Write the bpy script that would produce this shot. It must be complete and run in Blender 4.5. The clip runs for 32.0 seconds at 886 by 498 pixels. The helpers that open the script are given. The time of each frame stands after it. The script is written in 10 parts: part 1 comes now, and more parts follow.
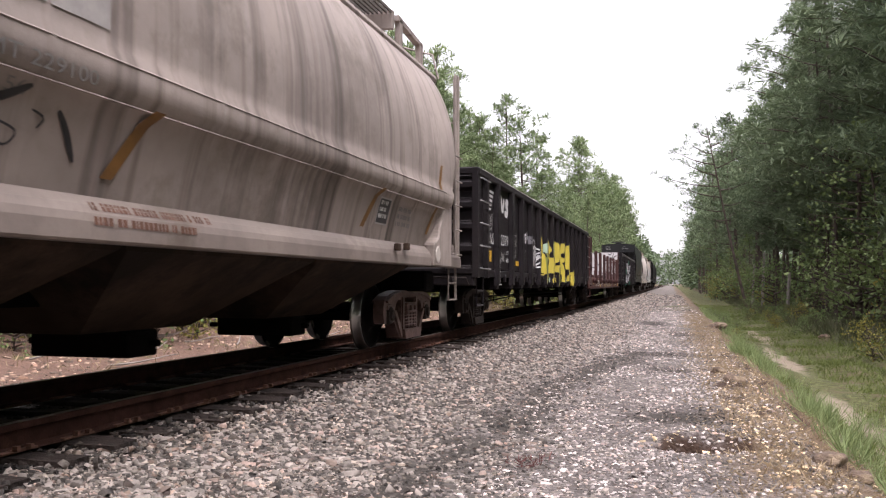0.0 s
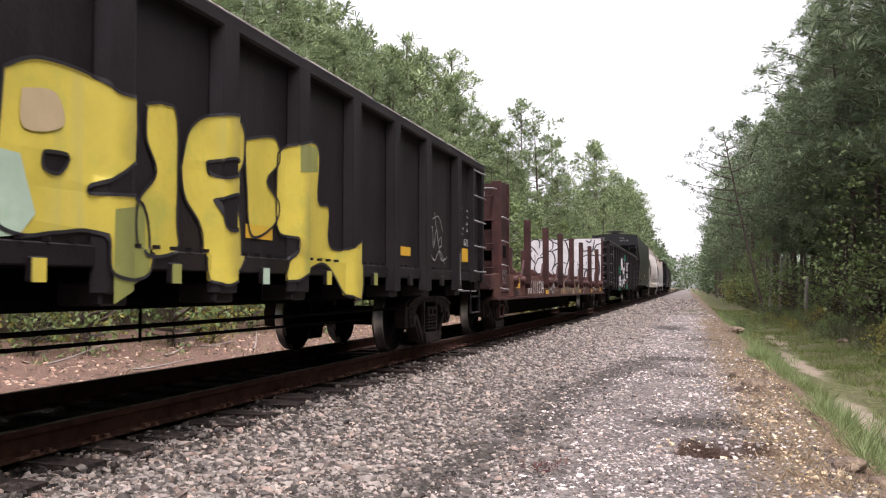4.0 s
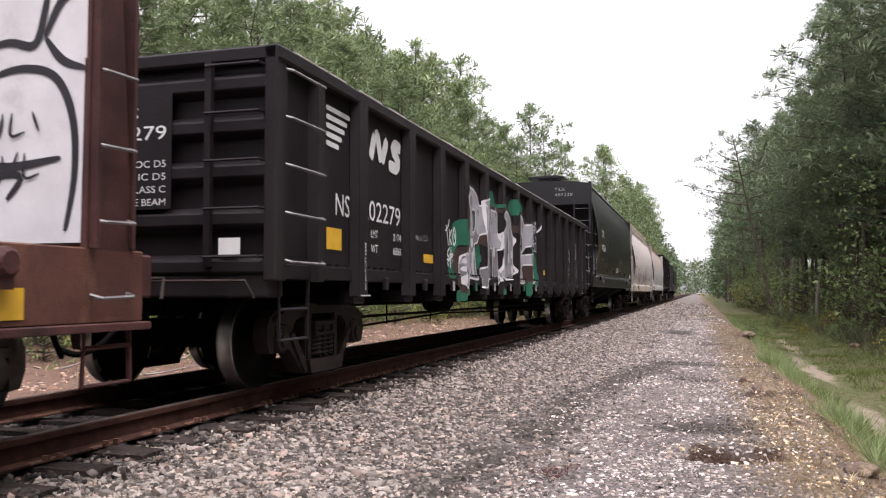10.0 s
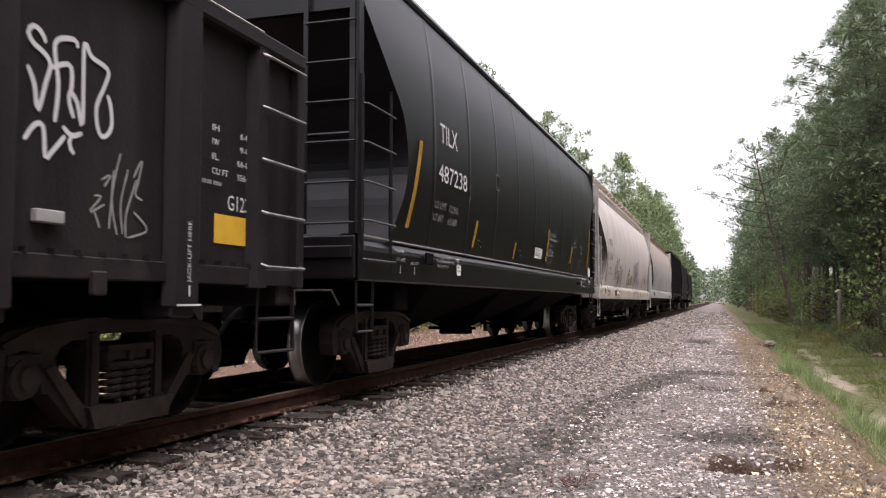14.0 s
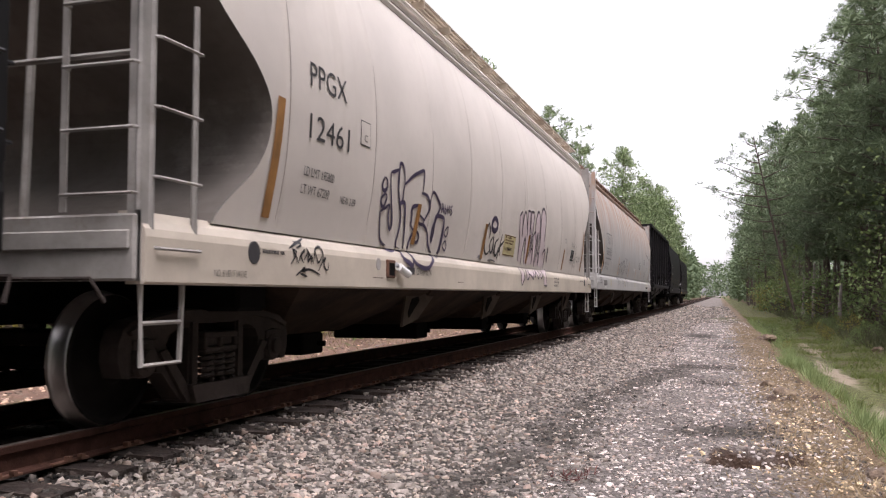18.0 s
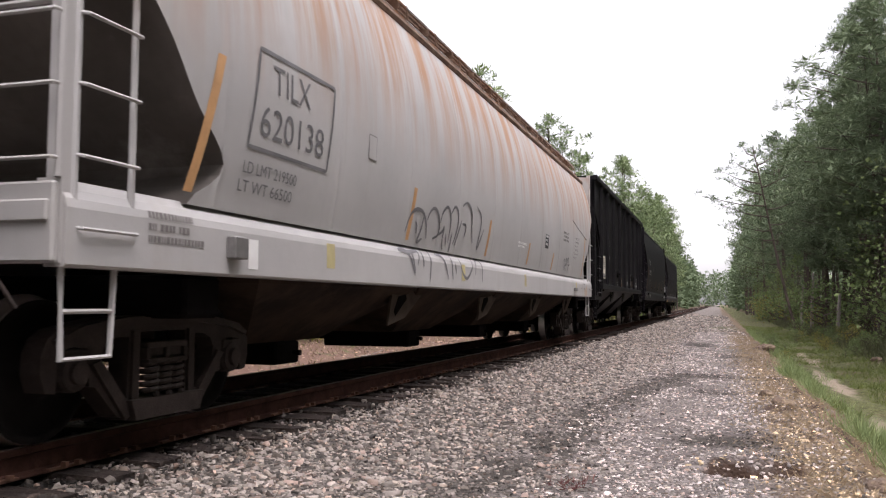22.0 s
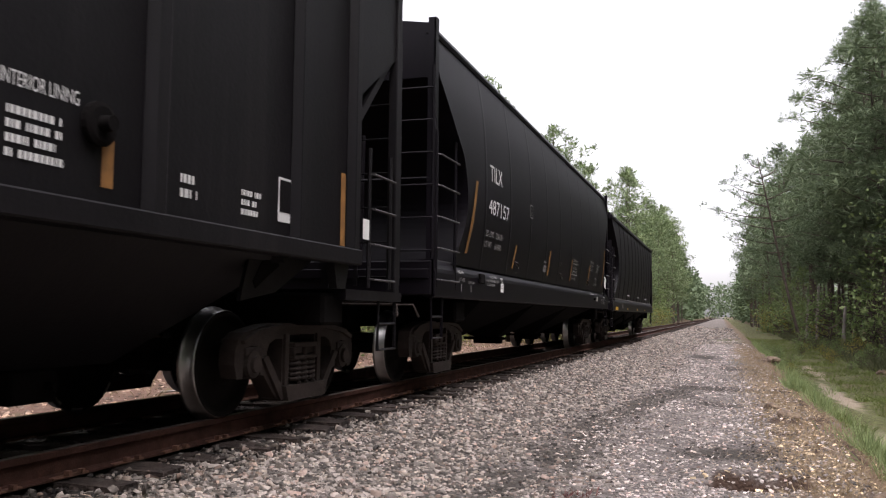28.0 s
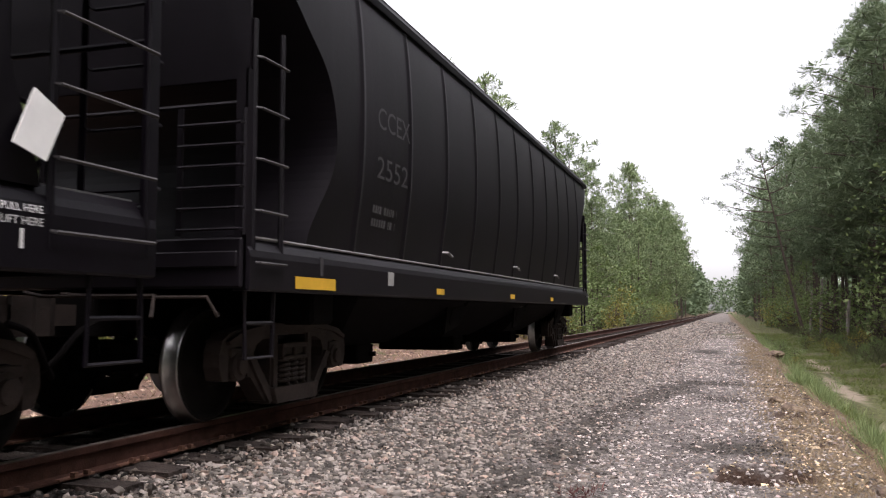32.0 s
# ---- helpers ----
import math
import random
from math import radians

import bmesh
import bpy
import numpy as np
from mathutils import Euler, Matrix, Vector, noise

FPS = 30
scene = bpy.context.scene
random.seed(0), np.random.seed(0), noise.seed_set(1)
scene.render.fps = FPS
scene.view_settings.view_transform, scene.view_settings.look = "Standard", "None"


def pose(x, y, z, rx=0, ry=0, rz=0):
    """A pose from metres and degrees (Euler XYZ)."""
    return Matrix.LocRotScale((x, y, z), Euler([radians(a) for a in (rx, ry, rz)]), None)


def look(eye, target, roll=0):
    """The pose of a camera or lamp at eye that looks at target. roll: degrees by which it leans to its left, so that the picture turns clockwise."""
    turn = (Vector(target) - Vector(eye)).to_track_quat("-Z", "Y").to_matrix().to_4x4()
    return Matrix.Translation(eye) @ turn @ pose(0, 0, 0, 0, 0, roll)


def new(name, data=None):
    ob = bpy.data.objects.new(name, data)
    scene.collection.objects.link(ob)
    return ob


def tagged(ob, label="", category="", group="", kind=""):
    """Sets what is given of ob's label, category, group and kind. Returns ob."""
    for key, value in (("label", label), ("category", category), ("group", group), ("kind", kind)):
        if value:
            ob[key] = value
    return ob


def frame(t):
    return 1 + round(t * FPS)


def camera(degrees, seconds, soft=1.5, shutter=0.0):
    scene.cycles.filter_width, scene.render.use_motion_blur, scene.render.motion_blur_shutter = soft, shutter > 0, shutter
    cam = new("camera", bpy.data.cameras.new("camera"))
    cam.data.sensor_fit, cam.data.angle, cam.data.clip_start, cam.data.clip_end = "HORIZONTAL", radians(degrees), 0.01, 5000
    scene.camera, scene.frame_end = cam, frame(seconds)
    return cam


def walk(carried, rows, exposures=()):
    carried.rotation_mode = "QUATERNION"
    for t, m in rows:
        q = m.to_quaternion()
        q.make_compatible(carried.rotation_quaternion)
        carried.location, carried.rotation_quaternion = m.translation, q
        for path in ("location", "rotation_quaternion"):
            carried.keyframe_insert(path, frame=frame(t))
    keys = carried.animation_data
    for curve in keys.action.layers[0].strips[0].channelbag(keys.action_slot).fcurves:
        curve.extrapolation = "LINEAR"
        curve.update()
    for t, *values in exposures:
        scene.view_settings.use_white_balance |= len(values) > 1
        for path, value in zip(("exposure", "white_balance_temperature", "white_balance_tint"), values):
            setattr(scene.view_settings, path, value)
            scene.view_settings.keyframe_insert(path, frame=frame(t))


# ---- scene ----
EYE = Vector((0.0, 0.0, 0.90))
TRACK_X = -4.85


def aim(yaw, pitch, roll):
    """The camera's pose: degrees to the left of the track's direction, upwards, and its lean."""
    a, b = radians(yaw), radians(pitch)
    way = Vector((-math.sin(a) * math.cos(b), math.cos(a) * math.cos(b), math.sin(b)))
    return look(EYE, EYE + way, roll)


cam = camera(54.6, 32.0, soft=1.2, shutter=0.12)
walk(cam, [
    (0.0, aim(14.951, 2.285, 0.102)),
    (0.5, aim(14.965, 2.376, 0.108)),
    (1.0, aim(15.027, 2.521, 0.059)),
    (1.5, aim(15.083, 2.646, 0.030)),
    (2.0, aim(15.295, 2.663, -0.261)),
    (2.5, aim(15.612, 2.618, -0.154)),
    (3.0, aim(15.790, 2.562, -0.115)),
    (3.5, aim(15.882, 2.558, -0.041)),
    (5.5, aim(16.152, 2.767, 0.003)),
    (6.0, aim(16.259, 2.751, 0.072)),
    (6.5, aim(16.478, 2.705, 0.274)),
    (7.0, aim(16.646, 2.702, 0.291)),
    (7.5, aim(16.657, 2.784, 0.432)),
    (8.0, aim(16.519, 2.850, 0.375)),
    (8.5, aim(16.452, 2.918, 0.332)),
    (9.0, aim(16.361, 2.957, -0.002)),
    (9.5, aim(16.400, 2.926, -0.198)),
    (10.0, aim(16.566, 2.923, -0.094)),
    (10.5, aim(16.815, 3.028, 0.069)),
    (11.0, aim(17.074, 3.187, 0.107)),
    (11.5, aim(17.287, 3.345, 0.194)),
    (12.0, aim(17.391, 3.497, 0.117)),
    (12.5, aim(17.422, 3.517, 0.098)),
    (13.0, aim(17.506, 3.493, 0.235)),
    (13.5, aim(17.637, 3.474, 0.077)),
    (14.0, aim(17.776, 3.472, 0.020)),
    (14.5, aim(17.816, 3.552, 0.112)),
    (16.5, aim(17.531, 3.392, 0.013)),
    (17.0, aim(17.558, 3.263, -0.139)),
    (17.5, aim(17.610, 3.157, -0.127)),
    (18.0, aim(17.828, 3.102, -0.030)),
    (18.5, aim(17.980, 3.074, 0.138)),
    (19.0, aim(18.084, 3.098, -0.140)),
    (19.5, aim(18.041, 3.073, 0.044)),
    (20.0, aim(17.963, 3.074, -0.045)),
    (20.5, aim(17.920, 3.195, 0.369)),
    (21.0, aim(17.825, 3.465, 0.600)),
    (21.5, aim(17.738, 3.633, 0.212)),
    (22.0, aim(17.762, 3.587, 0.350)),
    (22.5, aim(17.730, 3.518, 0.207)),
    (23.0, aim(17.668, 3.556, 0.148)),
    (23.5, aim(17.565, 3.656, 0.229)),
    (24.0, aim(17.472, 3.789, 0.261)),
    (24.5, aim(17.526, 3.935, 0.583)),
    (25.0, aim(17.580, 4.101, 0.756)),
    (25.5, aim(17.580, 4.169, 1.028)),
    (27.5, aim(17.973, 4.372, 0.716)),
    (28.0, aim(18.064, 4.303, 0.621)),
    (28.5, aim(18.082, 4.142, 0.226)),
    (29.0, aim(18.053, 3.994, 0.262)),
    (29.5, aim(17.990, 3.905, 0.352)),
    (30.0, aim(17.928, 3.803, 0.611)),
    (30.5, aim(18.005, 3.945, 0.994)),
    (31.0, aim(18.117, 4.081, 0.484)),
    (31.5, aim(18.118, 4.124, 0.326)),
    (32.0, aim(18.242, 4.146, 0.000)),
], exposures=[(0.0, 1.95, 6440, 19), (12.0, 1.9, 6440, 19), (24.0, 1.75, 6440, 18), (32.0, 1.7, 6440, 17)])

# ---- world, sun, exposure ----
world = bpy.data.worlds.new("overcast_sky")
scene.world = world
world.use_nodes = True
_n, _l = world.node_tree.nodes, world.node_tree.links
_sky = _n.new("ShaderNodeTexSky")
_sky.sky_type, _sky.sun_disc = "NISHITA", False
_sky.sun_elevation, _sky.sun_rotation = radians(70), radians(135)
_sky.dust_density, _sky.air_density = 2.0, 1.0
_hs = _n.new("ShaderNodeHueSaturation")
_hs.inputs["Saturation"].default_value = 0.10
_l.new(_sky.outputs[0], _hs.inputs["Color"])
# an overcast sky is about three times as bright overhead as at the horizon
_tc, _sp, _mr, _mx = _n.new("ShaderNodeTexCoord"), _n.new("ShaderNodeSeparateXYZ"), _n.new("ShaderNodeMapRange"), _n.new("ShaderNodeVectorMath")
_mx.operation = "SCALE"
_mr.inputs[3].default_value, _mr.inputs[4].default_value = 0.55, 1.15
_l.new(_tc.outputs["Generated"], _sp.inputs[0])
_l.new(_sp.outputs[2], _mr.inputs[0])
_l.new(_hs.outputs[0], _mx.inputs[0])
_l.new(_mr.outputs[0], _mx.inputs[3])
_l.new(_mx.outputs[0], _n["Background"].inputs[0])
_n["Background"].inputs[1].default_value = 0.15
sun = new("sun", bpy.data.lights.new("sun", "SUN"))
sun.data.energy, sun.data.angle, sun.data.color = 0.9, radians(40), (1.0, 0.97, 0.93)
sun.matrix_world = look((20, 10, 80), (0, 30, 0))


# ---- materials ----
def mat(name, color, rough=0.7, metal=0.0, vary=0.25, scale=3.0, bump=0.0, bump_scale=60.0, second=None, spread=0.5, streak=None, island=False, spec=0.5):
    """A procedural surface: a base colour mottled at two scales, a second colour in patches, vertical streaks of dirt, fine relief."""
    m = bpy.data.materials.new(name)
    m.use_nodes = True
    n, l = m.node_tree.nodes, m.node_tree.links
    b = n["Principled BSDF"]
    b.inputs["Roughness"].default_value, b.inputs["Metallic"].default_value = rough, metal
    b.inputs["Specular IOR Level"].default_value = spec
    tc = n.new("ShaderNodeTexCoord")
    n1 = n.new("ShaderNodeTexNoise")
    n1.inputs["Scale"].default_value, n1.inputs["Detail"].default_value = scale, 6
    l.new(tc.outputs["Object"], n1.inputs["Vector"])
    n2 = n.new("ShaderNodeTexNoise")
    n2.inputs["Scale"].default_value, n2.inputs["Detail"].default_value = scale * 9, 4
    l.new(tc.outputs["Object"], n2.inputs["Vector"])

    def math_node(op, a, c):
        q = n.new("ShaderNodeMath")
        q.operation = op
        for i, v in enumerate((a, c)):
            if hasattr(v, "is_linked"):
                l.new(v, q.inputs[i])
            else:
                q.inputs[i].default_value = v
        return q.outputs[0]

    def mix(fac, a, c, kind="MIX"):
        q = n.new("ShaderNodeMix")
        q.data_type, q.blend_type = "RGBA", kind
        for sock, v in ((q.inputs[0], fac), (q.inputs[6], a), (q.inputs[7], c)):
            if hasattr(v, "is_linked"):
                l.new(v, sock)
            elif isinstance(v, tuple):
                sock.default_value = (*v[:3], 1)
            else:
                sock.default_value = v
        return q.outputs[2]

    def ramp(v, lo, hi):
        q = n.new("ShaderNodeMapRange")
        q.inputs[1].default_value, q.inputs[2].default_value = lo, hi
        l.new(v, q.inputs[0])
        return q.outputs[0]

    col = mix(ramp(n1.outputs[0], 0.3, 0.7), tuple(c * (1 - vary) for c in color), tuple(min(1, c * (1 + vary)) for c in color))
    col = mix(math_node("MULTIPLY", ramp(n2.outputs[0], 0.45, 0.75), vary), col, tuple(c * 0.6 for c in color))
    if second:
        n3 = n.new("ShaderNodeTexNoise")
        n3.inputs["Scale"].default_value, n3.inputs["Detail"].default_value = scale * 0.6, 8
        n3.inputs["Roughness"].default_value = 0.7
        l.new(tc.outputs["Object"], n3.inputs["Vector"])
        col = mix(ramp(n3.outputs[0], spread, spread + 0.14), col, second)
    if streak:
        mp = n.new("ShaderNodeMapping")
        mp.inputs["Scale"].default_value = streak[1] if len(streak) > 1 else (1, 4.5, 0.28)
        l.new(tc.outputs["Object"], mp.inputs["Vector"])
        n4 = n.new("ShaderNodeTexNoise")
        n4.inputs["Scale"].default_value, n4.inputs["Detail"].default_value = 1.0, 5
        l.new(mp.outputs[0], n4.inputs["Vector"])
        lo = streak[2] if len(streak) > 2 else 0.5
        col = mix(ramp(n4.outputs[0], lo, lo + 0.28), col, streak[0])
    if island:
        g = n.new("ShaderNodeNewGeometry")
        v = ramp(g.outputs["Random Per Island"], 0.0, 1.0)
        hsv = n.new("ShaderNodeHueSaturation")
        l.new(math_node("ADD", math_node("MULTIPLY", math_node("POWER", v, 1.6), 1.75), 0.24), hsv.inputs["Value"])
        l.new(col, hsv.inputs["Color"])
        col = hsv.outputs[0]
        # a share of reddish and of pale pieces among the rest
        for turn, lo, tint, amount in ((17.0, 0.84, (1.14, 0.90, 0.82), 0.6), (29.0, 0.80, (1.25, 1.2, 1.12), 0.9)):
            fr = math_node("FRACT", math_node("MULTIPLY", v, turn), 0.0)
            fac = math_node("MULTIPLY", ramp(fr, lo, lo + 0.04), amount)
            col = mix(fac, col, mix(1.0, col, tint, "MULTIPLY"))
    l.new(col, b.inputs["Base Color"])
    if bump:
        nb = n.new("ShaderNodeTexNoise")
        nb.inputs["Scale"].default_value, nb.inputs["Detail"].default_value = bump_scale, 5
        l.new(tc.outputs["Object"], nb.inputs["Vector"])
        bp = n.new("ShaderNodeBump")
        bp.inputs["Strength"].default_value, bp.inputs["Distance"].default_value = bump, 0.02
        l.new(nb.outputs[0], bp.inputs["Height"])
        l.new(bp.outputs[0], b.inputs["Normal"])
    return m


def foliage(name, a, c, rough=0.6):
    """Leaves and needles: the hue varies from leaf to leaf and from tree to tree, and light comes through."""
    m = bpy.data.materials.new(name)
    m.use_nodes = True
    n, l = m.node_tree.nodes, m.node_tree.links
    b = n["Principled BSDF"]
    b.inputs["Roughness"].default_value = rough
    b.inputs["Specular IOR Level"].default_value = 0.25
    g, o, ad = n.new("ShaderNodeNewGeometry"), n.new("ShaderNodeObjectInfo"), n.new("ShaderNodeMath")
    ad.operation = "MULTIPLY_ADD"
    l.new(g.outputs["Random Per Island"], ad.inputs[0])
    ad.inputs[1].default_value = 0.6
    sc = n.new("ShaderNodeMath")
    sc.operation = "MULTIPLY"
    l.new(o.outputs["Random"], sc.inputs[0])
    sc.inputs[1].default_value = 0.4
    l.new(sc.outputs[0], ad.inputs[2])
    mx = n.new("ShaderNodeMix")
    mx.data_type = "RGBA"
    l.new(ad.outputs[0], mx.inputs[0])
    mx.inputs[6].default_value, mx.inputs[7].default_value = (*a, 1), (*c, 1)
    l.new(mx.outputs[2], b.inputs["Base Color"])
    tr, ms = n.new("ShaderNodeBsdfTranslucent"), n.new("ShaderNodeMixShader")
    l.new(mx.outputs[2], tr.inputs[0])
    ms.inputs[0].default_value = 0.22
    l.new(b.outputs[0], ms.inputs[1])
    l.new(tr.outputs[0], ms.inputs[2])
    l.new(ms.outputs[0], n["Material Output"].inputs[0])
    return m


M = {}
M["gondola"] = mat("black_car_paint", (0.0140, 0.0105, 0.0120), 0.55, 0, 0.3, 1.5, 0.15, 40, streak=((0.026, 0.0205, 0.020), (1, 3.5, 0.25), 0.52), spec=0.2)
M["black_hopper"] = mat("black_hopper_paint", (0.0034, 0.0021, 0.0042), 0.5, 0, 0.3, 1.2, 0.05, 25, streak=((0.0072, 0.0052, 0.0078), (1, 5, 0.2), 0.55), spec=0.16)
M["faded_hopper"] = mat("faded_black_hopper_paint", (0.0062, 0.0045, 0.0066), 0.5, 0, 0.3, 1.2, 0.05, 25, streak=((0.0115, 0.0086, 0.0118), (1, 5, 0.2), 0.55), spec=0.2)
M["dark_rung"] = mat("dull_dark_steel", (0.045, 0.041, 0.042), 0.55, 0.3, 0.3, 8)
M["rib_hopper"] = mat("black_ribbed_paint", (0.0054, 0.0043, 0.0054), 0.55, 0, 0.25, 1.2, 0.1, 30, streak=((0.013, 0.011, 0.012), (1, 5, 0.2), 0.55), spec=0.18)
# grimy beige made darker: lower-body shade is put into the sill's colour
M["beige_sill"] = mat("grimy_shaded_beige_sill", (0.215, 0.175, 0.155), 0.65, 0, 0.25, 1.0, 0.06, 30, second=(0.14, 0.11, 0.09), spread=0.52, spec=0.3)
M["beige"] = mat("weathered_beige_paint", (0.31, 0.257, 0.231), 0.65, 0, 0.22, 0.8, 0.06, 30, second=(0.165, 0.135, 0.113), spread=0.50, streak=((0.085, 0.066, 0.058), (1, 5.5, 0.20), 0.50), spec=0.3)
M["cream"] = mat("off_white_paint", (0.565, 0.508, 0.465), 0.5, 0, 0.08, 0.9, 0.04, 30, streak=((0.50, 0.44, 0.39), (1, 4.0, 0.2), 0.58))
M["grey"] = mat("light_grey_paint", (0.42, 0.405, 0.395), 0.55, 0, 0.08, 0.9, 0.04, 30, streak=((0.36, 0.335, 0.31), (1, 3.5, 0.2), 0.56))
M["oxide"] = mat("oxide_red_paint", (0.050, 0.018, 0.016), 0.7, 0, 0.45, 2.4, 0.2, 50, second=(0.088, 0.040, 0.029), spread=0.57, streak=((0.018, 0.010, 0.010), (1, 7, 0.35), 0.50), spec=0.3)
M["oxide_sill"] = mat("rusted_sill_paint", (0.090, 0.036, 0.025), 0.75, 0, 0.38, 2.2, 0.15, 50, second=(0.17, 0.085, 0.048), spread=0.54, streak=((0.05, 0.026, 0.022), (1, 4, 0.4), 0.56), spec=0.3)
M["truck"] = mat("grimy_cast_steel", (0.030, 0.0215, 0.0185), 0.75, 0.0, 0.4, 5, 0.3, 60, second=(0.016, 0.011, 0.009), spread=0.52, spec=0.25)
# near-black throughout: the shade below the cars is put into this colour
M["under"] = mat("underframe_in_shade", (0.0048, 0.0038, 0.0038), 0.95, 0, 0.3, 4, 0.2, 40, spec=0.08)
M["wheel"] = mat("wheel_steel", (0.009, 0.0075, 0.007), 0.85, 0.0, 0.3, 6, 0.1, 60, spec=0.1)
M["tread"] = mat("polished_tread", (0.42, 0.41, 0.40), 0.30, 1.0, 0.15, 8)
M["rail"] = mat("rusty_rail", (0.052, 0.024, 0.018), 0.85, 0.0, 0.4, 7, 0.3, 70, second=(0.085, 0.040, 0.027), spread=0.56, spec=0.12)
M["rail_top"] = mat("worn_rail_head", (0.15, 0.125, 0.11), 0.5, 0.8, 0.25, 8)
M["tie"] = mat("weathered_tie_wood", (0.036, 0.026, 0.022), 0.9, 0, 0.5, 5, 1.0, 35, second=(0.095, 0.073, 0.062), spread=0.58, streak=((0.02, 0.014, 0.012), (1.5, 14, 14), 0.5), spec=0.25)
M["plate"] = mat("rusted_plate", (0.12, 0.055, 0.035), 0.85, 0.1, 0.3, 8, 0.3, 60)
M["stone"] = mat("ballast_stone", (0.186, 0.161, 0.143), 0.85, 0, 0.22, 6, 0.4, 90, second=(0.225, 0.180, 0.163), spread=0.55, island=True, spec=0.3)
M["pebble"] = mat("path_pebble", (0.345, 0.302, 0.284), 0.85, 0, 0.3, 6, 0.3, 90, island=True)
M["bark"] = mat("pine_bark", (0.075, 0.055, 0.045), 0.95, 0, 0.4, 4, 0.8, 18)
M["deadwood"] = mat("dead_grey_wood", (0.22, 0.19, 0.17), 0.95, 0, 0.3, 4, 0.5, 20)
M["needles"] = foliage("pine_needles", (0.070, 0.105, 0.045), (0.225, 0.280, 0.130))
# darker needle copy for right-hand pines: their shade is put into the colour
M["needles_shaded"] = foliage("shaded_pine_needles", (0.052, 0.080, 0.042), (0.185, 0.235, 0.125))
M["leaves"] = foliage("broad_leaves", (0.083, 0.128, 0.044), (0.20, 0.25, 0.095))
M["leaves_warm"] = foliage("turning_leaves", (0.166, 0.179, 0.038), (0.282, 0.23, 0.064))
M["grass"] = foliage("grass_blades", (0.10, 0.15, 0.055), (0.30, 0.36, 0.16))
M["straw"] = foliage("dry_straw", (0.20, 0.145, 0.085), (0.36, 0.275, 0.175))
M["white"] = mat("white_stencil", (0.62, 0.61, 0.60), 0.6, 0, 0.1, 6)
M["faded"] = mat("faded_lettering", (0.28, 0.27, 0.26), 0.7, 0, 0.15, 6)
M["black_ink"] = mat("black_stencil", (0.035, 0.032, 0.035), 0.6, 0, 0.15, 6)
M["ink_soft"] = mat("worn_black_stencil", (0.17, 0.155, 0.15), 0.7, 0, 0.15, 6)
M["yellow"] = mat("yellow_reflector", (0.62, 0.36, 0.03), 0.5, 0, 0.12, 6)
M["orange"] = mat("orange_stripe", (0.25, 0.115, 0.03), 0.65, 0, 0.3, 6)
M["steel"] = mat("worn_bare_steel", (0.20, 0.19, 0.185), 0.5, 0.5, 0.25, 8)
M["card"] = mat("white_placard", (0.75, 0.74, 0.72), 0.6, 0, 0.06, 6)
M["card_yellow"] = mat("yellow_placard", (0.46, 0.395, 0.20), 0.6, 0, 0.15, 5, second=(0.40, 0.33, 0.20), spread=0.52)
M["spray_black"] = mat("black_spray_paint", (0.02, 0.018, 0.022), 0.5, 0, 0.2, 5)
M["spray_violet"] = mat("dark_violet_spray_paint", (0.05, 0.035, 0.075), 0.5, 0, 0.2, 5)
M["spray_pink"] = mat("pink_spray_paint", (0.56, 0.455, 0.475), 0.55, 0, 0.1, 1.5, second=(0.57, 0.49, 0.48), spread=0.55)
M["spray_outline"] = mat("dark_grey_violet_spray_paint", (0.085, 0.068, 0.082), 0.55, 0, 0.25, 6)
M["sill_cream"] = mat("grubby_cream_sill", (0.50, 0.435, 0.365), 0.42, 0, 0.18, 1.1, 0.05, 30, second=(0.40, 0.335, 0.27), spread=0.58)
M["gear_grey"] = mat("grubby_grey_ladder_paint", (0.27, 0.25, 0.235), 0.6, 0, 0.3, 3, second=(0.16, 0.13, 0.11), spread=0.55)
M["seam_dirt"] = mat("brown_seam_dirt", (0.27, 0.225, 0.19), 0.8, 0, 0.3, 5)
M["spray_grey"] = mat("worn_grey_spray_paint", (0.15, 0.145, 0.15), 0.6, 0, 0.2, 4)
M["spray_brown"] = mat("brown_spray_paint", (0.042, 0.023, 0.020), 0.55, 0, 0.3, 3)
M["rust_streak"] = mat("pale_rust_streaks", (0.46, 0.30, 0.18), 0.75, 0, 0.2, 4.0, second=(0.50, 0.40, 0.31), spread=0.5)
M["orange_faded"] = mat("faded_orange_stripe", (0.52, 0.29, 0.13), 0.6, 0, 0.2, 5)
M["under2"] = mat("faint_grey_print", (0.055, 0.053, 0.055), 0.7, 0, 0.15, 6)
M["card_cream"] = mat("cream_paper", (0.62, 0.58, 0.47), 0.7, 0, 0.06, 6)
M["spray_mint"] = mat("pale_green_spray_paint", (0.42, 0.54, 0.42), 0.55, 0, 0.15, 2, second=(0.34, 0.50, 0.30), spread=0.55)
M["spray_tan"] = mat("weathered_cream_paint", (0.44, 0.33, 0.19), 0.7, 0, 0.3, 5, second=(0.28, 0.16, 0.09), spread=0.5)
M["spray_blue"] = mat("blue_grey_spray_paint", (0.34, 0.35, 0.37), 0.65, 0, 0.2, 5, second=(0.2, 0.12, 0.10), spread=0.5)
M["deck"] = mat("worn_deck_planks", (0.15, 0.105, 0.08), 0.9, 0, 0.35, 4, 0.4, 40)
# brown grime, deepened so that shade below the sill is in the colour
M["grime_shade"] = mat("grimy_shaded_hopper_underside", (0.050, 0.033, 0.024), 0.85, 0, 0.35, 1.6, 0.15, 30, second=(0.02, 0.015, 0.012), spread=0.46, spec=0.08)
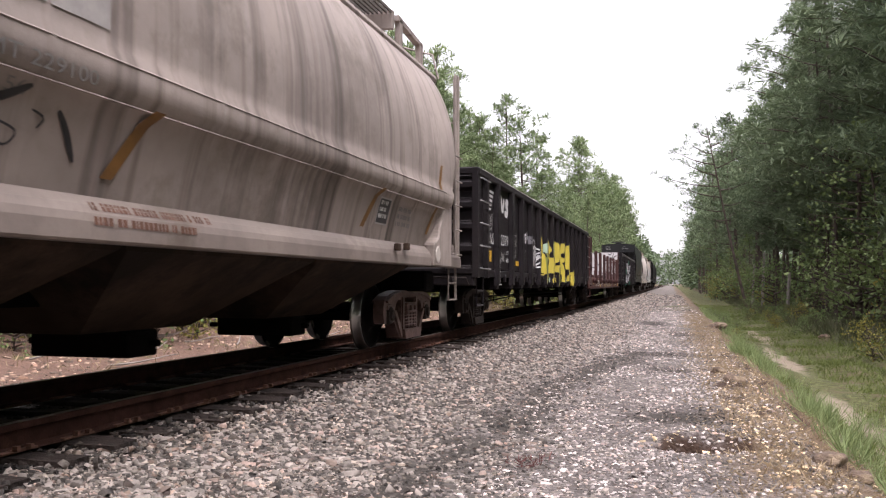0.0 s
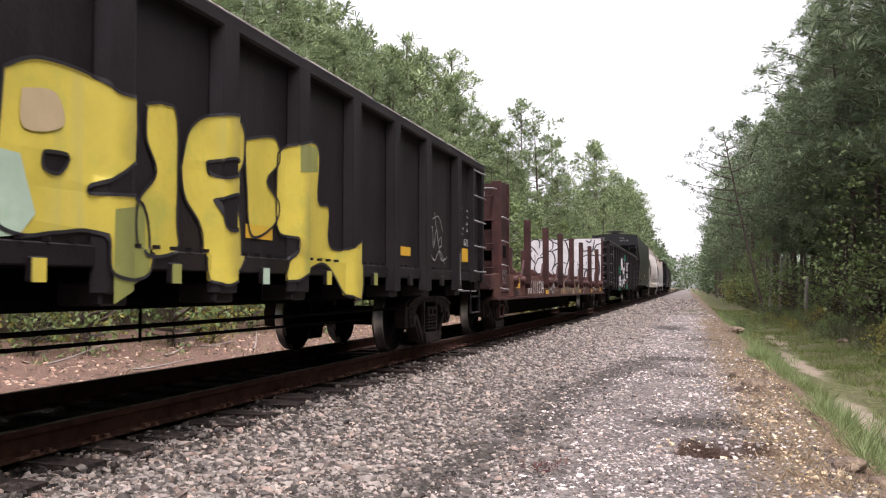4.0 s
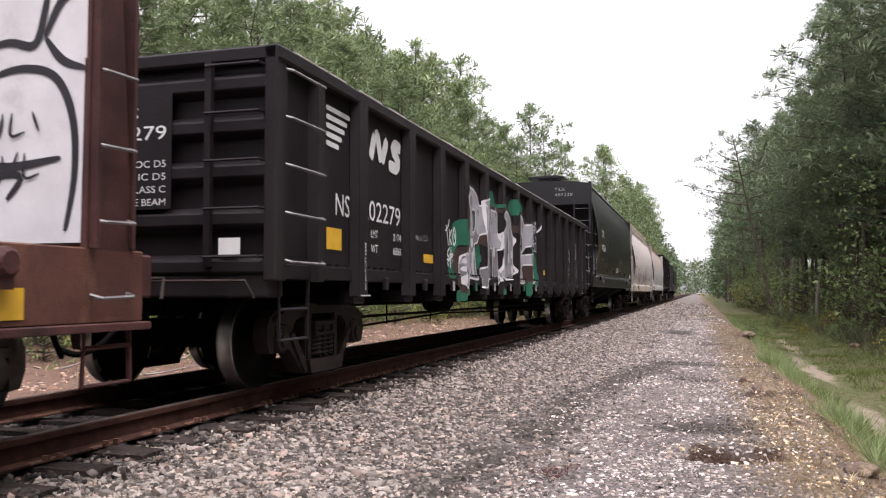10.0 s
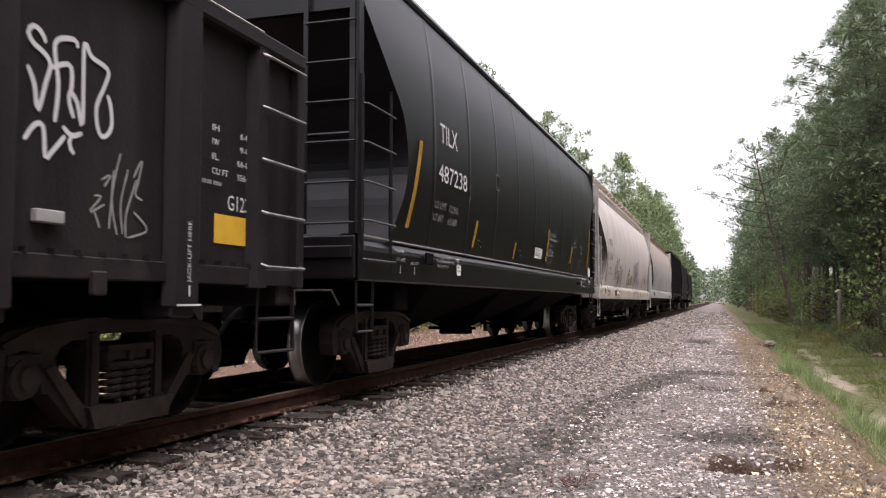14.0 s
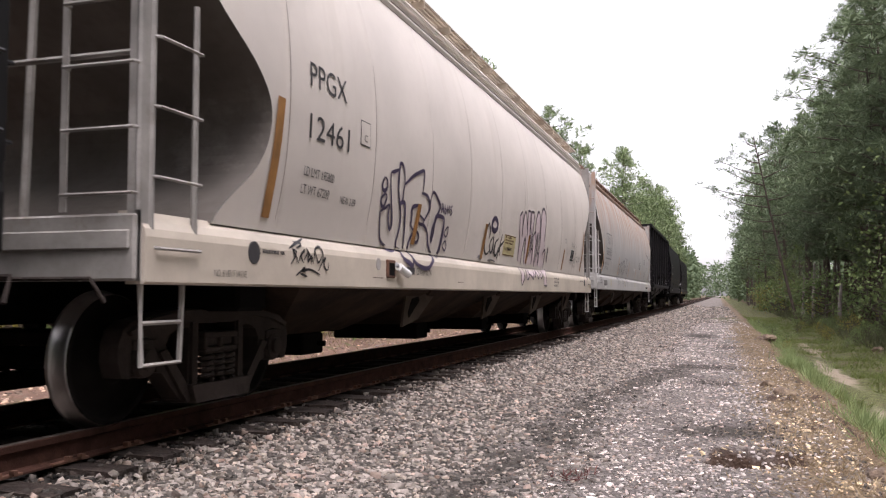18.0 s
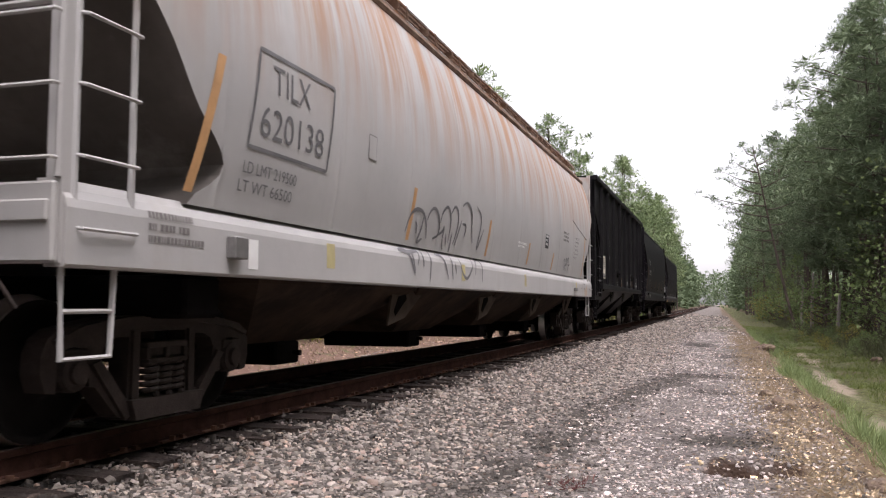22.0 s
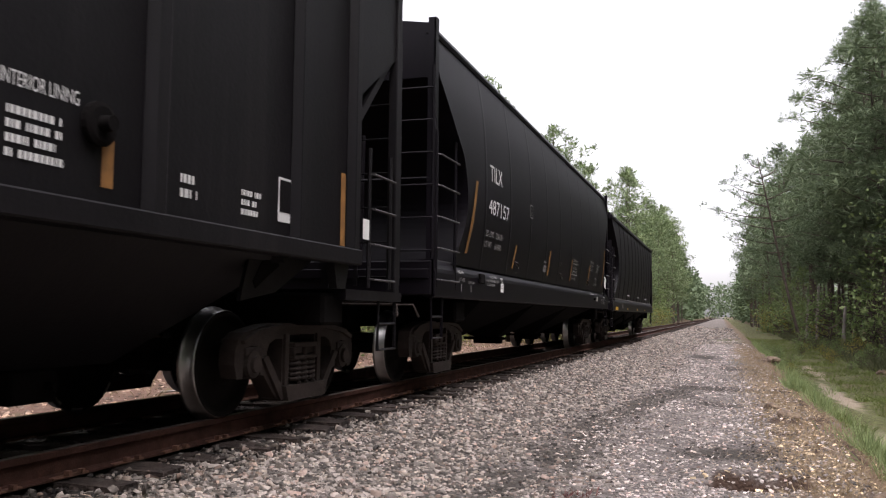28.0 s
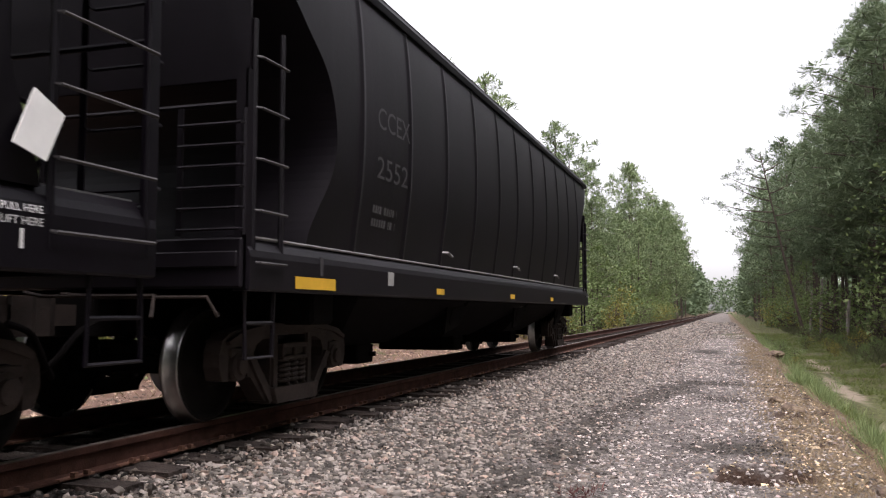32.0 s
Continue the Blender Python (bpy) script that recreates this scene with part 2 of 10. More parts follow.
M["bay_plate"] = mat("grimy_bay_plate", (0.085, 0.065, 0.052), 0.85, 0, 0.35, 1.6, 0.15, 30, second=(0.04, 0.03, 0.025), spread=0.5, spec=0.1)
M["walk_tan"] = mat("dirty_galvanised_walk", (0.42, 0.355, 0.28), 0.75, 0, 0.25, 2, second=(0.30, 0.235, 0.175), spread=0.5)
M["gloss_hopper"] = mat("glossy_black_hopper_paint", (0.0062, 0.0050, 0.0060), 0.36, 0, 0.3, 1.2, 0.04, 25, streak=((0.012, 0.0098, 0.011), (1, 5, 0.2), 0.55), spec=0.42)
M["orange_bright"] = mat("bright_orange_stripe", (0.36, 0.19, 0.015), 0.6, 0, 0.15, 5)
M["clod"] = mat("pale_soil_lumps", (0.27, 0.19, 0.145), 0.95, 0, 0.3, 8, 0.5, 60, island=True)
M["clod_dark"] = mat("brown_earth", (0.13, 0.09, 0.065), 0.95, 0, 0.4, 9, 0.8, 50, second=(0.24, 0.18, 0.12), spread=0.5)
M["red_weed"] = foliage("withered_red_weed", (0.10, 0.035, 0.035), (0.17, 0.07, 0.06))
M["stone_dark"] = mat("oily_shaded_ballast_stone", (0.05, 0.042, 0.038), 0.8, 0, 0.35, 6, 0.4, 90, island=True, spec=0.25)
M["pebble_straw"] = mat("straw_coloured_pebble", (0.44, 0.34, 0.22), 0.85, 0, 0.25, 6, 0.3, 90, island=True)
M["moss"] = foliage("short_moss_grass", (0.085, 0.115, 0.030), (0.20, 0.225, 0.065))
M["brush"] = foliage("olive_brush", (0.060, 0.075, 0.034), (0.135, 0.125, 0.065))
M["spray_yellow"] = mat("yellow_spray_paint", (0.58, 0.465, 0.065), 0.6, 0, 0.14, 2.2, second=(0.42, 0.40, 0.07), spread=0.53, streak=((0.46, 0.40, 0.12), (1, 6, 0.3), 0.58))
M["spray_olive"] = mat("olive_spray_paint", (0.26, 0.27, 0.07), 0.6, 0, 0.15, 2, second=(0.36, 0.34, 0.11), spread=0.5)
M["spray_leaf"] = mat("leaf_green_spray_paint", (0.20, 0.29, 0.12), 0.6, 0, 0.2, 2, second=(0.30, 0.36, 0.20), spread=0.5)
M["spray_peach"] = mat("peach_spray_paint", (0.52, 0.40, 0.24), 0.6, 0, 0.1, 3)
M["spray_pale"] = mat("pale_grey_spray_paint", (0.52, 0.50, 0.52), 0.6, 0, 0.1, 3)
M["spray_silver"] = mat("silver_spray_paint", (0.30, 0.287, 0.305), 0.5, 0.0, 0.1, 1.5, second=(0.21, 0.20, 0.215), spread=0.50)
M["spray_green"] = mat("green_spray_paint", (0.012, 0.105, 0.062), 0.55, 0, 0.2, 3)
# dirt grey, darkened further for the shade of the recessed car ends
M["end_dirt_shade"] = mat("dirty_shaded_end_sheet", (0.115, 0.10, 0.09), 0.8, 0, 0.3, 1.2, 0.1, 30, second=(0.19, 0.17, 0.155), spread=0.56, spec=0.2)
M["old_paint"] = mat("weathered_paint_layers", (0.11, 0.062, 0.036), 0.8, 0, 0.4, 2.4, 0.15, 50, second=(0.25, 0.16, 0.085), spread=0.5, streak=((0.05, 0.03, 0.022), (1, 9, 0.8), 0.52))
M["old_cream"] = mat("faded_cream_paint", (0.29, 0.235, 0.165), 0.8, 0, 0.35, 5, second=(0.15, 0.09, 0.055), spread=0.52)
M["old_grey"] = mat("faded_grey_paint", (0.125, 0.11, 0.098), 0.8, 0, 0.3, 5, second=(0.15, 0.10, 0.07), spread=0.5)
M["old_rust"] = mat("rust_brown_paint", (0.20, 0.10, 0.045), 0.8, 0, 0.35, 5, second=(0.10, 0.055, 0.035), spread=0.5)
M["truck_rust"] = mat("rust_brown_cast_steel", (0.115, 0.070, 0.060), 0.55, 0.0, 0.4, 6, 0.3, 60, second=(0.045, 0.022, 0.017), spread=0.52, spec=0.4)
M["rust_dark"] = mat("dull_brown_rust", (0.13, 0.072, 0.045), 0.85, 0, 0.3, 5, second=(0.20, 0.13, 0.09), spread=0.5)
M["needles_far"] = foliage("distant_pine_needles", (0.055, 0.085, 0.042), (0.12, 0.155, 0.08))
M["stone_damp"] = mat("damp_grit", (0.075, 0.064, 0.057), 0.7, 0, 0.3, 6, 0.4, 90, island=True, spec=0.3)


def rust_below_eave(m, z_low, z_high, colour):
    """Soft rust stains that have run down from the roof edge."""
    n, l = m.node_tree.nodes, m.node_tree.links
    b = n["Principled BSDF"]
    old = b.inputs["Base Color"].links[0].from_socket
    tc, mp, nz, sp = n.new("ShaderNodeTexCoord"), n.new("ShaderNodeMapping"), n.new("ShaderNodeTexNoise"), n.new("ShaderNodeSeparateXYZ")
    mp.inputs["Scale"].default_value = (0.5, 2.1, 0.22)
    l.new(tc.outputs["Object"], mp.inputs["Vector"])
    l.new(mp.outputs[0], nz.inputs["Vector"])
    nz.inputs["Scale"].default_value, nz.inputs["Detail"].default_value, nz.inputs["Roughness"].default_value = 1.3, 7, 0.62
    l.new(tc.outputs["Object"], sp.inputs[0])
    up, th, mul, mx = n.new("ShaderNodeMapRange"), n.new("ShaderNodeMapRange"), n.new("ShaderNodeMath"), n.new("ShaderNodeMix")
    up.inputs[1].default_value, up.inputs[2].default_value = z_low, z_high
    th.inputs[1].default_value, th.inputs[2].default_value = 0.43, 0.60
    l.new(sp.outputs[2], up.inputs[0])
    l.new(nz.outputs[0], th.inputs[0])
    mul.operation = "MULTIPLY"
    l.new(up.outputs[0], mul.inputs[0])
    l.new(th.outputs[0], mul.inputs[1])
    mx.data_type = "RGBA"
    l.new(mul.outputs[0], mx.inputs[0])
    l.new(old, mx.inputs[6])
    mx.inputs[7].default_value = (*colour, 1)
    l.new(mx.outputs[2], b.inputs["Base Color"])


rust_below_eave(M["grey"], 2.4, 3.7, (0.36, 0.19, 0.10))
M["spray_white"] = mat("white_spray_paint", (0.58, 0.56, 0.57), 0.6, 0, 0.1, 3, second=(0.42, 0.395, 0.40), spread=0.6)
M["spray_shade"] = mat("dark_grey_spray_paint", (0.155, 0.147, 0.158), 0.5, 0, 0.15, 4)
M["worn_letters"] = mat("nearly_worn_off_lettering", (0.055, 0.052, 0.055), 0.6, 0, 0.3, 6)
M["stencil"] = mat("dulled_white_stencil", (0.25, 0.243, 0.24), 0.7, 0, 0.15, 6)
M["orange_dim"] = mat("sooty_orange_stripe", (0.19, 0.088, 0.018), 0.65, 0, 0.25, 5)
M["label_dirty"] = mat("grubby_pale_label", (0.37, 0.34, 0.325), 0.7, 0, 0.2, 4, second=(0.26, 0.23, 0.21), spread=0.55)
from mathutils.geometry import tessellate_polygon


# ---- geometry helpers ----
def link(name, me, material, parent=None, label=""):
    ob = new(name, me)
    if material is not None and not me.materials:
        me.materials.append(material)
    ob.parent = parent
    if label:
        ob["label"] = label
    return ob


def part(name, bm, material, parent=None, label="", smooth=False):
    me = bpy.data.meshes.new(name)
    bm.to_mesh(me)
    bm.free()
    if smooth:
        for p in me.polygons:
            p.use_smooth = True
    return link(name, me, material, parent, label)


def bevelled(bm, width=0.01, segments=1):
    bmesh.ops.bevel(bm, geom=bm.edges[:], offset=width, segments=segments, affect="EDGES", clamp_overlap=True)
    return bm


def box(bm, x0, x1, y0, y1, z0, z1):
    v = [bm.verts.new((x, y, z)) for x in (x0, x1) for y in (y0, y1) for z in (z0, z1)]
    for f in ((0, 1, 3, 2), (4, 6, 7, 5), (0, 4, 5, 1), (2, 3, 7, 6), (0, 2, 6, 4), (1, 5, 7, 3)):
        bm.faces.new([v[i] for i in f])
    return bm


def boxed(*a, bevel=0.0):
    bm = box(bmesh.new(), *a)
    return bevelled(bm, bevel) if bevel else bm


def tube(bm, pts, r, n=8, caps=True):
    """A round bar through the points."""
    pts = [Vector(p) for p in pts]
    rings = []
    for i, p in enumerate(pts):
        d = (pts[min(i + 1, len(pts) - 1)] - pts[max(i - 1, 0)]).normalized()
        a = d.cross(Vector((0, 0, 1)) if abs(d.z) < 0.9 else Vector((1, 0, 0))).normalized()
        c = d.cross(a)
        rings.append([bm.verts.new(p + r * (math.cos(t) * a + math.sin(t) * c)) for t in [2 * math.pi * k / n for k in range(n)]])
    for q, w in zip(rings, rings[1:]):
        for k in range(n):
            bm.faces.new((q[k], q[(k + 1) % n], w[(k + 1) % n], w[k]))
    if caps:
        bm.faces.new(rings[0][::-1])
        bm.faces.new(rings[-1])
    return bm


def tubed(pts, r, n=8):
    return tube(bmesh.new(), pts, r, n)


def prism(bm, outline, axis, lo, hi):
    """An outline (pairs) pushed along an axis: 'y' takes (x, z), 'x' takes (y, z), 'z' takes (x, y)."""
    def at(a, c, h):
        return {"y": (a, h, c), "x": (h, a, c), "z": (a, c, h)}[axis]
    p = [bm.verts.new(at(a, c, lo)) for a, c in outline]
    q = [bm.verts.new(at(a, c, hi)) for a, c in outline]
    n = len(p)
    for i in range(n):
        bm.faces.new((p[i], p[(i + 1) % n], q[(i + 1) % n], q[i]))
    bm.faces.new(p[::-1])
    bm.faces.new(q)
    bmesh.ops.recalc_face_normals(bm, faces=bm.faces[:])
    return bm


def turned(bm, prof, axis_y, axis_z, x_sign=1, n=32):
    """A lathe body about an axle along x: profile pairs (x, radius)."""
    rings = []
    for x, r in prof:
        rings.append([bm.verts.new((x_sign * x, axis_y + r * math.cos(t), axis_z + r * math.sin(t))) for t in [2 * math.pi * k / n for k in range(n)]])
    for q, w in zip(rings, rings[1:]):
        for k in range(n):
            bm.faces.new((q[k], q[(k + 1) % n], w[(k + 1) % n], w[k]))
    bm.faces.new(rings[0])
    bm.faces.new(rings[-1])
    bmesh.ops.recalc_face_normals(bm, faces=bm.faces[:])
    return bm


def raw(name, verts, faces):
    me = bpy.data.meshes.new(name)
    verts = np.asarray(verts, dtype=np.float32)
    faces = np.asarray(faces, dtype=np.int32)
    k = faces.shape[1]
    me.vertices.add(len(verts))
    me.vertices.foreach_set("co", verts.ravel())
    me.loops.add(faces.size)
    me.loops.foreach_set("vertex_index", faces.ravel())
    me.polygons.add(len(faces))
    me.polygons.foreach_set("loop_start", np.arange(len(faces), dtype=np.int32) * k)
    me.update(calc_edges=True)
    me.validate()
    return me


def ramped(pairs):
    """A curve through (at, value) pairs, straight between them."""
    xs, ys = [a for a, _ in pairs], [c for _, c in pairs]

    def at(v):
        return float(np.interp(v, xs, ys))
    return at


def smoothed(pairs, n=40):
    """The same, rounded: a Catmull-Rom curve by the first value."""
    pts = catmull([(a, c) for a, c in pairs], n)
    pts.sort()
    return ramped(pts)


def catmull(pts, n=8):
    if len(pts) < 3:
        return [tuple(p) for p in pts]
    p = [pts[0], *pts, pts[-1]]
    out = []
    for i in range(1, len(p) - 2):
        a, b, c, d = (np.array(q, float) for q in p[i - 1:i + 3])
        for k in range(n):
            t = k / n
            out.append(tuple(0.5 * (2 * b + (c - a) * t + (2 * a - 5 * b + 4 * c - d) * t * t + (3 * b - a - 3 * c + d) * t ** 3)))
    out.append(tuple(map(float, pts[-1])))
    return out


# ---- ground, ballast, track ----
def smooth_step(a, b, x):
    t = min(1.0, max(0.0, (x - a) / (b - a)))
    return t * t * (3 - 2 * t)


PROFILE = ((-400, 1.5), (-60, 0.6), (-22, 0.15), (-16, 0.0), (-13.5, -0.18), (-11.5, -0.34), (-9.6, -0.62), (-8.4, -0.66), (-7.4, -0.52), (-6.3, -0.235), (-5.0, -0.235), (-3.75, -0.245),
           (-3.50, -0.25), (-3.1, -0.34), (-2.4, -0.50), (-1.8, -0.60), (-1.2, -0.63), (1.15, -0.64), (1.5, -0.70), (2.2, -1.08), (3.2, -1.20), (4.8, -1.12), (6.5, -0.98), (12, -0.7), (40, 0.2), (400, 1.5))


HUMPS = ((0.16, 8.46, 0.30, 0.12, -0.30), (0.58, 8.66, 0.30, 0.10, -0.10), (0.20, 8.80, 0.50, 0.16, 0.12), (0.2, 12.6, 0.9, 0.7, 0.05), (-0.5, 17.2, 0.9, 0.5, -0.05), (0.6, 16.0, 0.35, 0.4, 0.07),
         (-0.6, 20.6, 0.8, 0.5, -0.05), (1.1, 11.0, 0.3, 0.5, 0.05), (1.25, 7.2, 0.3, 0.5, 0.04), (0.82, 13.7, 0.24, 0.3, 0.08), (1.45, 31.8, 0.4, 1.0, 0.12))
# damp, dark stretches of the path: centre and half widths
DAMP = ((-1.95, 6.0, 0.30, 1.2), (-1.82, 7.4, 0.30, 1.2), (-1.68, 9.3, 0.28, 1.4), (-1.72, 11.6, 0.28, 1.5), (-1.48, 14.0, 0.34, 1.4), (-1.22, 16.5, 0.45, 1.2), (-1.0, 18.2, 0.5, 0.8), (-0.5, 19.3, 0.95, 0.6), (0.4, 19.1, 0.75, 0.4), (-1.60, 10.4, 0.28, 1.2), (-1.62, 12.8, 0.3, 1.2), (-1.35, 15.3, 0.36, 1.1),
        (-0.07, 15.7, 0.5, 0.45), (0.10, 10.2, 0.75, 0.55), (0.62, 9.15, 0.5, 0.25), (-0.9, 17.3, 0.45, 0.5), (0.5, 27.0, 0.6, 1.6), (-0.7, 34.0, 0.6, 2.2))


def dampness(x, y):
    x += 0.35 * noise.noise((x * 1.3, y * 1.3, 2.0))
    y += 0.5 * noise.noise((x * 1.3, y * 1.3, 6.0))
    return max(smooth_step(1.3, 0.6, math.hypot((x - a) / p, (y - c) / q)) for a, c, p, q in DAMP)


def ground_z(x, y):
    for (a, za), (b, zb) in zip(PROFILE, PROFILE[1:]):
        if a <= x <= b:
            z = za + (zb - za) * (x - a) / (b - a)
            break
    else:
        z = 1.5
    wave = 0.05 if abs(x + 4.85) > 3 else 0.015
    if x < -7.5 or x > 1.6:
        wave = 0.12
    z += wave * noise.noise((x * 0.8, y * 0.5, 0.0)) + 0.25 * wave * noise.noise((x * 3.1, y * 2.7, 3.0))
    # washed-out hollows and low humps on the path and its edge
    for cx, cy, rx, ry, h in HUMPS:
        q = ((x - cx) / rx) ** 2 + ((y - cy) / ry) ** 2
        if q < 9:
            z += h * math.exp(-q)
    return z


def ground_material():
    m = bpy.data.materials.new("ground_surface")
    m.use_nodes = True
    n, l = m.node_tree.nodes, m.node_tree.links
    b = n["Principled BSDF"]
    b.inputs["Roughness"].default_value = 0.95
    b.inputs["Specular IOR Level"].default_value = 0.2
    tc, sep = n.new("ShaderNodeTexCoord"), n.new("ShaderNodeSeparateXYZ")
    l.new(tc.outputs["Object"], sep.inputs[0])

    def noise_node(scale, detail=5, rough=0.6):
        q = n.new("ShaderNodeTexNoise")
        q.inputs["Scale"].default_value, q.inputs["Detail"].default_value, q.inputs["Roughness"].default_value = scale, detail, rough
        l.new(tc.outputs["Object"], q.inputs["Vector"])
        return q.outputs[0]

    def mathn(op, a, c=0.0, d=0.0):
        q = n.new("ShaderNodeMath")
        q.operation = op
        for i, v in enumerate((a, c, d)):
            if hasattr(v, "is_linked"):
                l.new(v, q.inputs[i])
            else:
                q.inputs[i].default_value = v
        return q.outputs[0]

    def ramp(v, lo, hi):
        q = n.new("ShaderNodeMapRange")
        q.interpolation_type = "SMOOTHSTEP"
        q.inputs[1].default_value, q.inputs[2].default_value = lo, hi
        l.new(v, q.inputs[0])
        return q.outputs[0]

    def mix(fac, a, c):
        q = n.new("ShaderNodeMix")
        q.data_type = "RGBA"
        for sock, v in ((q.inputs[0], fac), (q.inputs[6], a), (q.inputs[7], c)):
            if hasattr(v, "is_linked"):
                l.new(v, sock)
            else:
                sock.default_value = (*v, 1) if isinstance(v, tuple) else v
        return q.outputs[2]

    wob = mathn("MULTIPLY_ADD", noise_node(0.9), 1.1, -0.55)
    x = mathn("ADD", sep.outputs[0], wob)
    vor = n.new("ShaderNodeTexVoronoi")
    vor.inputs["Scale"].default_value = 22
    l.new(tc.outputs["Object"], vor.inputs["Vector"])
    sepc = n.new("ShaderNodeSeparateColor")
    l.new(vor.outputs["Color"], sepc.inputs[0])
    # ground under the ballast is dark: shade of the gaps put into the colour
    stones = mix(sepc.outputs[0], (0.045, 0.038, 0.035), (0.16, 0.138, 0.128))
    stones = mix(ramp(vor.outputs["Distance"], 0.35, 0.65), stones, (0.05, 0.043, 0.04))
    vor2 = n.new("ShaderNodeTexVoronoi")
    vor2.inputs["Scale"].default_value = 38
    l.new(tc.outputs["Object"], vor2.inputs["Vector"])
    sepd = n.new("ShaderNodeSeparateColor")
    l.new(vor2.outputs["Color"], sepd.inputs[0])
    grit = mix(sepd.outputs[0], (0.06, 0.052, 0.049), (0.28, 0.243, 0.228))
    grit = mix(ramp(noise_node(1.6, 8, 0.7), 0.42, 0.62), mix(0.55, grit, (0.06, 0.052, 0.048)), grit)
    earth = mix(noise_node(6, 8, 0.75), (0.062, 0.035, 0.026), (0.225, 0.142, 0.108))
    sand = mix(noise_node(5, 6), (0.24, 0.19, 0.145), (0.34, 0.275, 0.215))
    green = mix(ramp(noise_node(9, 9, 0.8), 0.38, 0.62), (0.030, 0.034, 0.014), (0.135, 0.140, 0.055))
    green = mix(ramp(noise_node(0.9, 9, 0.75), 0.50, 0.60), green, mix(noise_node(9, 8, 0.8), (0.05, 0.045, 0.022), (0.16, 0.125, 0.075)))
    straw = mix(noise_node(14, 8, 0.75), (0.035, 0.022, 0.016), (0.25, 0.175, 0.11))
    litter = mix(noise_node(7, 8), (0.045, 0.032, 0.02), (0.12, 0.085, 0.05))
    col = mix(ramp(x, -2.35, -1.75), stones, grit)
    far = ramp(sep.outputs[1], 24.0, 46.0)
    mott = mix(noise_node(1.1, 8, 0.7), (0.070, 0.060, 0.054), (0.25, 0.215, 0.20))
    col = mix(mathn("MULTIPLY", far, mathn("MULTIPLY", ramp(x, -3.6, -3.2), 0.85)), col, mix(noise_node(9.0, 6, 0.8), mott, (0.17, 0.146, 0.134)))
    # damp, dark stretches and the earth of the washed-out hole
    shift = n.new("ShaderNodeTexNoise")
    shift.inputs["Scale"].default_value, shift.inputs["Detail"].default_value = 2.2, 6
    l.new(tc.outputs["Object"], shift.inputs["Vector"])
    moved = n.new("ShaderNodeVectorMath")
    moved.operation = "MULTIPLY_ADD"
    l.new(shift.outputs["Color"], moved.inputs[0])
    moved.inputs[1].default_value = (0.7, 1.0, 0.0)
    l.new(tc.outputs["Object"], moved.inputs[2])

    def patch_of(cx, cy, rx, ry, lo=0.35, hi=1.25):
        a, c = n.new("ShaderNodeVectorMath"), n.new("ShaderNodeVectorMath")
        a.operation, c.operation = "MULTIPLY_ADD", "LENGTH"
        l.new(moved.outputs[0], a.inputs[0])
        a.inputs[1].default_value = (1 / rx, 1 / ry, 0)
        a.inputs[2].default_value = (-(cx + 0.35) / rx, -(cy + 0.5) / ry, 0)
        l.new(a.outputs[0], c.inputs[0])
        return mathn("SUBTRACT", 1.0, ramp(c.outputs["Value"], lo, hi))
    damp = patch_of(*DAMP[0])
    for e in DAMP[1:]:
        damp = mathn("MAXIMUM", damp, patch_of(*e))
    col = mix(mathn("MULTIPLY", damp, 0.92), col, mix(noise_node(30, 4), (0.024, 0.020, 0.017), (0.070, 0.060, 0.052)))
    col = mix(mathn("MULTIPLY", ramp(x, 0.25, 0.95), ramp(noise_node(2.2, 8, 0.7), 0.32, 0.52)), col, straw)
    for e in ((0.16, 8.52, 0.34, 0.20), (0.16, 8.52, 0.34, 0.20), (0.6, 8.72, 0.34, 0.16), (0.82, 13.6, 0.22, 0.3), (1.35, 8.4, 0.28, 0.5), (1.45, 31.8, 0.35, 0.9), (1.45, 11.4, 0.14, 1.3), (1.40, 14.5, 0.12, 1.0), (0.95, 10.9, 0.16, 0.3), (0.70, 12.2, 0.2, 0.3), (1.30, 17.5, 0.16, 1.4), (1.1, 19.5, 0.3, 0.6), (1.35, 24.0, 0.2, 2.0)):
        col = mix(mathn("MULTIPLY", patch_of(*e), 0.9), col, (0.045, 0.026, 0.018))
    col = mix(mathn("MULTIPLY", patch_of(0.3, 58.0, 1.1, 6.0), 0.8), col, green)
    col = mix(mathn("MULTIPLY", ramp(x, 1.6, 2.3), ramp(noise_node(1.3, 6), 0.30, 0.50)), col, green)
    col = mix(ramp(x, 2.2, 2.9), col, green)
    for e in ((2.85, 25.5, 0.36, 5.0), (2.62, 14.6, 0.34, 2.6), (2.5, 10.5, 0.3, 1.6), (3.3, 36.0, 0.3, 5.0)):
        col = mix(mathn("MULTIPLY", patch_of(*e, 0.5, 1.1), 0.9), col, sand)
    col = mix(ramp(x, 5.4, 6.6), col, litter)
    left = mathn("MULTIPLY", x, -1.0)
    col = mix(ramp(left, 6.9, 7.5), col, earth)
    col = mix(mathn("MULTIPLY", ramp(left, 8.0, 11.0), ramp(noise_node(1.2, 6), 0.56, 0.66)), col, green)
    col = mix(mathn("MULTIPLY", ramp(left, 7.0, 7.8), ramp(sep.outputs[1], 36.0, 52.0)), col, litter)
    col = mix(ramp(left, 13.5, 15.0), col, litter)
    l.new(col, b.inputs["Base Color"])
    bp = n.new("ShaderNodeBump")
    bp.inputs["Strength"].default_value, bp.inputs["Distance"].default_value = 0.8, 0.03
    h = mathn("ADD", mathn("MULTIPLY", vor.outputs["Distance"], -1.0), noise_node(40, 4))
    l.new(h, bp.inputs["Height"])
    l.new(bp.outputs[0], b.inputs["Normal"])
    return m


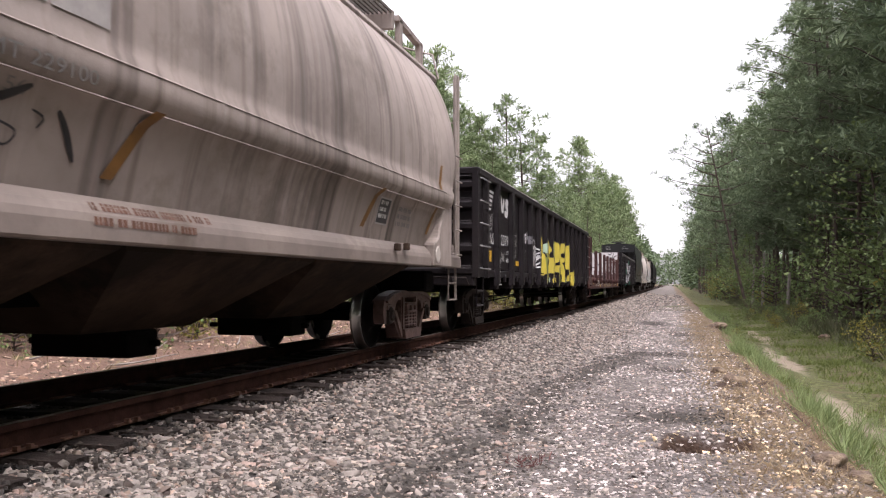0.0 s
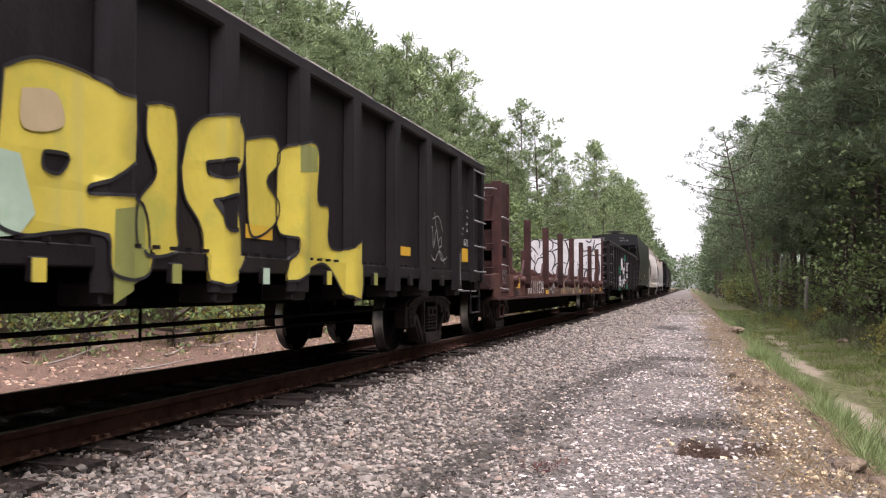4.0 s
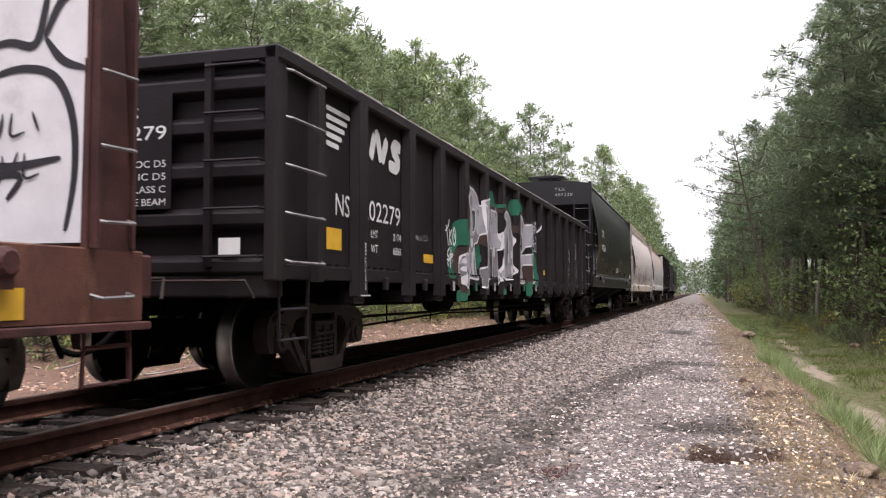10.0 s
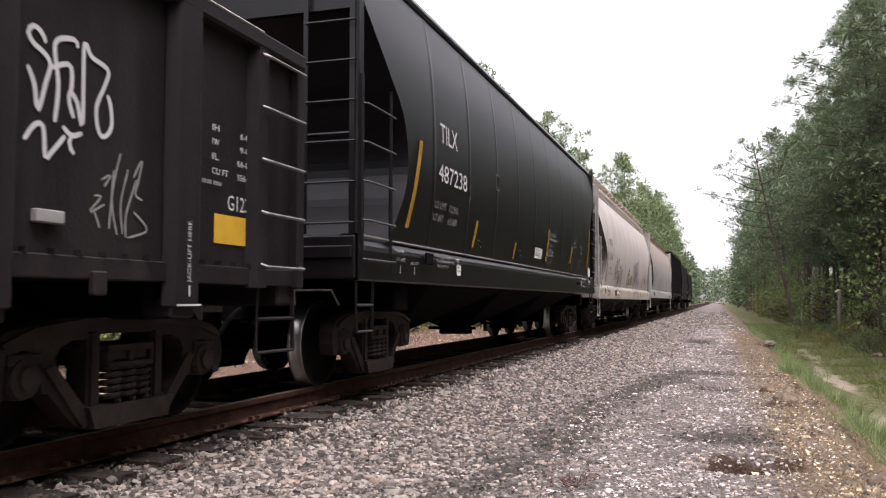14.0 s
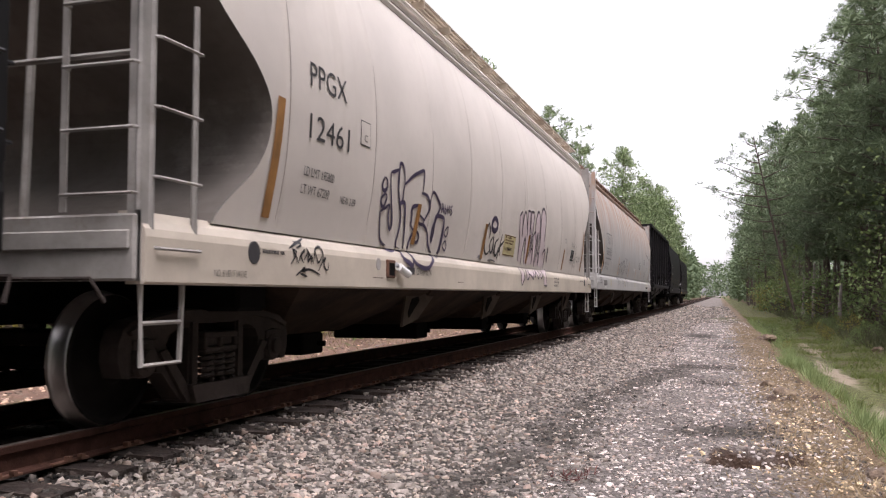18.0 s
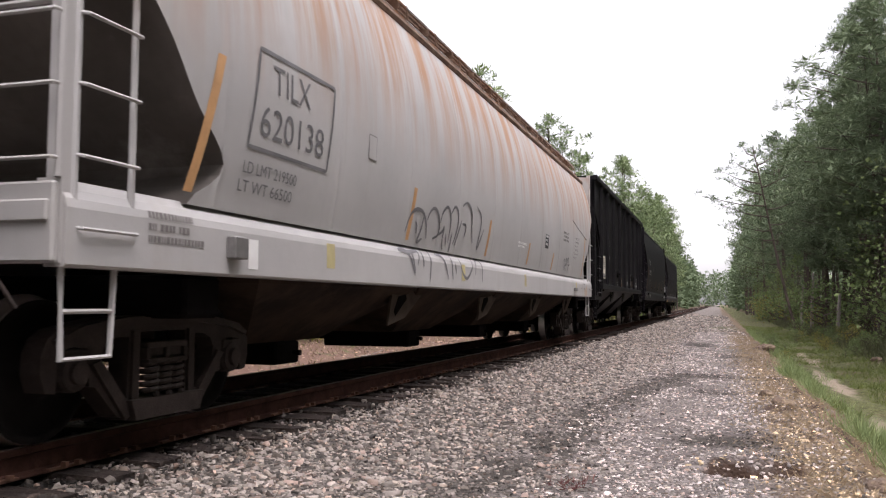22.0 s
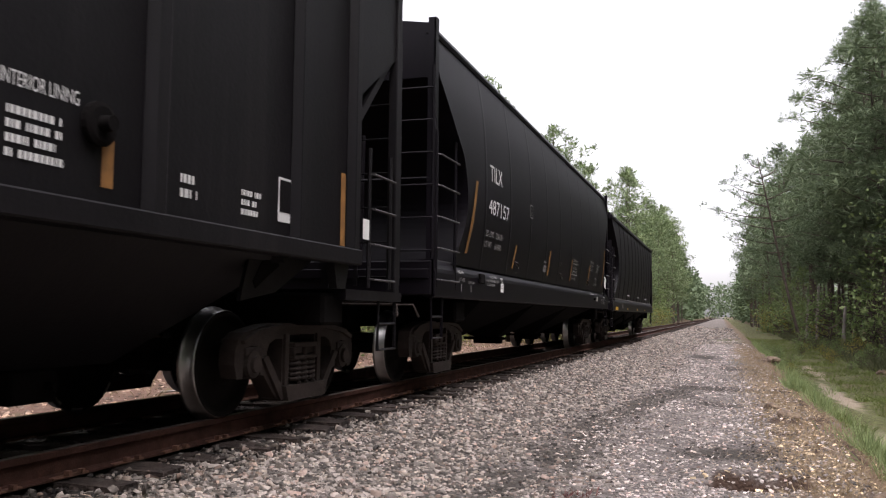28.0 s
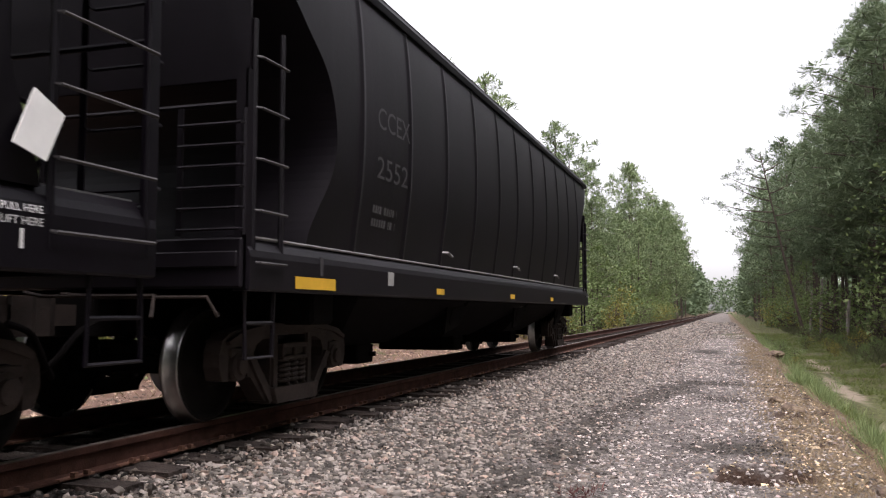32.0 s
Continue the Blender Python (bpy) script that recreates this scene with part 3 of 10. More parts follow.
def build_ground():
    xs = [-1500, -700, -400, -200, -100, -60, -40, -30, -25, -22, -19, -17, -16, -15, -14.2, -13.5]
    xs += [-13.5 + 0.4 * i for i in range(1, 18)] + [-6.3, -5.6, -4.85, -4.1, -3.45]
    xs += [-3.45 + 0.19 * i for i in range(1, 16)] + [-0.6 + 0.09 * i for i in range(0, 31)] + [2.2 + 0.22 * i for i in range(1, 21)]
    xs += [7.3, 8, 9, 10.5, 12, 15, 20, 30, 40, 60, 100, 200, 400, 700, 1500]
    xs = sorted(set(round(v, 3) for v in xs))
    ys, y, step = [-300, -120, -60, -30, -15, -8, -4], -2.0, 0.22
    while y < 2600:
        ys.append(y)
        y += step if not 8.0 < y < 9.4 else 0.07
        step *= 1.0 if y < 16 else 1.055
    verts = [(a, c, ground_z(a, c)) for c in ys for a in xs]
    w = len(xs)
    faces = [(j * w + i, j * w + i + 1, (j + 1) * w + i + 1, (j + 1) * w + i) for j in range(len(ys) - 1) for i in range(w - 1)]
    me = raw("ground", verts, faces)
    for p in me.polygons:
        p.use_smooth = True
    return tagged(link("ground", me, ground_material()), "gravel railway verge with earth, grass and forest floor", "ground", kind="structure")


def stones(name, count, area, size, material, label, seed, dens=None, bury=0.35):
    """Loose broken stones as one heap: squashed, jagged six-cornered bodies strewn over the ground."""
    rng = np.random.default_rng(seed)
    x0, x1, y0, y1 = area
    base = np.array([(0.85, 0, 0.75), (-0.5, 0.75, 0.75), (-0.5, -0.75, 0.75), (1.05, 0.15, -0.7), (-0.65, 0.95, -0.7), (-0.65, -0.95, -0.7)], dtype=float)
    faces = np.array([(0, 1, 2), (0, 3, 4), (0, 4, 1), (1, 4, 5), (1, 5, 2), (2, 5, 3), (2, 3, 0)])
    px = rng.uniform(x0, x1, count)
    u = rng.uniform(0, 1, count)
    py = y0 + (y1 - y0) * u ** (1.7 if y1 < 50 else 2.5)
    if dens is not None:
        keep = np.array([dens(a, c) for a, c in zip(px, py)]) > rng.uniform(0, 1, count)
        px, py = px[keep], py[keep]
    k = len(px)
    r = size * rng.lognormal(0, 0.30, k) * (1 + np.maximum(0, py - 20) * 0.012)
    sc = np.stack([r * rng.uniform(0.9, 1.7, k), r * rng.uniform(0.6, 1.1, k), r * rng.uniform(0.35, 0.75, k)], 1)
    jit = rng.uniform(0.6, 1.3, (k, 6, 3))
    jit[:, :, 1] *= rng.choice((-1.0, 1.0), (k, 1))
    flip = jit[:, 0, 1] < 0
    v = base[None] * jit * sc[:, None, :]
    a, t = rng.uniform(0, 2 * np.pi, k), rng.normal(0, 0.55, k)
    ca, sa, ct, st = np.cos(a), np.sin(a), np.cos(t), np.sin(t)
    y1_, z1_ = v[..., 1] * ct[:, None] - v[..., 2] * st[:, None], v[..., 1] * st[:, None] + v[..., 2] * ct[:, None]
    x2, y2 = v[..., 0] * ca[:, None] - y1_ * sa[:, None], v[..., 0] * sa[:, None] + y1_ * ca[:, None]
    gz = np.array([ground_z(p, q) for p, q in zip(px, py)])
    out = np.stack([x2 + px[:, None], y2 + py[:, None], z1_ + (gz + sc[:, 2] * bury)[:, None]], -1)
    idx = (np.where(flip[:, None, None], faces[None, :, ::-1], faces[None]) + 6 * np.arange(k)[:, None, None]).reshape(-1, 3)
    return tagged(link(name, raw(name, out.reshape(-1, 3), idx), material), label, "gravel", kind="stuff")


def build_track():
    sec = [(-0.076, -0.180), (0.076, -0.180), (0.076, -0.168), (0.012, -0.150), (0.009, -0.055), (0.036, -0.042), (0.036, -0.004), (0.026, 0.0),
           (-0.026, 0.0), (-0.036, -0.004), (-0.036, -0.042), (-0.009, -0.055), (-0.012, -0.150), (-0.076, -0.168)]
    for side in (-1, 1):
        rail = part("rail", prism(bmesh.new(), [(TRACK_X + side * 0.753 + a, c) for a, c in sec], "y", -60, 1200), M["rail"])
        tagged(rail, "rusty steel running rail spiked to wooden ties", "rail", "rails of the track", "structure")
        part("rail_head", boxed(TRACK_X + side * 0.753 - 0.027, TRACK_X + side * 0.753 + 0.027, -60, 1200, 0.0, 0.003), M["rail_top"], rail, "worn bright running surface")
    rng = random.Random(5)
    meshes = []
    for k in range(5):
        bm = boxed(-1.30, 1.30, -0.115, 0.115, -0.18, 0.0)
        bmesh.ops.subdivide_edges(bm, edges=[e for e in bm.edges if abs(e.verts[0].co.x - e.verts[1].co.x) > 1], cuts=7)
        for v in bm.verts:
            v.co += Vector((rng.uniform(-.012, .012), rng.uniform(-.014, .014), rng.uniform(-.012, .006)))
        me = bpy.data.meshes.new("tie")
        bm.to_mesh(me)
        bm.free()
        me.materials.append(M["tie"])
        meshes.append(me)
    bed = tagged(new("track_ties"), "row of weathered wooden ties half buried in ballast", "railway ties", kind="structure")
    pm = boxed(-0.09, 0.09, -0.16, 0.16, 0, 0.018, bevel=0.004)
    plate = bpy.data.meshes.new("tie_plate")
    pm.to_mesh(plate)
    pm.free()
    plate.materials.append(M["plate"])
    sm = bmesh.new()
    for sx in (-0.105, 0.105):
        box(sm, sx - 0.02, sx + 0.02, -0.07, -0.04, 0.018, 0.05)
        box(sm, sx - 0.02, sx + 0.02, 0.05, 0.08, 0.018, 0.045)
    spike = bpy.data.meshes.new("spike")
    sm.to_mesh(spike)
    sm.free()
    spike.materials.append(M["plate"])
    y, k = 1.2, 0
    while y < 130:
        ob = new("tie", rng.choice(meshes))
        ob.parent = bed
        ob.matrix_basis = pose(TRACK_X + rng.uniform(-0.06, 0.06), y + rng.uniform(-0.03, 0.03), -0.185 + rng.uniform(-0.022, 0.004), rng.uniform(-1.5, 1.5), rng.uniform(-0.5, 0.5), rng.uniform(-2.6, 2.6))
        if y < 30:
            for side in (-1, 1):
                q = new("tie_plate", plate)
                q.parent = bed
                q.location = (TRACK_X + side * 0.753, y, -0.178)
                if side > 0 and y < 16:
                    q = new("spike", spike)
                    q.parent = bed
                    q.location = (TRACK_X + side * 0.753, y, -0.178)
        y += 0.57
        k += 1
    far = bmesh.new()
    while y < 420:
        box(far, TRACK_X - 1.3, TRACK_X + 1.3, y - 0.11, y + 0.11, -0.33, -0.2)
        y += 0.57
    part("far_ties", far, M["tie"], bed)["kind"] = "stuff"


build_ground()
build_track()


# ---- trees ----
def limb(bm, p, q, r0, r1, n=6, bend=0.0, seed=0, steps=5):
    rng = random.Random(seed)
    p, q = Vector(p), Vector(q)
    rings = []
    d = (q - p).normalized()
    a = d.cross(Vector((0.31, 0.2, 0.93))).normalized()
    c = d.cross(a)
    for i in range(steps + 1):
        t = i / steps
        m = p.lerp(q, t) + a * bend * math.sin(t * 3.0) * rng.uniform(0.5, 1.0) + c * bend * math.sin(t * 5) * 0.4
        r = r0 + (r1 - r0) * t
        rings.append([bm.verts.new(m + r * (math.cos(u) * a + math.sin(u) * c)) for u in [2 * math.pi * k / n for k in range(n)]])
    for u, w in zip(rings, rings[1:]):
        for k in range(n):
            bm.faces.new((u[k], u[(k + 1) % n], w[(k + 1) % n], w[k]))
    bm.faces.new(rings[-1])


def blades(base, d, length, width, rng, pointed=False):
    k = len(base)
    d = d / (np.linalg.norm(d, axis=1, keepdims=True) + 1e-9)
    s = np.cross(d, rng.normal(0, 1, (k, 3)))
    s /= np.linalg.norm(s, axis=1, keepdims=True) + 1e-9
    ln = (length * rng.uniform(0.6, 1.35, k))[:, None]
    wd = (width * rng.uniform(0.6, 1.3, k))[:, None]
    if pointed:
        v = np.stack([base + s * wd * 0.25, base + d * ln * 0.6 + s * wd * 0.5, base + d * ln - s * wd * 0.5], 1).reshape(-1, 3)
        return v, np.arange(3 * k).reshape(-1, 3)
    v = np.stack([base, base + d * ln * 0.5 + s * wd * 0.5, base + d * ln, base + d * ln * 0.5 - s * wd * 0.5], 1).reshape(-1, 3)
    return v, np.arange(4 * k).reshape(-1, 4)


def tufts(centres, radii, per, length, width, rng, up=0.25, flat=0.75):
    """Leaves spread through each clump, each an island of its own."""
    c = np.repeat(np.asarray(centres, float), per, 0)
    r = np.repeat(np.asarray(radii, float), per)
    k = len(c)
    off = rng.normal(0, 1, (k, 3))
    off /= np.linalg.norm(off, axis=1, keepdims=True)
    rad = rng.uniform(0.15, 1.0, k) ** 0.6
    base = c + off * (r * rad)[:, None] * np.array([1, 1, flat])
    return blades(base, off + rng.normal(0, 0.55, (k, 3)) + np.array([0, 0, up]), length, width, rng)


def soft_mesh(name, v, f, way):
    """Foliage whose shading follows the plume it belongs to: way is the outward direction at each vertex."""
    tri = v[f]
    flat_n = np.cross(tri[:, 1] - tri[:, 0], tri[:, 2] - tri[:, 0])
    turn = np.einsum("ij,ij->i", flat_n, way[f[:, 0]]) < 0
    f = np.where(turn[:, None], f[:, ::-1], f)
    flat_n[turn] *= -1
    flat_n /= np.linalg.norm(flat_n, axis=1, keepdims=True) + 1e-9
    nrm = way / (np.linalg.norm(way, axis=1, keepdims=True) + 1e-9)
    nrm[f.ravel()] += 0.45 * np.repeat(flat_n, 3, 0)
    nrm /= np.linalg.norm(nrm, axis=1, keepdims=True) + 1e-9
    me = raw(name, v, f)
    me.normals_split_custom_set_from_vertices(nrm.astype(np.float32))
    return me


def plumes(name, centres, radii, sprays, per, length, width, rng, heart=20):
    """Pine foliage: in each clump many sprays of needles that reach out and up from the twig ends, thick in the middle."""
    cc, rr = np.asarray(centres, float), np.asarray(radii, float)
    c, r = np.repeat(cc, sprays, 0), np.repeat(rr, sprays)
    off = rng.normal(0, 1, (len(c), 3)) + np.array([0, 0, 0.35])
    off /= np.linalg.norm(off, axis=1, keepdims=True)
    twig = c + off * (r * rng.uniform(0.30, 0.95, len(c)))[:, None] * np.array([1, 1, 0.62])
    base, out = np.repeat(twig, per, 0), np.repeat(off, per, 0)
    d = out * 0.75 + np.array([0, 0, 0.45]) + rng.normal(0, 0.55, (len(base), 3))
    v, f = blades(base, d, length, width, rng, True)
    way = np.repeat(out + np.array([0, 0, 0.35]) + rng.normal(0, 0.25, (len(base), 3)), 3, 0)
    if heart:
        c, r = np.repeat(cc, heart, 0), np.repeat(rr, heart)
        w = rng.normal(0, 1, (len(c), 3))
        w /= np.linalg.norm(w, axis=1, keepdims=True)
        base = c + w * (r * 0.15)[:, None] * np.array([1, 1, 0.6])
        v2, f2 = blades(base, w * np.array([1, 1, 0.55]), 1.0, 0.25, rng, True)
        v2 = np.repeat(base, 3, 0) + (v2 - np.repeat(base, 3, 0)) * np.repeat(r * 0.62, 3)[:, None]
        v, f = np.concatenate([v, v2]), np.concatenate([f, f2 + len(v)])
        way = np.concatenate([way, np.repeat(w, 3, 0)])
    return soft_mesh(name, v, f, way)


def tree_meshes(seed, height, spread, low, kind, dens, size, trunk_r=0.16, branches=60, fine=True):
    """Trunk with limbs, and a ragged crown of clumps along them. low: share of the height below the crown."""
    rng, nr = random.Random(seed), np.random.default_rng(seed)
    bm = bmesh.new()
    lean = Vector((rng.uniform(-.6, .6), rng.uniform(-.6, .6), height))
    limb(bm, (0, 0, -0.3), lean, trunk_r, 0.03, 8 if fine else 6, 0.15, seed)
    centres, radii = [], []
    z = low * height
    a = rng.uniform(0, 6.28)
    while z < height * 0.985:
        t = (z - low * height) / (height * (1 - low))
        if kind == "pine":
            reach = spread * (0.20 + 0.80 * math.sin(min(1, t * 0.88 + 0.16) * math.pi)) * rng.uniform(0.40, 1.25)
        else:
            reach = spread * math.sin(min(1.0, t * 0.92 + 0.13) * math.pi) ** 0.6 * rng.uniform(0.55, 1.15)
        a += rng.uniform(1.2, 3.2)
        root = lean * (z / height)
        rise = rng.uniform(0.0, 0.5) if kind != "pine" else rng.uniform(-0.05, 0.30) + 0.35 * t
        tip = root + Vector((math.cos(a) * reach, math.sin(a) * reach, reach * rise))
        limb(bm, root, tip, 0.045 * (1.3 - t), 0.012, 4 if fine else 3, 0.08 * reach, seed + int(z * 50), 4 if fine else 2)
        if kind == "pine":
            # side twigs carry plumes of their own
            for u, aside in ((0.45, 0.28), (0.70, -0.30), (0.82, 0.24), (1.0, 0.0)):
                if u < 0.5 and rng.random() < 0.5:
                    continue
                w = reach * aside * rng.uniform(0.5, 1.3)
                c = root.lerp(tip, u) + Vector((-math.sin(a) * w, math.cos(a) * w, rng.gauss(0.06, .12)))
                centres.append(c)
                radii.append(rng.uniform(0.46, 0.84) * (1.1 - 0.35 * t))
        else:
            for u in (0.5, 0.95):
                if rng.random() < (0.55 if u < 0.6 else 1.0):
                    c = root.lerp(tip, u) + Vector((rng.gauss(0, .22), rng.gauss(0, .22), rng.gauss(0.08, .12)))
                    centres.append(c)
                    radii.append(rng.uniform(0.55, 1.0) * (0.70 + 0.1 * spread))
        z += height * (1 - low) / branches * rng.uniform(0.5, 1.6)
    centres += [lean, lean * 0.97, lean * 0.94]
    radii += [0.25, 0.35, 0.45]
    if kind == "pine":
        crown = plumes("crown", centres, radii, dens[0], dens[1], size[0], size[1], nr, dens[2])
    else:
        v, f = tufts(centres, radii, dens[0] * dens[1], size[0], size[1], nr)
        crown = raw("crown", v, f)
    trunk = bpy.data.meshes.new("trunk")
    bm.to_mesh(trunk)
    bm.free()
    return trunk, crown


TREES = {}


def plant(key, x, y, turn, scale, label, category="pine tree", group="pines along the railway"):
    trunk, crown, leaf = TREES[key]
    root = new({"p": "pine_tree", "b": "broadleaf_tree", "s": "shrub"}[key[0]])
    root.matrix_basis = pose(x, y, ground_z(x, y) - 0.02, 0, 0, turn) @ Matrix.Scale(scale, 4)
    tagged(root, label, category, group)
    link("trunk", trunk, M["bark"], root)
    link("crown", crown, leaf, root)
    return root


def build_trees():
    for i in range(4):
        low = (0.24, 0.36, 0.44, 0.30)[i]
        t, c = tree_meshes(100 + i, 15.0, 3.0, low, "pine", (21, 11, 32), (0.22, 0.017), 0.15, 46)
        TREES["pn%d" % i] = (t, c, M["needles"])
        TREES["pr%d" % i] = (t.copy(), c.copy(), M["needles_shaded"])
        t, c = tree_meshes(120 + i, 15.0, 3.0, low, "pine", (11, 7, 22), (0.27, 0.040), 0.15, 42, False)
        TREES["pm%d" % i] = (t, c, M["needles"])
        TREES["pq%d" % i] = (t.copy(), c.copy(), M["needles_shaded"])
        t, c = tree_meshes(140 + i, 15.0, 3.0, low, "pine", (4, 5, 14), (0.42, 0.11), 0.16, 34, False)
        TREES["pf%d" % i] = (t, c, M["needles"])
        TREES["pg%d" % i] = (t.copy(), c.copy(), M["needles_shaded"])
    for i in range(3):
        t, c = tree_meshes(300 + i, 8.0, 2.3, 0.10, "broad", (4, 4), (0.19, 0.12), 0.08, 54, False)
        TREES["b%d" % i] = (t, c, M["leaves"])
        t, c = tree_meshes(320 + i, 8.0, 2.4, 0.08, "broad", (4, 4), (0.26, 0.17), 0.08, 46, False)
        TREES["bf%d" % i] = (t, c, M["leaves"])
        t, c = tree_meshes(400 + i, 2.2, 1.1, 0.05, "broad", (3, 5), (0.16, 0.10), 0.03, 25, False)
        TREES["s%d" % i] = (t, c, M["leaves_warm"] if i == 2 else M["leaves"])
    rng = random.Random(11)
    pine = ("tall green pine with a rough brown trunk at the forest edge", "pine tree", "pines along the railway")
    broad = ("leafy green broadleaf tree between the pines", "broadleaf tree", "broadleaf trees along the railway")
    left_x = ramped([(0, 14.6), (30, 14.3), (50, 12.6), (80, 10.6), (110, 9.6), (200, 9.2)])
    left_s = ramped([(0, 0.78), (22, 0.72), (30, 0.77), (45, 0.70), (60, 0.85), (80, 1.04), (105, 1.31), (125, 1.70), (200, 1.75)])
    right_x = ramped([(0, 10.4), (40, 9.3), (70, 7.8), (120, 6.2), (200, 5.6)])
    right_h = ramped([(0, 22.5), (40, 21.0), (60, 19.0), (75, 18.5), (130, 21.0), (200, 20.0)])
    for row, step_ in ((0, 2.9), (3.0, 2.8), (6.5, 3.2), (11.0, 3.4), (15.5, 3.4)):
        y = 8.0
        while y < (200 if row < 6 else 90):
            x = left_x(y) + row + rng.uniform(-0.9, 0.9)
            h = min(23, left_s(y) * (left_x(y) + row) * rng.uniform(0.62, 1.08) + 0.9)
            near = 9 < y < 40 and row < 4
            key = ("pn%d" if near else "pm%d" if y < 75 and row < 6 else "pf%d") % rng.randrange(4)
            plant(key, -x, y, rng.uniform(0, 360), h / 15.0, *pine)
            y += step_ * rng.uniform(0.6, 1.4) * (1.0 if y < 75 else 1.7)
    for row, step_ in ((0, 2.6), (3.2, 3.0), (7.0, 3.6), (12.0, 5.0)):
        y = 22.0
        while y < (200 if row < 6 else 90):
            x = right_x(y) + row + rng.uniform(-0.8, 1.9)
            h = right_h(y) * rng.uniform(0.62, 1.08) * (1 + row * 0.012)
            near = 28 < y < 64 and row < 1
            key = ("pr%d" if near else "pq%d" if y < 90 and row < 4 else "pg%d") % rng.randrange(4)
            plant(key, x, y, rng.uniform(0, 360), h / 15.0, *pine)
            y += step_ * rng.uniform(0.6, 1.4) * (1.0 if y < 80 else 1.7)
    # undergrowth and young broadleaf trees on both edges
    y = 10.0
    while y < 130:
        for side in (-1, 1):
            x = (left_x(y) if side < 0 else right_x(y)) + rng.uniform(-1.6, 0.4)
            if side > 0 and y < 30:
                continue
            if rng.random() < 0.55:
                plant("s%d" % rng.randrange(3), side * x, y + rng.uniform(-.6, .6), rng.uniform(0, 360), rng.uniform(0.6, 1.5), "leafy shrub in the undergrowth at the forest edge", "shrub", "shrubs at the forest edge")
            if rng.random() < ((0.14 if y < 45 else 0.3) if side < 0 else 0.20):
                plant(("b%d" if y < 70 else "bf%d") % rng.randrange(3), side * (x + 0.4), y, rng.uniform(0, 360), rng.uniform(0.45, 1.0) if side < 0 else rng.uniform(0.6, 1.25), *broad)
        y += rng.uniform(0.9, 1.8) * (1 if y < 50 else 1.6)
    # leafy bushes along the far edge of the soil
    y = 13.0
    while y < 46:
        plant("s%d" % rng.randrange(3), -(11.6 + rng.uniform(-0.7, 0.9)), y, rng.uniform(0, 360), rng.uniform(0.45, 1.05), "leafy shrub in the undergrowth at the forest edge", "shrub", "shrubs at the forest edge")
        y += rng.uniform(0.7, 1.5)
    # weeds and seedlings scattered over the low ground
    for _ in range(46):
        y = 13 + 50 * rng.random() ** 1.3
        x = rng.choice((rng.uniform(1.9, 2.5), rng.uniform(3.6, 6.6), rng.uniform(4.6, 7.4)))
        plant("s%d" % rng.randrange(3), x, y, rng.uniform(0, 360), rng.uniform(0.10, 0.30) if x < 4.6 else rng.uniform(0.15, 0.5), "small leafy weed in the grass beside the path", "weed", "weeds beside the path")
    # low growth creeping towards the rails further off
    y = 44.0
    while y < 150:
        plant("s%d" % rng.randrange(3), -(8.6 + rng.uniform(-0.4, 1.6)), y, rng.uniform(0, 360), rng.uniform(0.5, 1.2), "leafy shrub in the undergrowth at the forest edge", "shrub", "shrubs at the forest edge")
        if rng.random() < 0.5:
            plant("bf%d" % rng.randrange(3), -(9.6 + rng.uniform(-0.4, 1.0)), y, rng.uniform(0, 360), rng.uniform(0.5, 0.9), *broad)
        y += rng.uniform(1.2, 2.8)
    # a pine that leans out over the path with sparse boughs
    bm = bmesh.new()
    nr = np.random.default_rng(77)
    top = Vector((-2.6, 0.6, 12.6))
    limb(bm, (0, 0, -0.3), top, 0.12, 0.03, 8, 0.12, 5)
    cs, rs = [], []
    for t, dx, dy, dz in ((0.55, -2.2, 0.5, 0.3), (0.62, -3.4, -0.4, 0.9), (0.68, -4.2, 0.6, 0.8), (0.74, -2.4, -0.5, 0.9), (0.80, -2.8, 0.3, 1.0), (0.86, -1.6, 0.6, 0.8), (0.90, 1.2, 0.4, 0.6), (0.78, 1.8, -0.4, 0.6), (0.66, 2.0, 0.5, 0.5), (0.95, -0.8, -0.3, 0.6), (0.58, 1.4, 0.6, 0.2), (0.5, -1.5, -0.5, 0.1)):
        root = top * t
        tip = root + Vector((dx, dy, dz))
        limb(bm, root, tip, 0.05, 0.012, 5, 0.2, int(t * 100))
        for u in (0.55, 0.75, 0.9, 1.0):
            c = root.lerp(tip, u) + Vector((rng.gauss(0, .15), rng.gauss(0, .2), rng.gauss(0.1, .12)))
            cs.append(c)
            rs.append(rng.uniform(0.25, 0.42))
    root = tagged(new("leaning_pine"), "slender pine leaning out over the path with sparse boughs", "pine tree", "pines along the railway")
    root.location = (4.9, 60.0, ground_z(4.9, 60.0))
    part("trunk", bm, M["bark"], root)
    link("crown", plumes("crown", cs, rs, 9, 7, 0.26, 0.042, nr, 10), M["needles_shaded"], root)
    for x, y, h in ((6.4, 75.0, 3.4), (6.5, 68.0, 4.2), (6.9, 57.0, 2.6)):
        bm = bmesh.new()
        limb(bm, (0, 0, -0.2), (0.15, 0.1, h), 0.13, 0.08, 8, 0.05, int(y))
        ob = part("dead_trunk", bm, M["deadwood"])
        ob.location = (x, y, ground_z(x, y))
        tagged(ob, "pale broken dead trunk standing at the forest edge", "dead tree")
    # the far woods, where single trees cannot be told apart
    nr = np.random.default_rng(3)
    cs, rs = [], []
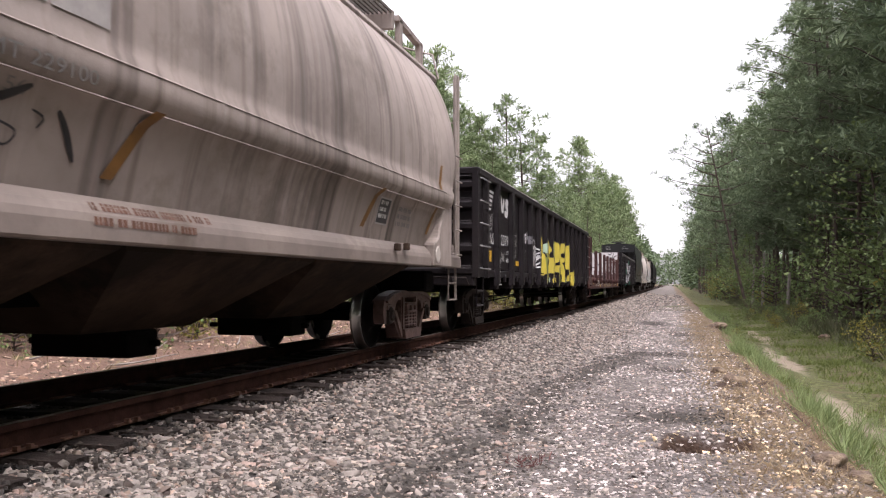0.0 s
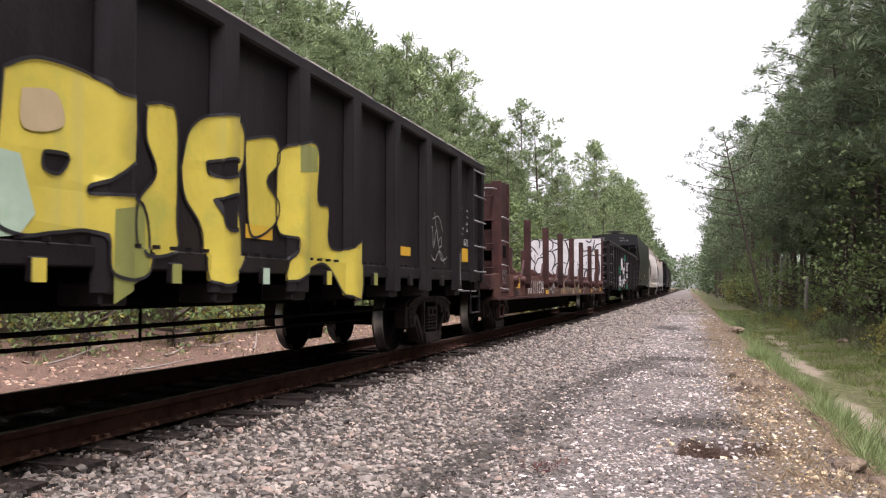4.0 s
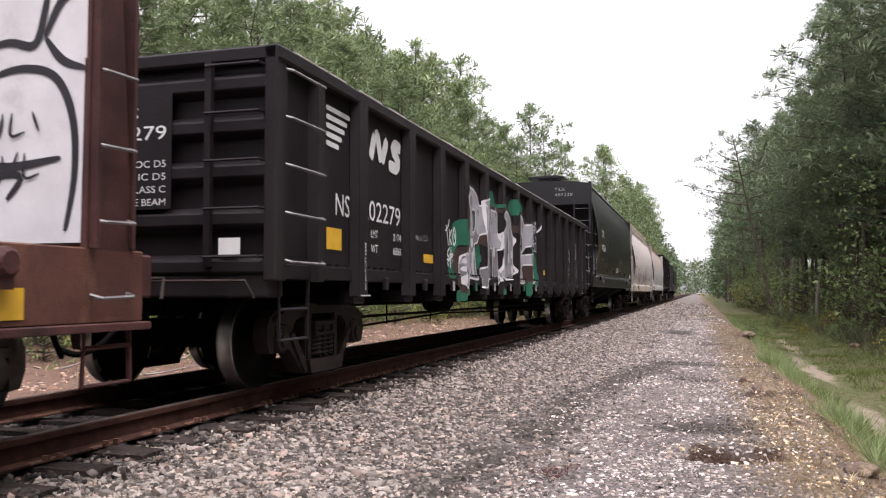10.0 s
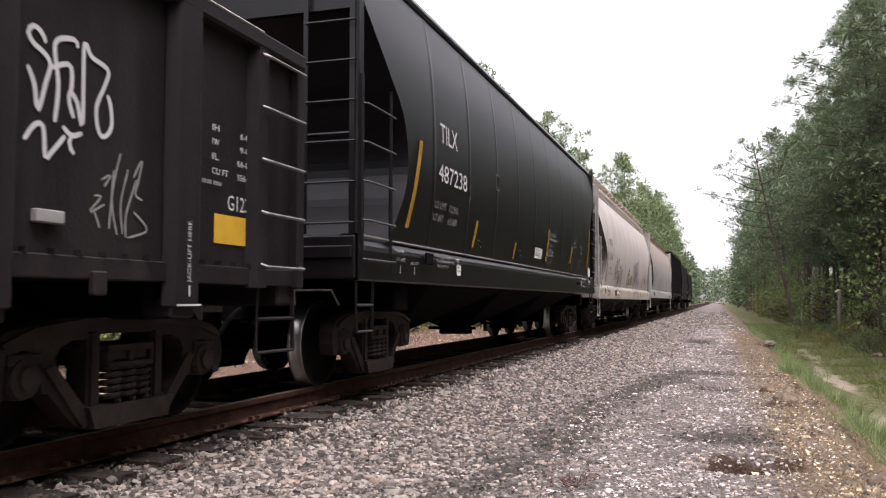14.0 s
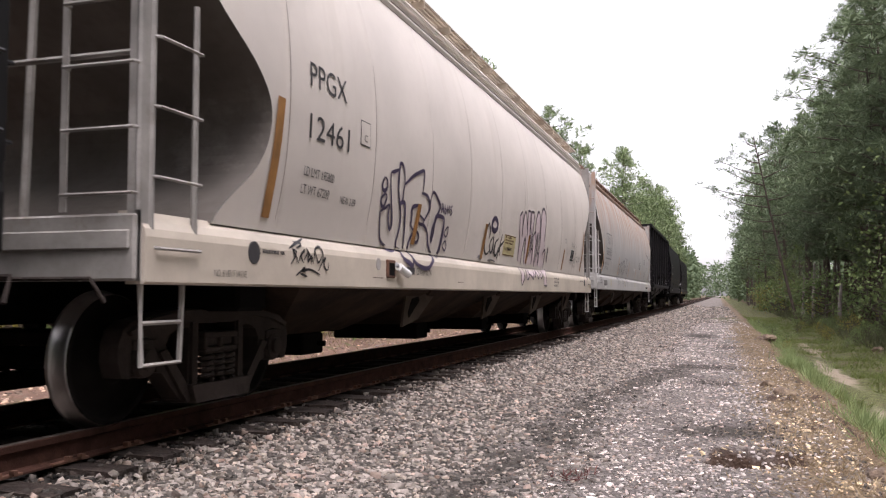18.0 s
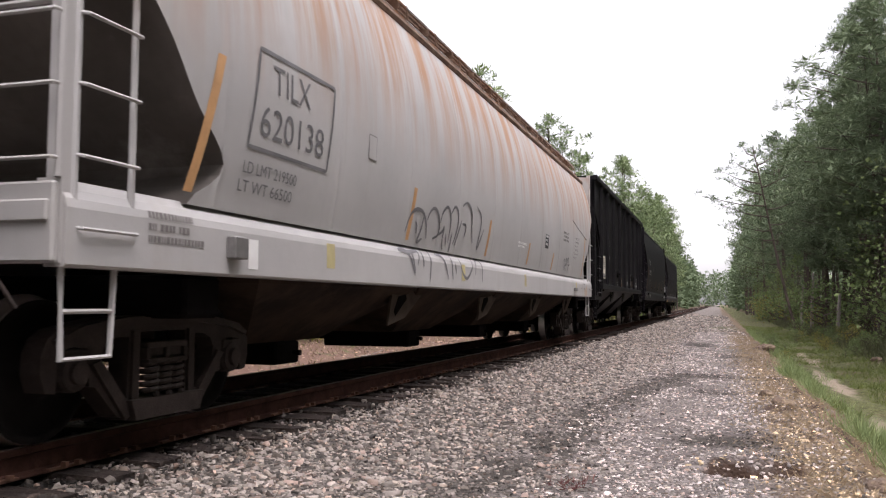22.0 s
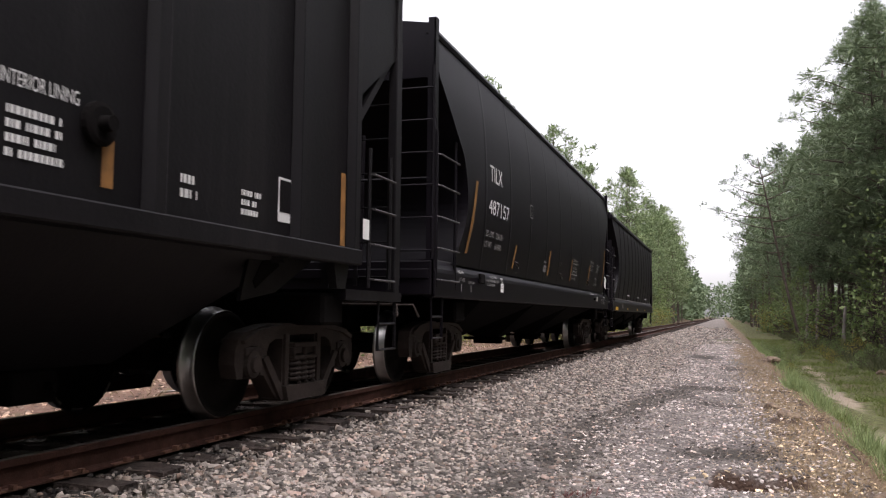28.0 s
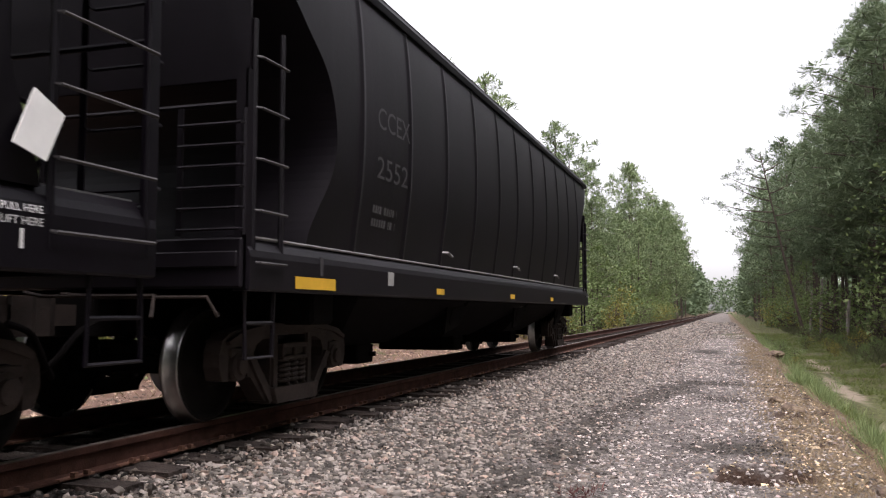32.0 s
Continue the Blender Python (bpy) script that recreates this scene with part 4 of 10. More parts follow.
    for _ in range(6200):
        y = nr.uniform(190, 640)
        side = -1 if nr.random() < 0.5 else 1
        x = (-10.5 - nr.exponential(8)) if side < 0 else (7.0 + nr.exponential(8))
        top = (17 if side < 0 else 19) + 3 * noise.noise((x * 0.2, y * 0.12, 0))
        if y > 500:
            x = nr.uniform(-70, 70)
            top = 19 + 4 * noise.noise((x * .2, y * .2, 5))
        cs.append((x, y, top * nr.uniform(0.0, 1.0) ** 0.8))
        rs.append(nr.uniform(0.9, 1.9) if y < 500 else nr.uniform(1.6, 2.6))
    # the depth of the woods behind the first rows
    for _ in range(2400):
        y = nr.uniform(6, 150)
        if nr.random() < 0.5:
            cs.append((nr.uniform(17, 30), y, nr.uniform(-0.5, 8)))
        else:
            cs.append((-nr.uniform(30, 44), y, nr.uniform(-0.5, 9)))
        rs.append(nr.uniform(0.8, 1.5))
    # unseen woods added beside and behind the viewer, to block low light and darken reflections
    for _ in range(2600):
        y = nr.uniform(-80, 20)
        left = nr.random() < 0.5 or y > 14
        x = -(15.5 + nr.exponential(6)) if left else 9.5 + nr.exponential(6)
        if left and y > 7:
            x -= 16
        cs.append((x, y, (11 if left else 18) * nr.uniform(0.0, 1.0) ** 0.8))
        rs.append(nr.uniform(0.7, 1.3))
    v, f = tufts(cs, rs, 10, 1.6, 0.9, nr)
    tagged(link("far_woods", raw("far_woods", v, f), M["needles_far"]), "distant green pine woods closing the view along the track, plus unseen woods added round the viewer", "woods", kind="stuff")


build_trees()


# ---- loose ground cover ----
def grass_patch(name, count, place, height, width, material, label, seed, lean=0.35):
    rng = np.random.default_rng(seed)
    p = np.array([place(rng) for _ in range(count)])
    z = np.array([ground_z(a, c) for a, c in p])
    base = np.column_stack([p, z - 0.02])
    d = rng.normal(0, lean, (count, 3))
    d[:, 2] = 1.0
    v, f = blades(base, d, height, width, rng)
    return tagged(link(name, raw(name, v, f), material), label, "grass", kind="stuff")


def build_cover():
    stones("ballast_stones", 84000, (-3.80, -0.9, 3.6, 62.0), 0.0195, M["stone"], "loose pinkish grey ballast stones beside the track", 21,
           dens=lambda a, c: (1.0 if a < -1.9 else max(0.0, (-0.9 - a) * 0.75)) * (0.06 if a < -3.50 and abs((c - 1.2 + 0.285) % 0.57 - 0.285) < 0.14 else 1.0) * min(1.0, (66 - c) / 12) * (1 - 0.80 * dampness(a, c)), bury=0.30)
    stones("tie_stones", 3600, (-4.02, -3.42, 3.6, 26.0), 0.017, M["stone"], "ballast stones strewn over the tie ends", 29, dens=lambda a, c: 0.25 + 0.75 * smooth_step(-4.0, -3.5, a + 0.25 * noise.noise((a * 3, c * 1.7, 9.0))), bury=2.2)
    stones("shoulder_stones", 3000, (-4.05, -3.50, 3.6, 24.0), 0.019, M["stone_dark"], "oil-stained ballast stones along the rail", 30, bury=0.9)
    # dark from oil, and with the train's shade put into the colour
    stones("track_stones", 6000, (-6.3, -3.80, 3.6, 24.0), 0.021, M["stone_dark"], "ballast stones between the rails, dark with oil and painted shade", 22, bury=0.0)
    stones("path_stones", 34000, (-1.8, 1.35, 3.8, 58.0), 0.0155, M["pebble"], "small pale stones pressed into the gravel path", 23,
           dens=lambda a, c: max(0.12, min(1.0, 0.75 + 1.6 * noise.noise((a * 0.9, c * 0.45, 7.0)))) * (1.0 if a < 0.6 else 0.45) * min(1.0, (62 - c) / 12) * (1 - 0.80 * dampness(a, c)) * (0.0 if ((a - 0.16) / 0.34) ** 2 + ((c - 8.48) / 0.16) ** 2 < 1 else 1.0), bury=0.1)
    stones("path_grit", 22000, (-1.9, 1.3, 3.8, 30.0), 0.0115, M["stone"], "fine mixed grit of the gravel path", 26, dens=lambda a, c: 1 - 0.6 * dampness(a, c), bury=0.1)
    stones("damp_stones", 17000, (-2.2, 1.2, 4.5, 22.0), 0.0145, M["stone_damp"], "dark damp grit in the hollows of the path", 27, dens=dampness, bury=0.25)
    stones("straw_pebbles", 8200, (-0.3, 1.9, 5.5, 22.0), 0.0155, M["pebble_straw"], "straw-coloured pebbles on the path's shoulder", 25,
           dens=lambda a, c: max(math.exp(-((a - 0.9) / 0.28) ** 2 - ((c - 10.5) / 3.0) ** 2), math.exp(-((a + 0.05) / 0.28) ** 2 - ((c - 8.62) / 0.22) ** 2), (0.30 + 0.6 * max(0.0, noise.noise((a * 1.8, c * 1.1, 2.0)))) * math.exp(-((a - 1.0) / 0.45) ** 2)), bury=0.15)
    stones("far_path_stones", 7000, (-3.4, 1.1, 50.0, 120.0), 0.030, M["stone"], "gravel of the path further off", 45, dens=lambda a, c: 0.15 if ((a - 0.3) / 1.1) ** 2 + ((c - 58.0) / 6.0) ** 2 < 1 else 1.0, bury=0.2)
    stones("soil_stones", 3600, (-11.5, -7.0, 9.0, 40.0), 0.030, M["clod"], "lumps of pale soil on the cleared strip", 24, bury=0.1)

    cr = np.random.default_rng(44)
    clumps = []
    for _ in range(105):
        y = 5.0 + 62 * cr.uniform() ** 1.5
        clumps.append((1.60 + 0.004 * y + cr.exponential(0.34), y, cr.uniform(0.05, 0.15), 0.5 + 0.5 * noise.noise((y * 0.35, 3.0, 0.0)) + cr.uniform(0, 0.5)))
    clumps += [(1.58 + cr.normal(0, 0.10), 20.6 + cr.normal(0, 0.7), 0.14, 1.6) for _ in range(10)]
    weight = np.array([q[3] for q in clumps])
    weight = np.cumsum(weight / weight.sum())

    def tall(rng):
        x, y, r, _ = clumps[min(len(clumps) - 1, int(np.searchsorted(weight, rng.uniform())))]
        return x + rng.normal(0, r), y + rng.normal(0, r * 1.4)

    def low(rng):
        y = 8 + 75 * rng.uniform() ** 1.4
        while True:
            x = rng.uniform(1.9, 6.4)
            if noise.noise((x * 0.9, y * 0.5, 4.0)) > (0.35 if 2.3 < x < 3.25 and y < 32 else -0.25):
                return x, y

    def dry(rng):
        y = 4.5 + 40 * rng.uniform() ** 1.6
        return 1.0 + rng.normal(0, 0.36), y

    def weeds(rng):
        y = 12 + 40 * rng.uniform()
        return -(8.8 + 3.5 * rng.uniform() ** 0.6), y
    def brush(rng):
        while True:
            x, y = 5.2 + 3.2 * rng.uniform(), 18 + 75 * rng.uniform() ** 1.2
            if noise.noise((x * 0.8, y * 0.6, 1.0)) > -0.15:
                return x, y
    grass_patch("tall_grass", 8200, tall, 0.32, 0.010, M["grass"], "tall green grass along the path's edge", 31, 0.55)
    grass_patch("low_grass", 42000, low, 0.16, 0.013, M["moss"], "short yellow-green grass on the low ground by the forest", 32, 0.8)
    grass_patch("brush", 9000, brush, 0.55, 0.03, M["brush"], "tangled olive brush at the foot of the forest", 35, 0.7)
    grass_patch("dry_straw", 17000, dry, 0.12, 0.010, M["straw"], "dry straw matted on the path's shoulder", 33, 2.2)
    grass_patch("soil_weeds", 2600, weeds, 0.20, 0.02, M["straw"], "dry weeds on the cleared strip of soil", 34, 0.7)
    rng = random.Random(9)
    for x, y, r in ((0.92, 14.2, 0.16), (1.5, 31.5, 0.28), (1.7, 33.0, 0.2), (1.3, 8.2, 0.14), (1.45, 7.6, 0.10), (0.75, 15.4, 0.12), (5.6, 24.0, 0.2), (5.4, 26.0, 0.16), (5.2, 33.0, 0.2)):
        bm = bmesh.new()
        bmesh.ops.create_icosphere(bm, subdivisions=3, radius=r)
        for v in bm.verts:
            v.co *= 1 + 0.5 * noise.noise(v.co * 5 / r * 0.2 + Vector((x, y, 0))) + 0.15 * noise.noise(v.co * 30)
            v.co.z *= 0.6
        ob = part("dirt_clod", bm, M["clod_dark"])
        ob.location = (x, y, ground_z(x, y) + 0.02)
        tagged(ob, "lump of brown earth beside the path", "dirt clod", "clods along the path")
    nr = np.random.default_rng(12)
    weed = plumes("dry_weed", [(0, 0, 0.03), (0.1, 0.05, 0.03), (-0.1, 0.02, 0.03)], [0.09, 0.08, 0.07], 5, 9, 0.08, 0.012, nr, 0)
    ob = tagged(link("dry_weed", weed, M["red_weed"]), "withered reddish weed lying on the gravel path", "weed")
    ob.location = (-1.15, 7.04, ground_z(-1.15, 7.04))
    for k, (x, y, ln, a) in enumerate(((-9.6, 13.2, 1.3, 60), (-10.4, 15.5, 1.0, 100), (-10.0, 18.5, 1.2, 115), (-10.6, 17.2, 0.8, 20), (-9.4, 22.0, 0.9, 70), (-10.8, 12.6, 1.1, 30))):
        bm = bmesh.new()
        limb(bm, (0, 0, 0), (ln, 0, 0.10 + 0.25 * (k % 3 == 2)), 0.022, 0.008, 5, 0.06, k)
        ob = part("fallen_branch", bm, M["deadwood"])
        ob.matrix_basis = pose(x, y, ground_z(x, y) + 0.03, 0, 0, a)
        tagged(ob, "bare grey branch lying on the soil", "branch", "branches on the soil")


build_cover()


# ---- the train: helpers ----
def ribbon(verts, faces, pts, width, surf, lift, taper=False, cross=3):
    """A painted stroke along (y, z) points, laid on the surface x = surf(y, z)."""
    pts = np.array(pts, float)
    seg = np.linalg.norm(np.diff(pts, axis=0), axis=1)
    dist = np.concatenate([[0], np.cumsum(seg)])
    n = max(2, int(dist[-1] / max(0.03, width * 0.35)) + 1)
    at = np.linspace(0, dist[-1], n)
    q = np.stack([np.interp(at, dist, pts[:, 0]), np.interp(at, dist, pts[:, 1])], 1)
    d = np.gradient(q, axis=0)
    d /= np.linalg.norm(d, axis=1, keepdims=True) + 1e-9
    nrm = np.stack([-d[:, 1], d[:, 0]], 1)
    base = len(verts)
    for i in range(n):
        w = width * (1.0 if not taper else 0.55 + 0.45 * math.sin(math.pi * min(1, max(0, i / (n - 1)))))
        if i in (0, n - 1):
            w *= 0.7
        for k in range(cross + 1):
            y, z = q[i] + nrm[i] * w * (k / cross - 0.5)
            verts.append((surf(y, z) + lift, y, z))
    for i in range(n - 1):
        for k in range(cross):
            a = base + i * (cross + 1) + k
            faces.append((a, a + 1, a + cross + 2, a + cross + 1))


def paint(name, strokes, width, surf, material, parent, label="", lift=0.005, smooth=True, taper=False):
    for i, s in enumerate(strokes):
        verts, faces = [], []
        ribbon(verts, faces, catmull(s, 10) if smooth else s, width, surf, lift + 0.0006 * (i % 4), taper)
        link(name, raw(name, verts, faces), material, parent, label)


def patch(name, y0, y1, z0, z1, surf, material, parent, label="", lift=0.004, lean=0.0):
    """A flat sticker or painted field on a side."""
    ny, nz = max(1, int(abs(y1 - y0) / 0.06)), max(1, int(abs(z1 - z0) / 0.08))
    v, f = [], []
    for j in range(nz + 1):
        for i in range(ny + 1):
            z = z0 + (z1 - z0) * j / nz
            y = y0 + (y1 - y0) * i / ny + lean * (j / nz)
            v.append((surf(y, z) + lift, y, z))
    w = ny + 1
    f = [(j * w + i, j * w + i + 1, (j + 1) * w + i + 1, (j + 1) * w + i) for j in range(nz) for i in range(ny)]
    return link(name, raw(name, v, f), material, parent, label)


FONT = {}


def glyphs(text):
    if text not in FONT:
        cu = bpy.data.curves.new("words", "FONT")
        cu.body, cu.resolution_u = text, 3
        ob = bpy.data.objects.new("words", cu)
        scene.collection.objects.link(ob)
        me = ob.to_mesh()
        v = np.empty(len(me.vertices) * 3)
        me.vertices.foreach_get("co", v)
        f = [tuple(p.vertices) for p in me.polygons]
        ob.to_mesh_clear()
        bpy.data.objects.remove(ob)
        bpy.data.curves.remove(cu)
        v = v.reshape(-1, 3)[:, :2]
        v = v - v.min(0)
        FONT[text] = (v, f)
    return FONT[text]


def words(text, y0, y1, z0, z1, surf, material, parent, label="", lift=0.005, end=None, shear=0.0, name="lettering"):
    """Stencilled words that fill y0..y1 and z0..z1 of the side; with end=y they stand on the end wall instead, y0..y1 being x."""
    v, f = glyphs(text)
    size = v.max(0)
    co = []
    for a, c in v / size:
        u, z = y0 + (y1 - y0) * a + shear * c, z0 + (z1 - z0) * c
        co.append((surf(u, z) + lift, u, z) if end is None else (u, end - lift, z))
    me = bpy.data.meshes.new(name)
    me.from_pydata(co, [], f)
    return link(name, me, material, parent, label)


def lines(y0, y1, z0, z1, n, surf, material, parent, seed=1, lift=0.005, name="small_print"):
    """Print too small to read: rows of short bars."""
    rng = random.Random(seed)
    v, f = [], []
    h = (z1 - z0) / (n * 1.75)
    for i in range(n):
        z = z1 - (i * 1.7 + 1) * h
        y, last = y0, y0 + (y1 - y0) * rng.uniform(0.7, 1.0)
        while y < last:
            w = rng.choice((0.35, 0.6, 0.6, 0.8)) * h
            w = min(w, last - y)
            k = len(v)
            v += [(surf(p, q) + lift, p, q) for p, q in ((y, z), (y + w, z), (y + w, z + h), (y, z + h))]
            f.append((k, k + 1, k + 2, k + 3))
            y += w + h * (0.9 if rng.random() < 0.2 else 0.22)
    ob = link(name, raw(name, v, f), material, parent)
    ob["kind"] = "stuff"
    return ob


WHEELSETS, cars = [], []
SHARED = {}
WHEEL_R = 0.457


def shared(key, make, material):
    if key not in SHARED:
        bm = make()
        me = bpy.data.meshes.new(key)
        bm.to_mesh(me)
        bm.free()
        me.materials.append(material)
        SHARED[key] = me
    return SHARED[key]


def wheel_mesh():
    prof = [(0.560, 0.10), (0.600, 0.12), (0.640, 0.14), (0.668, 0.22), (0.690, 0.34), (0.690, 0.405), (0.660, 0.44), (0.668, 0.475), (0.684, 0.484), (0.700, 0.474), (0.708, 0.461),
            (0.800, 0.454), (0.812, 0.448), (0.814, 0.405), (0.772, 0.396), (0.742, 0.33), (0.758, 0.22), (0.800, 0.165), (0.840, 0.155), (0.842, 0.09)]
    bm = turned(bmesh.new(), prof, 0, 0, 1, 40)
    for f in bm.faces:
        r = [math.hypot(v.co.y, v.co.z) for v in f.verts]
        f.smooth = len(f.verts) == 4
        if min(r) > 0.44:
            f.material_index = 1
    return bm


def spring_mesh():
    bm = bmesh.new()
    turns, n = 5, 50
    pts = [(0.066 * math.cos(2 * math.pi * turns * i / n), 0.066 * math.sin(2 * math.pi * turns * i / n), 0.225 * i / n) for i in range(n + 1)]
    return tube(bm, pts, 0.019, 6)


def slab(bm, outline, holes, lo, hi):
    """A plate across x from lo to hi with this (y, z) outline and holes through it."""
    loops = [outline] + holes
    flat_ = [q for p in loops for q in p]
    near = [bm.verts.new((lo, a, c)) for a, c in flat_]
    far = [bm.verts.new((hi, a, c)) for a, c in flat_]
    for tri in tessellate_polygon([[Vector((a, c, 0)) for a, c in p] for p in loops]):
        bm.faces.new([near[k] for k in tri])
        bm.faces.new([far[k] for k in reversed(tri)])
    at = 0
    for p in loops:
        n = len(p)
        for k in range(n):
            i, j = at + k, at + (k + 1) % n
            bm.faces.new((near[i], near[j], far[j], far[i]))
        at += n
    bmesh.ops.recalc_face_normals(bm, faces=bm.faces[:])
    return bm


def side_frame_mesh():
    """A cast side frame: hoods over the bearings, a deep arched top, windows beside the columns and a spring seat."""
    half = [(0.36, 0.10), (0.47, 0.14), (0.58, 0.24), (0.69, 0.35), (0.745, 0.36), (0.755, 0.53), (0.81, 0.60), (0.89, 0.615), (0.97, 0.60), (1.025, 0.53), (1.035, 0.34),
            (1.12, 0.35), (1.16, 0.46), (1.155, 0.58), (1.11, 0.67), (1.02, 0.725), (0.84, 0.755), (0.62, 0.79), (0.40, 0.80)]
    window = [(0.37, 0.66), (0.50, 0.66), (0.60, 0.62), (0.645, 0.55), (0.62, 0.46), (0.53, 0.33), (0.45, 0.25), (0.38, 0.25)]
    outline = half + [(-a, c) for a, c in half[::-1]]
    bm = slab(bmesh.new(), outline, [window, [(-a, c) for a, c in window[::-1]], [(-0.27, 0.69), (0.27, 0.69), (0.27, 0.24), (-0.27, 0.24)]], -0.075, 0.075)
    # raised lip along the top, ribs beside the windows and the broad spring seat
    prism(bm, [(-1.08, 0.66), (-0.84, 0.745), (-0.42, 0.792), (0.42, 0.792), (0.84, 0.745), (1.08, 0.66), (1.06, 0.63), (0.84, 0.70), (0.42, 0.745), (-0.42, 0.745), (-0.84, 0.70), (-1.06, 0.63)], "x", -0.115, 0.115)
    for s in (-1, 1):
        prism(bm, [(s * 0.75, 0.50), (s * 0.67, 0.52), (s * 0.33, 0.15), (s * 0.42, 0.115)][::s], "x", -0.105, 0.105)
        prism(bm, [(s * 0.355, 0.70), (s * 0.285, 0.70), (s * 0.285, 0.20), (s * 0.355, 0.20)][::s], "x", -0.10, 0.10)
    prism(bm, [(-0.42, 0.24), (0.42, 0.24), (0.37, 0.105), (-0.37, 0.105)], "x", -0.15, 0.15)
    for f in bm.faces:
        f.smooth = False
    return bm


def bolster_end_mesh():
    """The end of the bolster above the springs, with two core holes."""
    bm = bmesh.new()
    box(bm, -0.02, 0.13, -0.23, 0.23, 0.575, 0.62)
    box(bm, -0.02, 0.13, -0.23, 0.23, 0.47, 0.505)
    for y in (-0.215, 0.0, 0.215):
        box(bm, -0.02, 0.128, y - 0.025, y + 0.025, 0.50, 0.58)
    return bmesh_soft(bm, 0.008)


def bmesh_soft(bm, w):
    bmesh.ops.bevel(bm, geom=bm.edges[:], offset=w, segments=1, affect="EDGES", clamp_overlap=True)
    return bm


def bearing_mesh():
    return turned(bmesh.new(), [(0.90, 0.10), (0.95, 0.125), (1.07, 0.125), (1.09, 0.115), (1.10, 0.115), (1.105, 0.075), (1.135, 0.07), (1.137, 0.03)], 0, 0, 1, 20)


def truck(car, y, frame_mat):
    """A two-axle freight truck under the car at y."""
    wm = shared("wheel", wheel_mesh, M["wheel"])
    if len(wm.materials) < 2:
        wm.materials.append(M["tread"])
    ax = shared("axle", lambda: turned(bmesh.new(), [(-0.90, 0.07), (-0.60, 0.09), (-0.3, 0.08), (0.3, 0.08), (0.60, 0.09), (0.90, 0.07)], 0, 0, 1, 16), M["under"])
    be = shared("bearing", bearing_mesh, M["truck"])
    for s in (-1, 1):
        ws = new("wheelset")
        ws.parent = car
        ws.location = (0, y + s * 0.89, WHEEL_R)
        link("axle", ax, None, ws)
        for side in (1, -1):
            for nm, me in (("wheel", wm), ("bearing", be)):
                ob = link(nm, me, None, ws)
                if side < 0:
                    ob.matrix_basis = pose(0, 0, 0, 0, 0, 180)
        WHEELSETS.append((ws, y + s * 0.89))
    fm = shared("side_frame_" + frame_mat, side_frame_mesh, M[frame_mat])
    sp = shared("spring_" + frame_mat, spring_mesh, M[frame_mat])
    for side in (1, -1):
        fr = link("side_frame", fm, None, car)
        fr.location = (side * 1.0, y, 0)
        be_ = link("bolster_end", shared("bolster_end_" + frame_mat, bolster_end_mesh, M[frame_mat]), None, fr)
        be_.matrix_basis = pose(0, 0, 0, 0, 0, 0 if side > 0 else 180)
        for k in (-0.145, 0.0, 0.145):
            ob = link("spring", sp, None, fr)
            ob.location = (side * 0.06, k, 0.25)
        for k in (-0.89, 0.89):
            part("bearing_adapter", boxed(-0.09, 0.09, k - 0.13, k + 0.13, 0.53, 0.60, bevel=0.01), M[frame_mat], fr)
            part("brake_shoe", boxed(-0.30 if side > 0 else 0.17, -0.17 if side > 0 else 0.30, k * 0.45 - 0.05, k * 0.45 + 0.05, 0.32, 0.55), M["under"], fr)
    b = boxed(-1.10, 1.10, y - 0.20, y + 0.20, 0.50, 0.62, bevel=0.02)
    part("bolster", b, M[frame_mat], car)


def coupler(car, y, way):
    """Draft gear, shank, knuckle, air hose and uncoupling lever at one end; way = -1 at the near end."""
    b = bmesh.new()
    box(b, -0.22, 0.22, min(y, y - way * 0.9), max(y, y - way * 0.9), 0.70, 1.02)
    part("draft_gear", bevelled(b, 0.015), M["under"], car)
    b = bmesh.new()
    box(b, -0.075, 0.075, min(y, y + way * 0.45), max(y, y + way * 0.45), 0.79, 0.95)
    prism(b, [(-0.17, y + way * 0.40), (0.10, y + way * 0.40), (0.19, y + way * 0.56), (0.12, y + way * 0.68), (0.03, y + way * 0.60), (-0.05, y + way * 0.55), (-0.16, y + way * 0.66), (-0.21, y + way * 0.56)][::-way], "z", 0.72, 1.01)
    part("knuckle", b, M["truck"], car)
    hose = [(0.30, y + way * 0.05, 0.82), (0.32, y + way * 0.25, 0.74), (0.26, y + way * 0.45, 0.52), (0.16, y + way * 0.62, 0.42), (0.05, y + way * 0.72, 0.46)]
    part("air_hose", tubed(catmull(hose, 5), 0.024), M["under"], car)
    part("uncoupling_lever", tubed([(1.40, y + way * 0.10, 0.86), (1.36, y + way * 0.18, 1.0), (0.45, y + way * 0.20, 1.0), (0.2, y + way * 0.30, 1.03)], 0.014, 6), M["truck"], car)


def ladder_side(car, x, y0, y1, z0, z1, n, material, name="ladder", stiles=True, first=None):
    """Rungs between two stiles along the side."""
    r = part(name, tubed([(x, y0, z0), (x, y0, z1)], 0.022, 6) if stiles else tubed([(x, y0, z0), (x, y0, z0 + 0.03)], 0.012, 6), material, car)
    if stiles:
        part("stile", tubed([(x, y1, z0), (x, y1, z1)], 0.022, 6), material, r)
    for i in range(n):
        z = z0 + (z1 - z0) * (i + 0.25) / n if first is None else first + (z1 - first) * i / max(1, n - 1)
        part("rung", tubed([(x, y0, z), (x + 0.06, y0 + 0.01, z - 0.01), (x + 0.06, y1 - 0.01, z - 0.01), (x, y1, z)], 0.012, 6), M["dark_rung"] if material in (M["gondola"], M["black_hopper"], M["faded_hopper"], M["rib_hopper"], M["oxide"]) else material, r)
    return r


